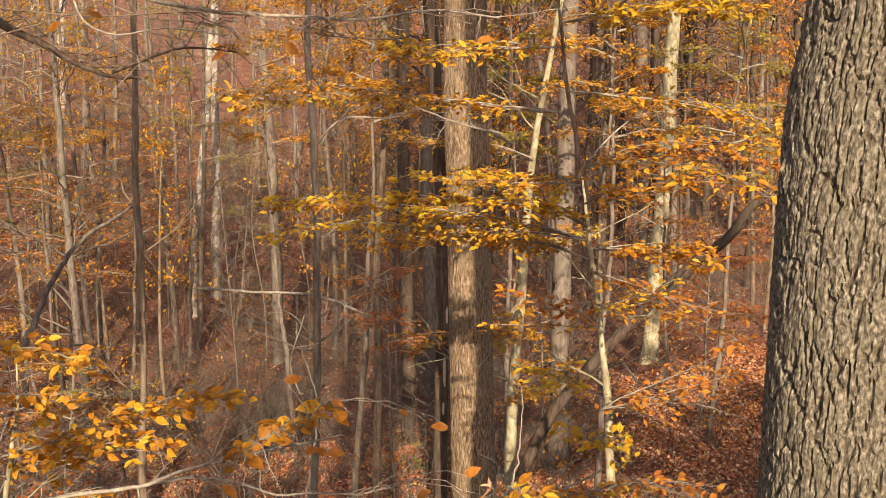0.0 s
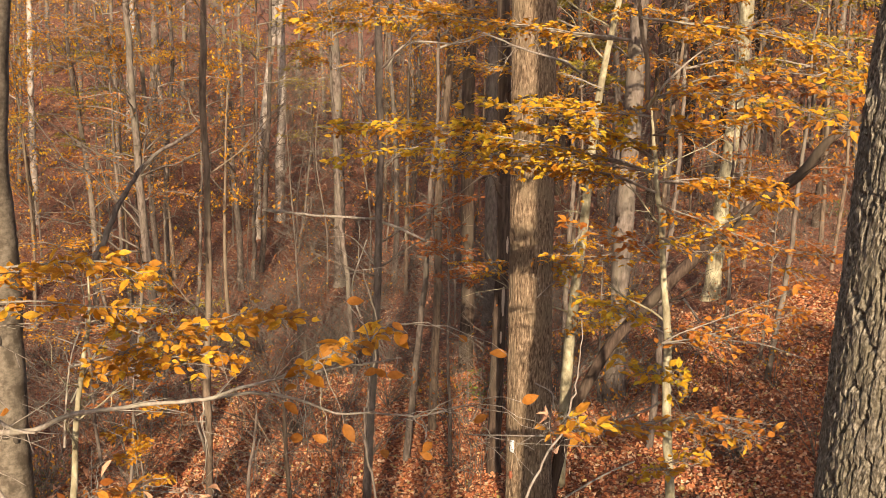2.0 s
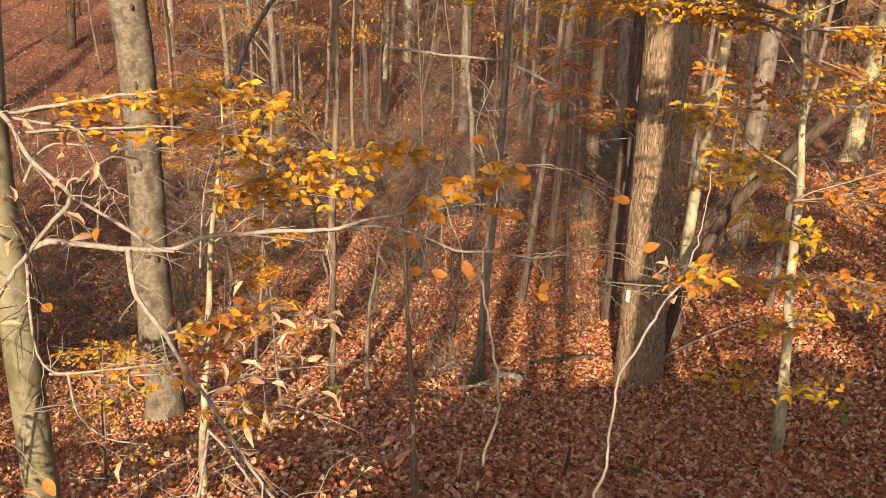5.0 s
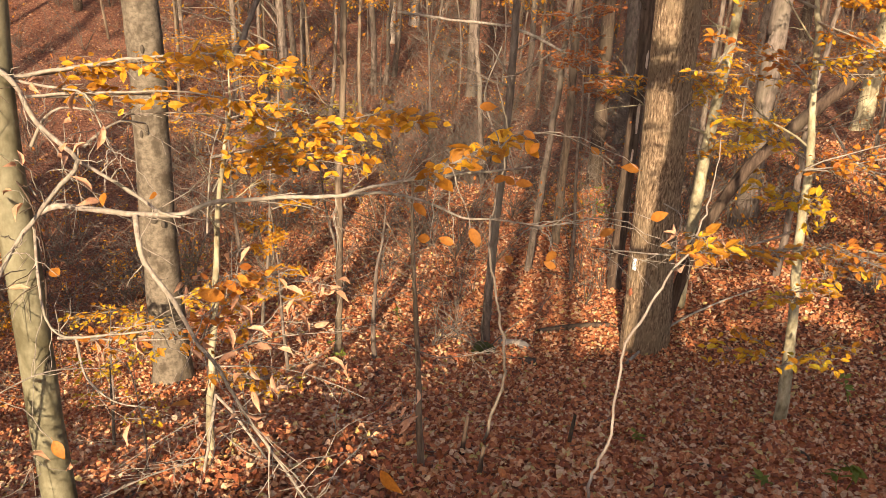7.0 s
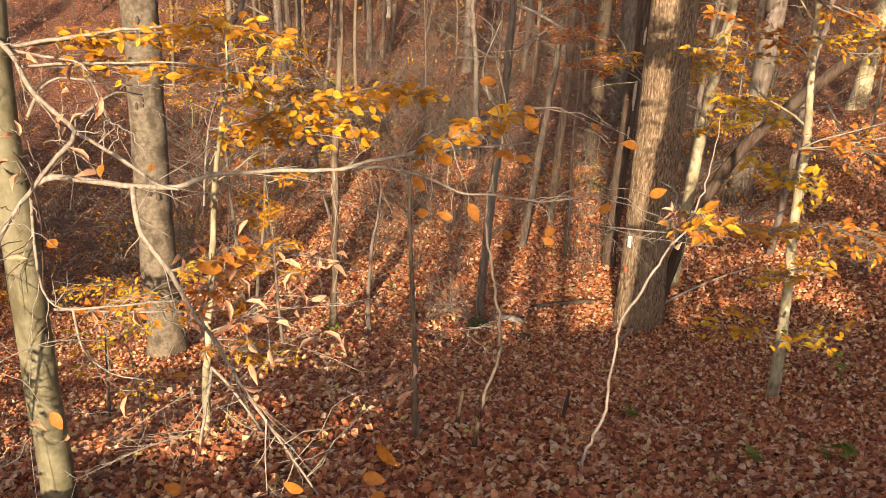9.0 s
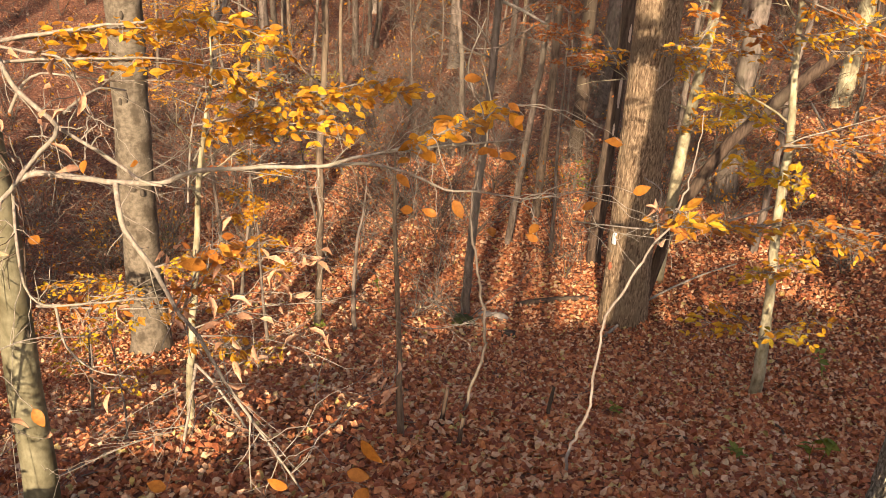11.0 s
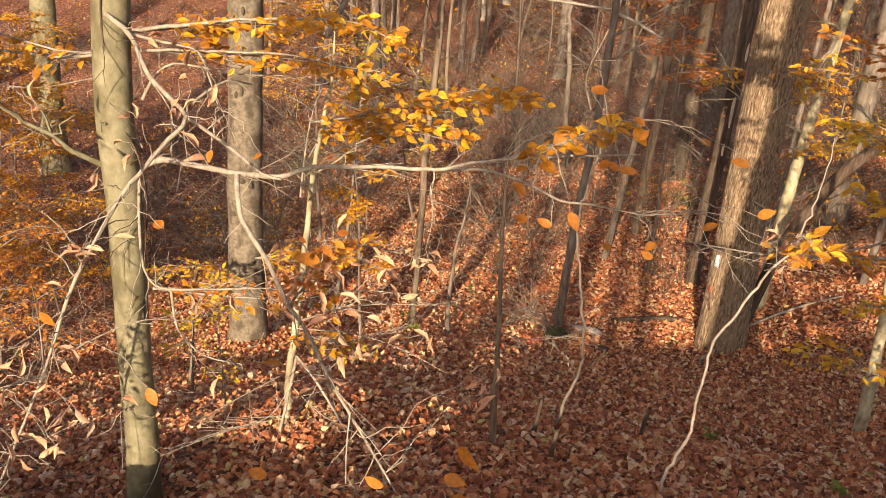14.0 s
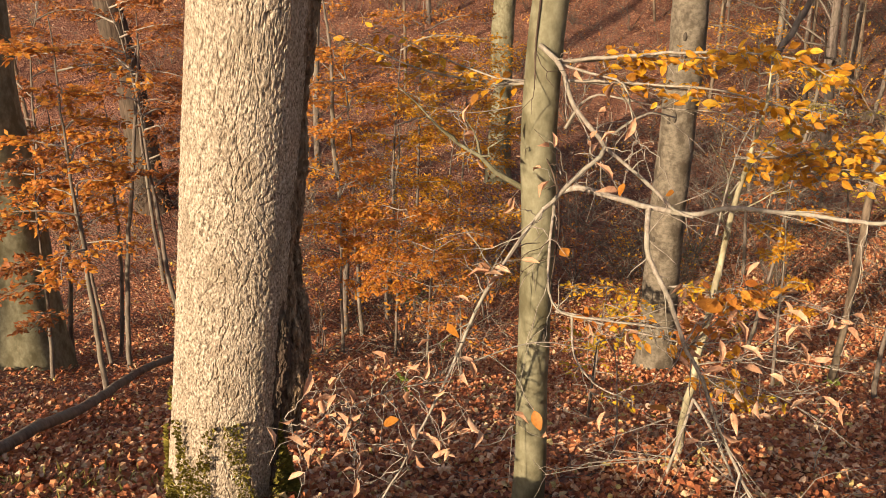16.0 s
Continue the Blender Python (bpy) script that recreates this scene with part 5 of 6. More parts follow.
dry_cluster(TREES[1], (-2.53, 2.14, -1.86), 6, 0.068)
dry_cluster(TREES[1], (-2.56, 2.10, -1.99), 6, 0.051)
dry_cluster(TREES[1], (-2.56, 1.92, -2.04), 7, 0.077)
dry_cluster(TREES[1], (-2.50, 2.02, -2.08), 4, 0.046)
dry_cluster(TREES[1], (-2.44, 2.39, -1.92), 4, 0.042)
dry_cluster(TREES[1], (-2.51, 2.31, -1.85), 3, 0.042)
dry_cluster(TREES[1], (-2.28, 2.55, -2.08), 6, 0.062)
dry_cluster(TREES[1], (-2.26, 2.42, -2.15), 7, 0.061)
dry_cluster(TREES[1], (-2.26, 2.42, -2.30), 6, 0.058)
dry_cluster(TREES[1], (-2.34, 2.35, -2.19), 5, 0.057)
dry_cluster(TREES[1], (-2.41, 2.12, -2.17), 4, 0.051)
dry_cluster(TREES[1], (-2.55, 1.94, -2.29), 6, 0.080)
dry_cluster(TREES[1], (-2.42, 2.11, -2.32), 5, 0.062)
dry_cluster(TREES[1], (-1.39, 3.45, -1.69), 5, 0.098)
dry_cluster(TREES[1], (-1.35, 3.46, -1.84), 6, 0.099)
dry_cluster(TREES[1], (-1.19, 3.52, -1.67), 4, 0.073)
dry_cluster(TREES[1], (-0.93, 3.91, -2.48), 7, 0.073)
dry_cluster(TREES[1], (-1.58, 3.47, -2.64), 4, 0.067)
dry_cluster(TREES[1], (-2.33, 3.02, -2.43), 3, 0.049)
dry_cluster(TREES[1], (-2.00, 3.14, -1.01), 4, 0.060)
dry_cluster(TREES[1], (-2.60, 2.93, -1.08), 3, 0.044)
dry_cluster(TREES[1], (-2.58, 2.94, -1.19), 3, 0.044)
dry_cluster(TREES[1], (-2.36, 3.00, -1.38), 4, 0.058)
dry_cluster(TREES[1], (-2.33, 3.15, -1.26), 3, 0.049)
dry_cluster(TREES[1], (-1.95, 2.91, -0.93), 4, 0.052)
dry_cluster(TREES[1], (0.25, 4.00, -1.50), 5, 0.067)
dry_cluster(TREES[1], (0.49, 4.38, -1.60), 3, 0.051)
dry_cluster(TREES[1], (0.18, 4.00, -1.50), 4, 0.061)
dry_cluster(TREES[1], (-1.36, 3.45, -1.63), 5, 0.063)
dry_cluster(TREES[1], (-1.28, 3.37, -1.83), 4, 0.058)
dry_cluster(TREES[1], (-1.39, 3.33, -1.87), 5, 0.063)
dry_cluster(TREES[1], (-1.26, 3.59, -1.73), 5, 0.065)
dry_cluster(TREES[1], (-1.18, 3.62, -1.71), 4, 0.055)
dry_cluster(TREES[1], (-1.47, 3.29, -1.76), 5, 0.067)
dry_cluster(TREES[1], (-1.42, 3.21, -1.92), 5, 0.062)
dry_cluster(TREES[1], (-1.35, 3.35, -2.09), 5, 0.065)
dry_cluster(TREES[1], (-1.57, 3.36, -1.67), 4, 0.058)
dry_cluster(TREES[1], (-1.53, 3.37, -1.49), 4, 0.062)
dry_cluster(TREES[1], (-0.95, 3.89, -2.36), 5, 0.072)
dry_cluster(TREES[1], (-0.90, 3.91, -2.48), 5, 0.068)
dry_cluster(TREES[1], (-1.82, 3.11, -1.78), 4, 0.063)
dry_cluster(TREES[1], (-1.63, 3.11, -1.79), 4, 0.057)
dry_cluster(TREES[1], (-1.25, 3.60, -2.10), 5, 0.073)
dry_cluster(TREES[1], (-1.75, 3.27, -1.66), 4, 0.058)
dry_cluster(TREES[1], (-1.67, 3.31, -1.56), 4, 0.058)
dry_cluster(TREES[1], (-1.49, 3.18, -2.15), 5, 0.059)
dry_cluster(TREES[1], (-1.42, 3.21, -2.07), 4, 0.049)
dry_cluster(TREES[1], (-1.98, 3.14, -2.21), 4, 0.067)
dry_cluster(TREES[1], (-2.08, 3.19, -1.95), 4, 0.077)
dry_cluster(TREES[1], (-1.99, 3.13, -0.84), 4, 0.059)
dry_cluster(TREES[1], (-2.13, 3.04, -0.80), 3, 0.054)
dry_cluster(TREES[1], (-2.21, 2.97, -1.04), 3, 0.051)
dry_cluster(TREES[1], (-2.02, 3.23, -1.25), 3, 0.053)
dry_cluster(TREES[1], (-2.28, 2.44, -2.20), 6, 0.081)
dry_cluster(TREES[1], (-2.44, 2.11, -1.96), 5, 0.068)
dry_cluster(TREES[1], (-2.52, 2.02, -1.88), 5, 0.067)

tagged(TREES[0], group="oaks")


# Young leafy trees of the understorey; the last five are unseen shade casters.
def young_tree(at, half, spread, colour, n, size):
    """at: the middle of its crown; half: half the crown's height; spread: its reach."""
    rng = dice()
    x, y, z = at
    foot = level(x, y) - 0.05
    thing = new("young_beech")
    thing.location = (x, y, foot)
    tagged(thing, f"young understorey beech with layered {NAMES[colour]} leaves", "tree", "young beeches")
    top = z + half
    lean = rng.normal(0, 0.04, 2) * (top - foot)
    path = [(x - lean[0] * 0.5, y - lean[1] * 0.5, foot), (x, y, (foot + z) / 2), (x + lean[0] * 0.3, y + lean[1] * 0.3, z), (x + lean[0], y + lean[1], top)]
    pts, s = spline(path, 0.15)
    r0 = 0.006 * (top - foot) + 0.008
    v, f = tube(twist(rng, pts, r0), r0 * (1 - 0.85 * s), 7)
    link_mesh("trunk", v, f, BARK["grey"], thing)
    m = int(np.clip(n / 110, 6, 14))
    for k in range(m):
        h = z - half * 0.9 + 1.8 * half * (k + rng.uniform(0.1, 0.9)) / m
        i = int(np.argmin(abs(pts[:, 2] - h)))
        turn = k * 2.4 + rng.normal(0, 0.5)
        reach = spread * rng.uniform(0.6, 1.1)
        tip = pts[i] + np.array([math.cos(turn) * reach, math.sin(turn) * reach, reach * rng.uniform(-0.05, 0.25)])
        bow = (pts[i] + tip) / 2 + np.array([rng.normal(0, 0.06), rng.normal(0, 0.06), reach * 0.08])
        tagged(bough(thing, [pts[i], bow, tip], r0 * 0.35, colour, n // m, size, reach * 0.6, (SMALL_V, SMALL_F), max(0.002, size * 0.03)), kind="stuff")


young_tree((-1.04, 12.94, 1.46), 1.17, 1.33, "gold", 8800, 0.064)
young_tree((2.11, 11.80, 1.25), 1.37, 1.08, "gold", 4800, 0.064)
young_tree((4.07, 13.39, 0.77), 1.59, 1.17, "olive", 4400, 0.068)
young_tree((-7.71, 28.97, 2.09), 2.70, 2.52, "olive", 6800, 0.075)
young_tree((-9.29, 22.10, 1.11), 1.29, 2.16, "gold", 6400, 0.071)
young_tree((-6.56, 31.30, -0.53), 2.30, 1.72, "olive", 3600, 0.075)
young_tree((4.10, 14.42, -2.19), 1.09, 1.00, "rust", 3600, 0.068)
young_tree((-0.68, 12.47, -2.16), 0.68, 0.53, "rust", 1680, 0.064)
young_tree((-7.37, 18.57, -1.38), 1.32, 1.68, "orange", 3200, 0.068)
young_tree((-8.11, 24.68, -0.39), 2.02, 1.87, "rust", 3600, 0.068)
young_tree((-12.14, 27.40, -0.90), 2.33, 2.15, "rust", 3600, 0.075)
young_tree((1.08, 14.95, 1.32), 1.71, 1.08, "olive", 6000, 0.068)
young_tree((3.95, 16.53, -0.31), 1.42, 1.22, "orange", 3000, 0.068)
young_tree((-3.12, 17.71, 1.38), 1.40, 1.30, "gold", 5200, 0.075)
young_tree((-9.57, 9.00, -3.97), 1.56, 1.23, "gold", 7600, 0.064)
young_tree((-11.06, 11.75, -5.32), 1.32, 1.12, "gold", 4200, 0.068)
young_tree((-8.54, 7.14, -4.37), 0.86, 0.79, "orange", 3600, 0.064)
young_tree((-7.01, 3.21, -2.15), 1.01, 0.62, "orange", 2800, 0.068)
young_tree((-8.41, 4.68, -2.32), 1.13, 0.65, "rust", 3200, 0.064)
young_tree((-8.45, 3.39, -3.38), 0.93, 0.58, "rust", 2400, 0.068)
young_tree((-11.39, 8.35, -3.02), 1.30, 1.04, "orange", 4800, 0.068)
young_tree((-3.35, 8.35, -3.62), 0.75, 0.35, "gold", 1200, 0.060)
young_tree((-4.25, 10.15, -3.19), 0.69, 0.75, "rust", 1400, 0.060)
young_tree((-6.33, 13.75, -3.33), 1.11, 1.11, "gold", 2000, 0.064)
young_tree((-10.6, 23.5, -0.6), 1.8, 1.7, "olive", 4200, 0.071)
young_tree((-3.45, 5.3, -3.45), 0.40, 0.34, "yellow", 170, 0.052)
young_tree((-4.15, 6.4, -3.95), 0.45, 0.38, "yellow", 200, 0.052)
young_tree((-5.6, 6.2, -4.2), 0.45, 0.45, "orange", 260, 0.055)
young_tree((-2.5, 6.1, -4.0), 0.35, 0.32, "yellow", 120, 0.052)
young_tree((-5.2, 15.0, -4.2), 0.9, 1.0, "olive", 1500, 0.060)
young_tree((1.52, 13.91, -3.12), 1.03, 0.51, "gold", 1200, 0.060)
young_tree((-7.07, 7.26, -4.56), 0.53, 0.80, "orange", 1600, 0.060)
young_tree((-10.70, 10.70, -3.37), 1.11, 1.21, "orange", 4600, 0.064)
young_tree((-9.17, 7.94, -3.12), 0.90, 0.75, "orange", 4200, 0.060)
young_tree((-11.52, 12.69, -4.55), 1.17, 1.27, "gold", 6000, 0.068)
young_tree((-7.71, 7.33, -4.41), 0.62, 0.83, "orange", 4400, 0.060)
young_tree((-8.62, 9.92, -5.46), 0.68, 0.94, "gold", 3200, 0.064)
young_tree((-12.10, 5.03, -2.69), 1.04, 0.96, "rust", 4200, 0.064)
young_tree((-13.30, 7.18, -2.79), 1.10, 1.10, "rust", 5200, 0.064)
young_tree((-9.19, 4.22, -3.27), 0.70, 0.70, "orange", 3600, 0.060)
# Unseen crowns added behind the camera to shade the hollow and right slope.
young_tree((-5.4, -5.0, 1.6), 1.2, 1.2, "rust", 3600, 0.100)
young_tree((2.15, -2.4, 0.0), 1.15, 0.95, "rust", 5600, 0.085)
young_tree((4.6, -4.0, 1.7), 1.2, 1.2, "rust", 7500, 0.110)
young_tree((3.7, -5.5, 3.2), 0.9, 1.2, "rust", 6000, 0.110)
young_tree((5.8, -5.5, 3.0), 1.0, 1.2, "rust", 6000, 0.110)


# The forest beyond: straight trees on the floor of the hollow and the far hillside.
def forest_tree(kind, height, radius, colour, n_limbs, n_leaves, size, label, lowest=0.22):
    rng = dice()
    thing = tagged(new("forest_tree"), label, "tree", "trees of the forest")
    path = [(0, 0, -0.3), (rng.normal(0, 0.1), rng.normal(0, 0.1), height * 0.3), (rng.normal(0, 0.25), rng.normal(0, 0.25), height * 0.65), (rng.normal(0, 0.5), rng.normal(0, 0.5), height)]
    pts, s = spline(path, 0.4)
    pts = twist(rng, pts, radius * 0.5)
    v, f = tube(pts, radius * (1 - 0.85 * s ** 1.2), 9)
    link_mesh("trunk", v, f, BARK[kind], thing)
    pieces, spots, ways = [], [], []
    for k in range(n_limbs):
        u = rng.uniform(lowest, 0.97)
        i = min(len(pts) - 2, int(u * len(pts)))
        turn = rng.uniform(0, 6.283)
        long = height * rng.uniform(0.08, 0.22) * (1.25 - u)
        way = np.array([math.cos(turn), math.sin(turn), rng.uniform(0.1, 0.9)])
        c = np.linspace(0, 1, 7)[:, None]
        q = pts[i] + c * long * way + np.array([0, 0, 1]) * c ** 2 * long * 0.2
        q[1:] += rng.normal(0, long * 0.035, (6, 3))
        pieces.append(tube(q, np.linspace(radius * 0.28 * (1 - 0.6 * u), 0.006, 7), 4))
        for _ in range(5):
            j = rng.integers(2, 7)
            w2 = way * 0.5 + rng.normal(0, 0.6, 3)
            e = q[j] + np.outer(np.linspace(0, 1, 4), w2) * long * 0.4 + rng.normal(0, long * 0.02, (4, 3))
            pieces.append(tube(e, np.linspace(0.010, 0.004, 4), 3))
            for _ in range(n_leaves // (n_limbs * 5)):
                spots.append(e[rng.integers(0, 4)] + rng.normal(0, 0.16, 3) * (1, 1, 0.45))
                ways.append(w2)
    tagged(link_mesh("branchwork", *gather(pieces), BARK[kind], thing), kind="stuff")
    if spots:
        at = np.array(spots)
        v, f = leaves(rng, at, np.array(ways), size * rng.uniform(0.6, 1.2, len(at)), 0.5, (SMALL_V, SMALL_F))
        link_mesh("crown", v, f, LEAF[colour], thing, NAMES[colour] + " sparse leaves", smooth=False)
    return thing


FOREST = [
    forest_tree("grey", 17, 0.13, "gold", 26, 900, 0.13, "tall slim grey forest tree with a few golden leaves"),
    forest_tree("dark", 19, 0.17, "rust", 30, 500, 0.12, "tall dark forest tree, nearly bare of leaves"),
    forest_tree("grey", 13, 0.09, "yellow", 22, 1300, 0.12, "slim grey forest tree with thin yellow crown"),
    forest_tree("white", 16, 0.12, "gold", 22, 500, 0.13, "pale-barked slim forest tree, half bare"),
    forest_tree("twigbark", 9, 0.055, "gold", 20, 1100, 0.11, "thin brown understorey tree with golden leaves"),
    forest_tree("twigbark", 7, 0.04, "orange", 18, 900, 0.11, "thin brown understorey tree with orange leaves"),
    forest_tree("grey", 15, 0.11, "rust", 26, 0, 0.12, "tall slim grey forest tree, bare"),
    forest_tree("grey", 6, 0.03, "gold", 34, 0, 0.12, "thin bare grey understorey tree", 0.08),
    forest_tree("dark", 21, 0.2, "gold", 30, 1400, 0.13, "tall dark forest tree with golden crown"),
]


def plant_forest():
    rng = np.random.default_rng(77)
    used = [False] * len(FOREST)
    done = []
    tries = 0
    while len(done) < 330 and tries < 8000:
        tries += 1
        turn = math.radians(rng.uniform(-34, 78))
        far = 18 + 65 * rng.random() ** 1.1
        dense = 230 < len(done) <= 275
        if dense:
            turn, far = math.radians(rng.uniform(-26, 8)), rng.uniform(24, 52)
        if len(done) > 275:
            turn, far = math.radians(rng.uniform(3, 30)), rng.uniform(26, 60)
        if turn > math.radians(34) and rng.random() < 0.55:
            continue
        x, y = -math.sin(turn) * far, math.cos(turn) * far
        if any(math.hypot(x - a, y - b) < 0.9 + far * 0.012 for a, b in done):
            continue
        k = int(rng.choice(len(FOREST), p=[0.12, 0.09, 0.10, 0.06, 0.18, 0.10, 0.12, 0.17, 0.06]))
        if dense:
            k = int(rng.choice([1, 8, 6, 1]))
        elif len(done) > 275:
            k = int(rng.choice([7, 7, 6]))
        elif math.radians(6) < turn < math.radians(30) and far > 26 and rng.random() < 0.45:
            k = int(rng.choice([6, 7, 7]))
        elif far < 32 and k in (1, 8, 0, 3, 6) and rng.random() < 0.75:
            k = int(rng.choice([4, 5, 7, 7]))
        grown = rng.uniform(0.8, 1.2)
        m = pose(x, y, level(x, y), rng.normal(0, 1.5), rng.normal(0, 1.5), rng.uniform(0, 360))
        if used[k]:
            t = copy_thing(FOREST[k], m)
        else:
            t = FOREST[k]
            t.matrix_basis = m
            used[k] = True
        t.scale = (grown, grown, grown)
        done.append((x, y))


plant_forest()


# Low brush: bare twiggy shrubs in the hollow.
def shrub(height, stems, colour=None, n=0):
    rng = dice()
    thing = tagged(new("shrub"), "bare twiggy grey-brown shrub" if not colour else f"small shrub with {NAMES[colour]} leaves", "shrub", "brush in the hollow")
    pieces, spots = [], []
    for _ in range(stems):
        way = np.array([rng.normal(0, 0.5), rng.normal(0, 0.5), 1.0])
        long = height * rng.uniform(0.5, 1.1)
        c = np.linspace(0, 1, 8)[:, None]
        q = c * long * way * (1, 1, 1) + c ** 2 * np.array([way[0], way[1], -0.3]) * long * 0.5
        q[1:] += rng.normal(0, 0.025, (7, 3))
        pieces.append(tube(q, np.linspace(0.008, 0.003, 8), 3))
        for _ in range(6):
            j = rng.integers(2, 8)
            w = way * 0.4 + rng.normal(0, 0.7, 3)
            e = q[j] + np.outer(np.linspace(0, 1, 4), w) * height * 0.2 + rng.normal(0, 0.015, (4, 3))
            pieces.append(tube(e, np.linspace(0.004, 0.002, 4), 3))
            spots.append(e[3])
    tagged(link_mesh("brushwood", *gather(pieces), BARK["grey"], thing), kind="stuff")
    if colour:
        at = np.array(spots)[rng.integers(0, len(spots), n)] + rng.normal(0, 0.06, (n, 3))
        link_mesh("leaves", *leaves(rng, at, rng.normal(0, 1, (n, 3)) * (1, 1, 0.3), 0.07 * rng.uniform(0.6, 1.2, n), 0.5, (SMALL_V, SMALL_F)), LEAF[colour], thing, NAMES[colour] + " leaves", smooth=False)
    return thing


def plant_brush():
    rng = np.random.default_rng(5)
    kinds = [shrub(1.3, 12), shrub(2.0, 14), shrub(0.8, 8), shrub(1.1, 9, "gold", 160), shrub(0.7, 7, "rust", 140), shrub(0.45, 7, "green", 120), shrub(1.6, 10, "orange", 220)]
    used = [False] * len(kinds)
    count = 0
    while count < 250:
        turn = math.radians(rng.uniform(-30, 74))
        far = 8.5 + 28 * rng.random()
        if count > 190:
            turn, far = math.radians(rng.uniform(-4, 30)), rng.uniform(14, 26)
        x, y = -math.sin(turn) * far, math.cos(turn) * far
        k = int(rng.choice(len(kinds), p=[0.26, 0.20, 0.2, 0.11, 0.10, 0.05, 0.08]))
        if count > 190:
            k = k % 2
        if far < 13 and (k in (0, 1, 3, 6) or rng.random() < 0.6):
            if k in (0, 1, 6):
                continue
            k = 2
        m = pose(x, y, level(x, y) - 0.03, 0, 0, rng.uniform(0, 360))
        if used[k]:
            t = copy_thing(kinds[k], m)
        else:
            t, used[k] = kinds[k], True
            t.matrix_basis = m
        g = rng.uniform(0.7, 1.3)
        t.scale = (g, g, g)
        count += 1


plant_brush()


def thicket(name, kind, label, count, bare, seed):
    """The rest of the undergrowth, past counting: bushes of thin forked stems all over the hollow and the hillside."""
    rng = np.random.default_rng(seed)
    wood, at, way = [], [], []
    for _ in range(count):
        turn, far = math.radians(rng.uniform(-30, 70)), 11 + 44 * rng.random()
        x, y = -math.sin(turn) * far, math.cos(turn) * far
        foot = np.array([x, y, level(x, y) - 0.03])
        tall = rng.uniform(0.6, 2.0) * (1.0 + far / 50)
        thick = 0.0022 + 0.00012 * far
        for _ in range(int(rng.integers(4, 9))):
            lean = np.array([rng.normal(0, 0.42), rng.normal(0, 0.42), 1.0])
            c = np.linspace(0, 1, 6)[:, None]
            q = foot + c * lean * tall * rng.uniform(0.5, 1.1) + c ** 2 * np.array([lean[0], lean[1], -0.25]) * tall * 0.4
            q[1:] += rng.normal(0, 0.03, (5, 3))
            wood.append(tube(q, np.linspace(thick * 1.8, thick * 0.7, 6), 3))
            for _ in range(5):
                j = rng.integers(1, 6)
                w = lean * 0.35 + rng.normal(0, 0.75, 3)
                e = q[j] + np.outer(np.linspace(0, 1, 4), w) * tall * 0.24 + rng.normal(0, 0.02, (4, 3))
                wood.append(tube(e, np.linspace(thick, thick * 0.5, 4), 3))
                if rng.random() > bare:
                    m = int(rng.integers(2, 6))
                    at.append(e[rng.integers(1, 4, m)] + rng.normal(0, 0.05, (m, 3)))
                    way.append(np.tile(w, (m, 1)))
    ob = tagged(link_mesh(name, *gather(wood), BARK["grey"]), label, "undergrowth", kind="stuff")
    if at:
        at, way = np.vstack(at), np.vstack(way)
        size = (0.05 + 0.0014 * np.hypot(at[:, 0], at[:, 1])) * rng.uniform(0.6, 1.2, len(at))
        tagged(link_mesh("leaves", *leaves(rng, at, way, size, 0.5, (SMALL_V, SMALL_F)), LEAF[kind], ob, NAMES[kind] + " leaves", smooth=False), kind="stuff")


thicket("undergrowth", "rust", "bare grey thicket with a few rusty leaves in the hollow", 330, 0.75, 31)
thicket("undergrowth", "gold", "thin understorey bushes with golden leaves on the hillside", 170, 0.2, 32)


# Unseen trees added on the bank behind the camera; the low sun comes through them in stripes.
def plant_behind():
    rng = np.random.default_rng(9)
    tall = [forest_tree("grey", 21, 0.15, "gold", 24, 1500, 0.16, "unseen tall slim grey tree with a high golden crown, casting shade", 0.5),
            forest_tree("dark", 24, 0.20, "rust", 26, 1800, 0.16, "unseen tall dark tree with a high rusty crown, casting shade", 0.5)]
    spots = [(0.61, -10, 0), (0.16, -13, 1), (-0.67, -8, 0), (1.38, -16, 0), (4.3, -9, 1), (5.2, -15, 1), (-5.1, -9, 0), (-6.6, -14, 1), (-8.8, -11, 1), (8.2, -13, 0), (-12.5, -18, 1), (8.0, -26, 1), (-9.5, -27, 0)]
    for i, (x, y, k) in enumerate(spots):
        m = pose(x, y, level(x, y), 0, 0, rng.uniform(0, 360))
        first = k not in [q[2] for q in spots[:i]]
        t = tall[k] if first else copy_thing(tall[k], m)
        t.matrix_basis = m
        g = rng.uniform(0.85, 1.15)
        t.scale = (g, g, g)


plant_behind()


# Small things on trunks and on the ground.
def patch(thing, name, axis, z0, z1, radius, turn, half, material, label):
    """A thin skin lying on a trunk: paint, a scar, a stretch without bark."""
    rng = dice()
    n, m = 7, 12
    v = []
    for i in range(m):
        c = i / (m - 1)
        wide = half * ((0.85 if name == "blaze" else 0.15) + (0.15 if name == "blaze" else 0.85) * math.sin(math.pi * c) ** 0.6) * (1 + rng.normal(0, 0.05))
        for j in range(n):
            a = turn + wide * (2 * j / (n - 1) - 1)
            bulge = (0.012 if name in ("blaze", "stain") else 0.006) + 0.006 * math.sin(math.pi * c) * math.sin(math.pi * j / (n - 1)) - (0.03 if i in (0, m - 1) or j in (0, n - 1) else 0)
            v.append((axis[0] + math.cos(a) * (radius + bulge), axis[1] + math.sin(a) * (radius + bulge), z0 + (z1 - z0) * c))
    f = [(i * n + j, i * n + j + 1, i * n + n + j + 1, i * n + n + j) for i in range(m - 1) for j in range(n - 1)]
    link_mesh(name, v, f, material, thing, label)


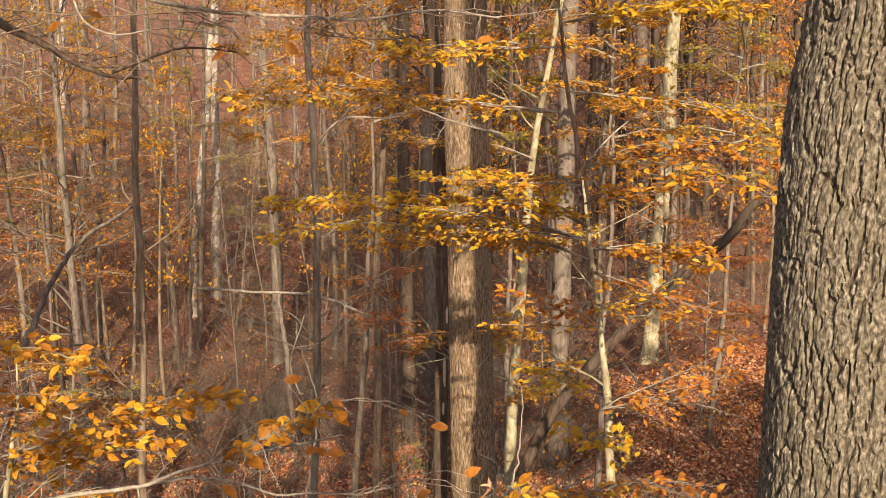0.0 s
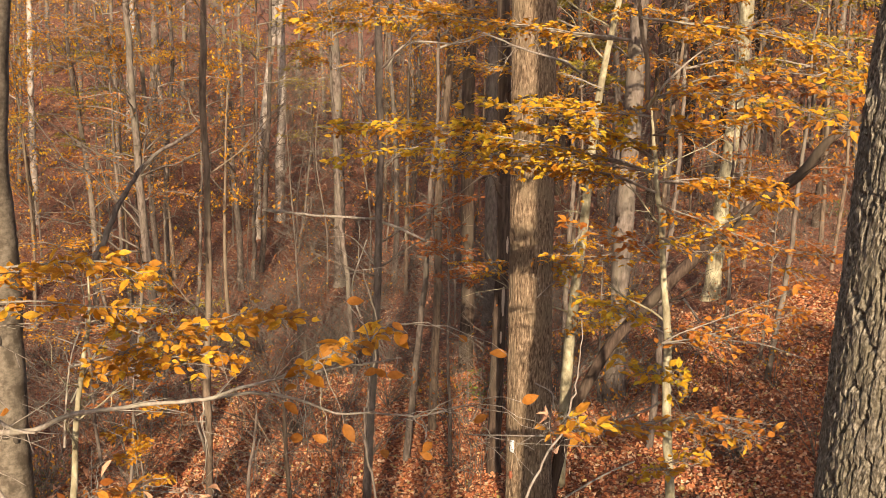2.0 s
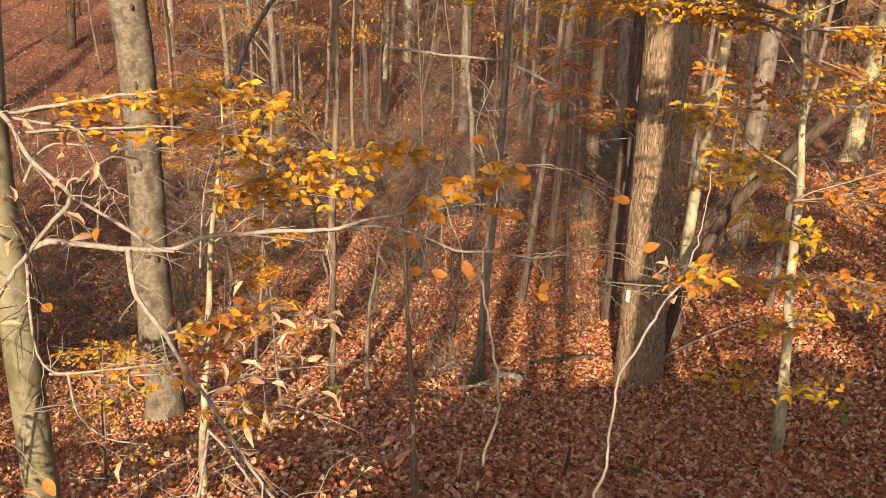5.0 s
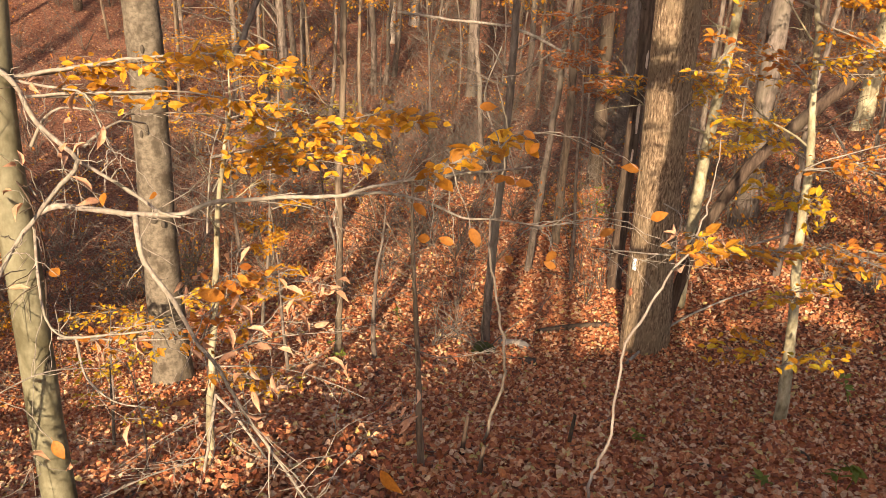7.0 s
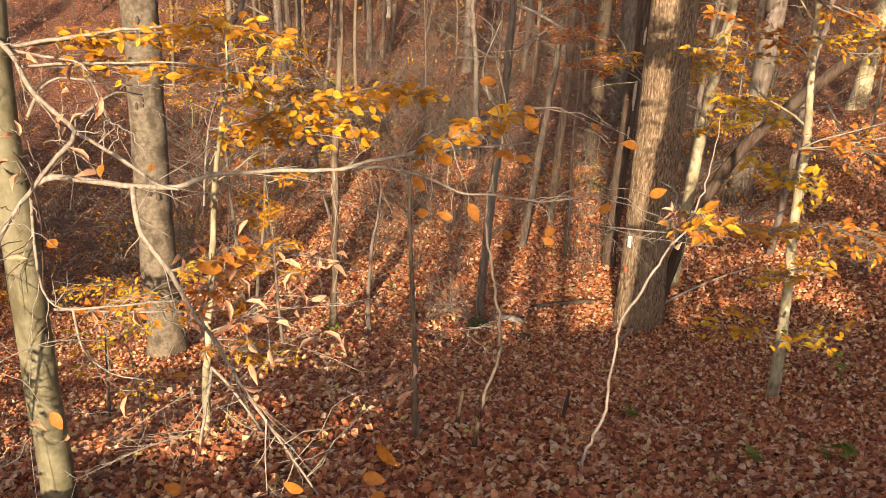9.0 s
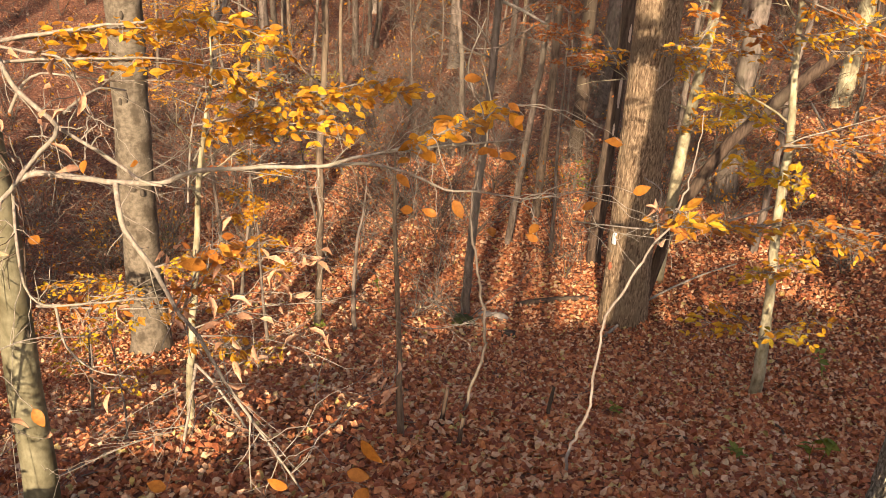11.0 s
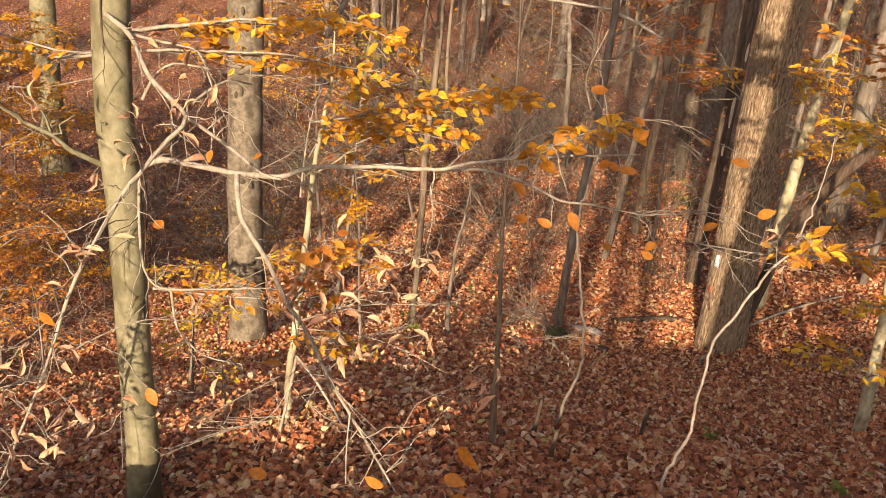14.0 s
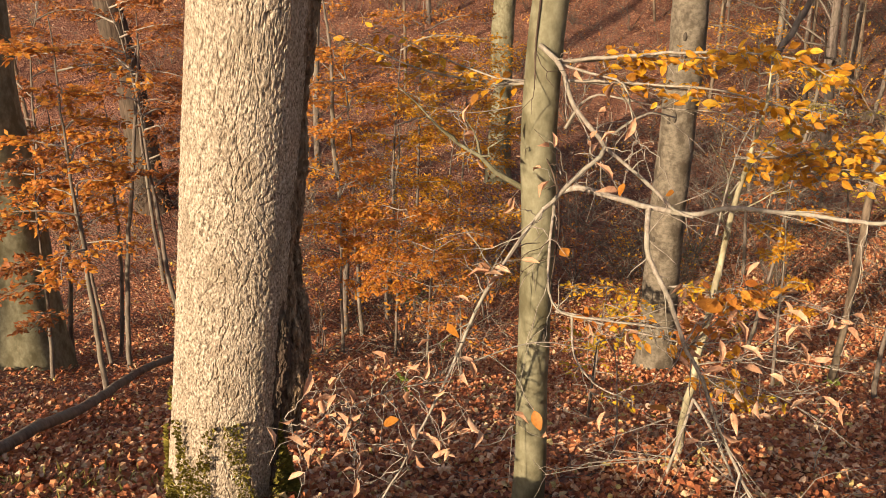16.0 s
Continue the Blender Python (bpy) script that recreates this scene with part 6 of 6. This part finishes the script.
patch(TREES[2], "blaze", (0.364, 10.017), -4.016, -3.863, 0.252, -2.40, 0.118, PAINT, "pale blue-white painted trail blaze")
patch(TREES[2], "stain", (0.376, 10.015), -4.327, -4.228, 0.260, -2.48, 0.100, RUST, "rusty paint stain")
patch(TREES[3], "bare_wood", (0.004, 11.990), -3.052, -2.416, 0.086, -1.159, 0.344, BARE, "bare pale wood without bark")
patch(TREES[3], "bare_wood", (0.014, 11.990), -2.231, -1.916, 0.086, -0.817, 0.298, BARE, "bare pale wood without bark")
patch(TREES[3], "bare_wood", (-0.003, 11.990), -3.398, -3.109, 0.086, -1.295, 0.261, BARE, "bare pale wood without bark")
patch(TREES[5], "scar", (-4.846, 8.684), -2.583, -2.463, 0.204, -1.315, 0.106, SCAR, "dark branch scar")
patch(TREES[5], "scar", (-4.846, 8.684), -2.608, -2.528, 0.204, -1.621, 0.091, SCAR, "dark branch scar")
patch(TREES[5], "scar", (-4.849, 8.681), -3.532, -3.463, 0.204, -1.350, 0.219, SCAR, "dark branch scar")
patch(TREES[5], "scar", (-4.849, 8.681), -3.588, -3.505, 0.204, -0.867, 0.141, SCAR, "dark branch scar")
patch(TREES[5], "scar", (-4.847, 8.683), -3.925, -3.856, 0.204, -1.789, 0.127, SCAR, "dark branch scar")
patch(TREES[5], "scar", (-4.856, 8.682), -0.731, -0.653, 0.204, -1.357, 0.103, SCAR, "dark branch scar")
patch(TREES[5], "scar", (-4.851, 8.685), -0.989, -0.924, 0.204, -1.112, 0.103, SCAR, "dark branch scar")
patch(TREES[5], "scar", (-4.841, 8.689), -1.756, -1.664, 0.204, -1.254, 0.119, SCAR, "dark branch scar")
patch(TREES[1], "scar", (-2.600, 3.450), -2.237, -2.159, 0.076, -0.297, 0.127, SCAR, "dark bark crack")


def lump(name, at, size, material, label, category, seed, amount=0.25):
    """A rounded, uneven block lying half in the litter."""
    bm = bmesh.new()
    bmesh.ops.create_icosphere(bm, subdivisions=3, radius=1.0)
    for w in bm.verts:
        k = 1 + amount * noise.noise(w.co * 1.3 + Vector((seed, 0, 0))) + amount * 0.4 * noise.noise(w.co * 4 + Vector((0, seed, 0)))
        w.co = Vector((w.co.x * size[0], w.co.y * size[1], max(w.co.z, -0.5) * size[2])) * k
    me = bpy.data.meshes.new(name)
    bm.to_mesh(me)
    bm.free()
    for q in me.polygons:
        q.use_smooth = True
    me.materials.append(material)
    ob = new(name, me)
    ob.location = at
    return tagged(ob, label, category)


def fallen(name, path, r0, r1, material, label):
    rng = dice()
    pts, s = spline(path, 0.06)
    v, f = tube(twist(rng, pts, r0 * 0.35), (r0 + (r1 - r0) * s) * (1 + rng.normal(0, 0.05, len(s))), 10)
    ob = link_mesh(name, v, f, material)
    return tagged(ob, label, "log" if r0 > 0.03 else "stick")


def on_ground(x, y, up=0.0):
    return (x, y, level(x, y) + up)


def herb(at, height, n, size, label):
    """A small green plant: a few stems with broad leaves."""
    rng = dice()
    thing = tagged(new("plant"), label, "plant")
    thing.location = at
    for _ in range(max(2, n // 6)):
        tip = np.array(at) + np.array([rng.normal(0, height * 0.35), rng.normal(0, height * 0.35), height * rng.uniform(0.7, 1.1)])
        pts, s = spline([at, (np.array(at) + tip) / 2 + rng.normal(0, 0.02, 3), tip], 0.03)
        stem = link_mesh("stem", *tube(pts, 0.004 * (1 - 0.6 * s), 5), LEAF["green"], thing)
        spots = pts[rng.integers(len(pts) // 2, len(pts), 6)]
        way = rng.normal(0, 1, (6, 3)) * (1, 1, 0.3)
        blades = link_mesh("leaves", *leaves(rng, spots, way, size * rng.uniform(0.7, 1.2, 6), 0.4), LEAF["green"], thing)
        blades.parent, blades.matrix_parent_inverse = stem, Matrix.Identity(4)


lump("stone", on_ground(-1.05, 9.56, 0.020), (0.20, 0.10, 0.05), STONE, "flat pale stone lying in the leaf litter", "stone", 3)
lump("stump", on_ground(-1.34, 9.02, 0.010), (0.12, 0.11, 0.10), MOSS, "low mossy stump at the foot of a sapling", "stump", 5, 0.4)
# Added dark lump; no stump is known at this spot.
lump("stump", on_ground(-0.84, 8.97, 0.020), (0.11, 0.09, 0.035), BARK["dark"], "small dark rotten stump in the leaves", "stump", 8, 0.4)
fallen("fallen_log", [on_ground(-5.07, 1.46, 0.050), on_ground(-5.50, 1.99, 0.100), on_ground(-6.23, 2.74, 0.160), on_ground(-7.70, 4.10, 0.200), on_ground(-9.04, 5.51, 0.200)], 0.042, 0.030, BARK["twigbark"], "brown fallen log lying among leaves behind the oak")
fallen("fallen_stick", [on_ground(0.20, 9.44, 0.030), on_ground(0.65, 10.37, 0.060), on_ground(1.25, 10.97, 0.060), on_ground(1.77, 11.51, 0.040)], 0.018, 0.010, TWIG, "long thin grey stick lying on the leaves")
fallen("fallen_log", [on_ground(-0.85, 10.22, 0.020), on_ground(-0.56, 10.43, 0.050), on_ground(-0.22, 10.58, 0.050), on_ground(0.05, 10.66, 0.010)], 0.045, 0.03, BARK["dark"], "half-buried dark log across the slope")
fallen("fallen_stick", [on_ground(0.53, 5.28, 0.030), on_ground(0.68, 5.36, 0.040), on_ground(0.77, 5.24, 0.020)], 0.012, 0.008, BARK["dark"], "dark twig lying in the leaf litter")
fallen("fallen_stick", [on_ground(1.46, 6.44, 0.020), on_ground(1.46, 6.13, 0.040), on_ground(1.44, 5.85, 0.020)], 0.012, 0.006, BARK["dark"], "dark twig lying in the leaf litter")
fallen("fallen_log", [on_ground(-10.55, 25.62, 0.100), on_ground(-9.30, 25.18, 0.120), on_ground(-8.21, 25.61, 0.100)], 0.16, 0.12, BARK["dark"], "old dark log in the bottom of the hollow")
herb(on_ground(1.38, 4.84, -0.010), 0.24, 8, 0.10, "pale green leafy seedling in the litter")
herb(on_ground(2.12, 7.82, -0.010), 0.30, 9, 0.08, "small yellow-green seedling in the litter")
herb(on_ground(0.36, 6.42, -0.010), 0.12, 12, 0.06, "low dark green tuft in the litter")
herb(on_ground(-2.67, 10.65, -0.010), 0.22, 14, 0.07, "bright green small plant on the slope")
herb(on_ground(-3.54, 7.87, -0.010), 0.20, 14, 0.07, "bright green small plant on the slope")
herb(on_ground(-2.74, 8.37, -0.010), 0.25, 14, 0.07, "green tuft round a sapling foot")
herb(on_ground(1.00, 4.94, -0.010), 0.10, 6, 0.07, "green sprig in the leaf litter")
herb(on_ground(-5.19, 5.05, -0.010), 0.22, 16, 0.08, "dark green low plant in the hollow")
herb(on_ground(-9.75, 3.73, -0.010), 0.25, 10, 0.08, "green plant at the foot of a beech")
herb(on_ground(-7.69, 8.10, -0.010), 0.20, 14, 0.07, "bright green small plant on the slope")
tagged(fallen("dead_stub", [on_ground(-0.83, 4.98, -0.05), on_ground(-0.80, 4.98, 0.28)], 0.018, 0.011, BARK["dark"], "short dark broken stem standing in the litter"), category="stub")
tagged(fallen("dead_stub", [on_ground(-0.20, 5.71, -0.05), on_ground(-0.17, 5.71, 0.26)], 0.018, 0.011, BARK["dark"], "short dark broken stem standing in the litter"), category="stub")
tagged(fallen("dead_stub", [on_ground(-0.66, 4.60, -0.05), on_ground(-0.63, 4.60, 0.20)], 0.018, 0.011, BARK["dark"], "short dark broken stem standing in the litter"), category="stub")


def moss_on(thing, axis, foot, radius):
    """Moss creeping up the foot of a trunk: many short tufts in uneven patches."""
    rng = dice()
    spots, ways = [], []
    while len(spots) < 9000:
        a, h = rng.uniform(0, 6.283), rng.random() ** 1.7 * 0.62
        if noise.noise((math.cos(a) * 2.6, math.sin(a) * 2.6, h * 2.2)) < -0.12 + h * 0.75:
            continue
        r = radius * (1 + 0.30 * math.exp(-h / 0.25)) + 0.004
        spots.append((axis[0] + math.cos(a) * r, axis[1] + math.sin(a) * r, foot + h))
        ways.append((math.cos(a) * 0.7, math.sin(a) * 0.7, 0.6))
    v, f = leaves(rng, np.array(spots), np.array(ways), rng.uniform(0.014, 0.034, len(spots)), 1.0, (SMALL_V, SMALL_F))
    tagged(link_mesh("moss", v, f, LEAF["moss"], thing, "olive-green moss on the bark", smooth=False), kind="stuff")


def burl(thing, at):
    """A dark knotty swelling low on the trunk."""
    pts = [(0, 0, -0.20), (0.015, 0, -0.08), (0.03, 0, 0.03), (0.01, 0, 0.14), (-0.02, 0, 0.26)]
    path, s = spline([np.array(at) + np.array(q) for q in pts], 0.012)
    r = 0.075 * np.sin(math.pi * (0.06 + 0.88 * s)) ** 0.8
    v, f, plate = barky(path, r, 70, 0.022, 0.07, 0.014, 0.004)
    knob = link_mesh("burl", v, f, BARK["oak"], thing, "dark knotty burl on the trunk")
    knob.data.attributes.new("plate", "FLOAT", "POINT").data.foreach_set("value", plate.astype(np.float32))


def grass_tuft(at, n):
    rng = dice()
    p = np.array(at) + np.c_[rng.normal(0, 0.22, n), rng.normal(0, 0.16, n), np.zeros(n)]
    p[:, 2] = [level(a, b) for a, b in p[:, :2]]
    v, f = leaves(rng, p, np.array([0, 0, 1.0]) + rng.normal(0, 0.35, (n, 3)), rng.uniform(0.05, 0.13, n), 1.0, (SMALL_V * (1, 0.20, 1), SMALL_F))
    tagged(link_mesh("grass", v, f, LEAF["grass"], smooth=False), "tuft of short yellow-green grass among leaves", "grass", kind="stuff")


burl(TREES[0], (-3.30, 2.42, -2.21))
moss_on(TREES[0], (-3.40, 2.14), -2.97, 0.245)
# Coarse ridges on the side away from the sun, darkened to paint its shade.
bark_ridge(TREES[0], [(-3.07, 2.41, -0.41), (-3.10, 2.38, -0.80), (-3.13, 2.34, -1.10), (-3.15, 2.31, -1.47), (-3.15, 2.32, -1.79), (-3.15, 2.31, -2.13), (-3.19, 2.26, -2.48), (-3.20, 2.24, -2.77)], 0.040, "dark")
bark_ridge(TREES[0], [(-3.10, 2.49, -0.42), (-3.13, 2.46, -0.89), (-3.16, 2.42, -1.25), (-3.18, 2.39, -1.64), (-3.17, 2.40, -1.94), (-3.18, 2.39, -2.30), (-3.22, 2.33, -2.60), (-3.23, 2.32, -2.86)], 0.046, "furrowed")
bark_ridge(TREES[0], [(-3.14, 2.57, -0.43), (-3.17, 2.54, -0.91), (-3.20, 2.50, -1.28), (-3.22, 2.47, -1.76), (-3.22, 2.48, -1.99), (-3.22, 2.47, -2.29), (-3.26, 2.42, -2.60)], 0.044, "furrowed")
# Ridges in the trunk's own bark, added along its shaded left edge.
bark_ridge(OAK, [(0.82, 2.14, -2.00), (0.83, 2.16, -1.20), (0.85, 2.17, 0.00), (0.90, 2.17, 0.60), (0.87, 2.19, 1.80), (0.84, 2.21, 3.00)], 0.020, "ridged")
bark_ridge(OAK, [(0.83, 2.20, -2.00), (0.84, 2.22, -1.20), (0.87, 2.22, 0.00), (0.91, 2.22, 0.60), (0.88, 2.24, 1.80), (0.85, 2.26, 3.00)], 0.020, "ridged")
grass_tuft(on_ground(-4.37, 1.83, 0.000), 45)
grass_tuft(on_ground(-4.51, 1.61, 0.000), 45)
grass_tuft(on_ground(-4.21, 2.00, 0.000), 45)


# Leaf litter.
def litter(name, count, x0, x1, y0, y1, size, seed, shape, tone="litter", bank=False):
    rng = np.random.default_rng(seed)
    x, y = rng.uniform(x0, x1, count), rng.uniform(y0, y1, count)
    down = (x < -0.8) | (y > 3.4)
    seen = ~down if bank else down
    x, y = x[seen], y[seen]
    count = len(x)
    z = np.array([level(a, b) for a, b in zip(x, y)]) + rng.uniform(0.0, 0.03, count)
    turn = rng.uniform(0, 6.283, count)
    v, f = leaves(rng, np.c_[x, y, z], np.c_[np.cos(turn), np.sin(turn), np.zeros(count)], rng.uniform(0.5, 1.35, count) * size, 0.75, shape, 0.4)
    tagged(link_mesh(name, v, f, LEAF[tone], smooth=False), "layer of brown and rust fallen leaves on the slope", "leaf litter", kind="stuff")


FALLEN_V = np.array([(0, 0, 0.02), (0.26, 0.34, 0.13), (0.34, -0.30, 0.06), (0.76, 0.29, 0.03), (0.68, -0.33, 0.14), (1.0, 0.02, 0.05)])
FALLEN_F = np.array([(0, 2, 1), (1, 2, 4), (1, 4, 3), (3, 4, 5)])
litter("leaf_litter", 165000, -7, 4.5, 0.6, 10.5, 0.052, 1, (FALLEN_V, FALLEN_F))
litter("leaf_litter", 46000, -14, -6, 0.6, 12, 0.058, 3, (SMALL_V, SMALL_F))
litter("leaf_litter", 90000, -8, 7, 10.4, 18, 0.064, 5, (FALLEN_V, FALLEN_F))
litter("leaf_litter", 70000, -26, 12, 12, 36, 0.10, 2, (SMALL_V, SMALL_F), "old")
litter("leaf_litter", 60000, -48, 24, 36, 62, 0.20, 8, (SMALL_V, SMALL_F), "old")
litter("leaf_litter", 40000, -50, -25, 2, 36, 0.16, 9, (SMALL_V, SMALL_F), "old")

litter("leaf_litter", 45000, -9, 7, -6, 3.6, 0.065, 4, (SMALL_V, SMALL_F), "litter", True)
litter("leaf_litter", 18000, -9, -0.8, -6, 0.7, 0.065, 6, (SMALL_V, SMALL_F))


def twig_litter(count):
    """Small broken twigs strewn over the leaves."""
    rng = dice()
    pieces = []
    for _ in range(count):
        x, y, turn, long = rng.uniform(-6, 4), rng.uniform(2.5, 10.5), rng.uniform(0, 6.283), rng.uniform(0.08, 0.5)
        u = np.linspace(-0.5, 0.5, 6) * long
        q = np.array([(x + math.cos(turn) * a, y + math.sin(turn) * a, level(x + math.cos(turn) * a, y + math.sin(turn) * a) + 0.022) for a in u])
        q += rng.normal(0, long * 0.02, (6, 3)) * (1, 1, 0.3)
        pieces.append(tube(q, np.linspace(0.004, 0.002, 6) * rng.uniform(0.6, 1.4), 5))
    tagged(link_mesh("twig_litter", *gather(pieces), BARK["grey"]), "small broken grey twigs strewn over the leaves", "twigs", kind="stuff")


twig_litter(260)
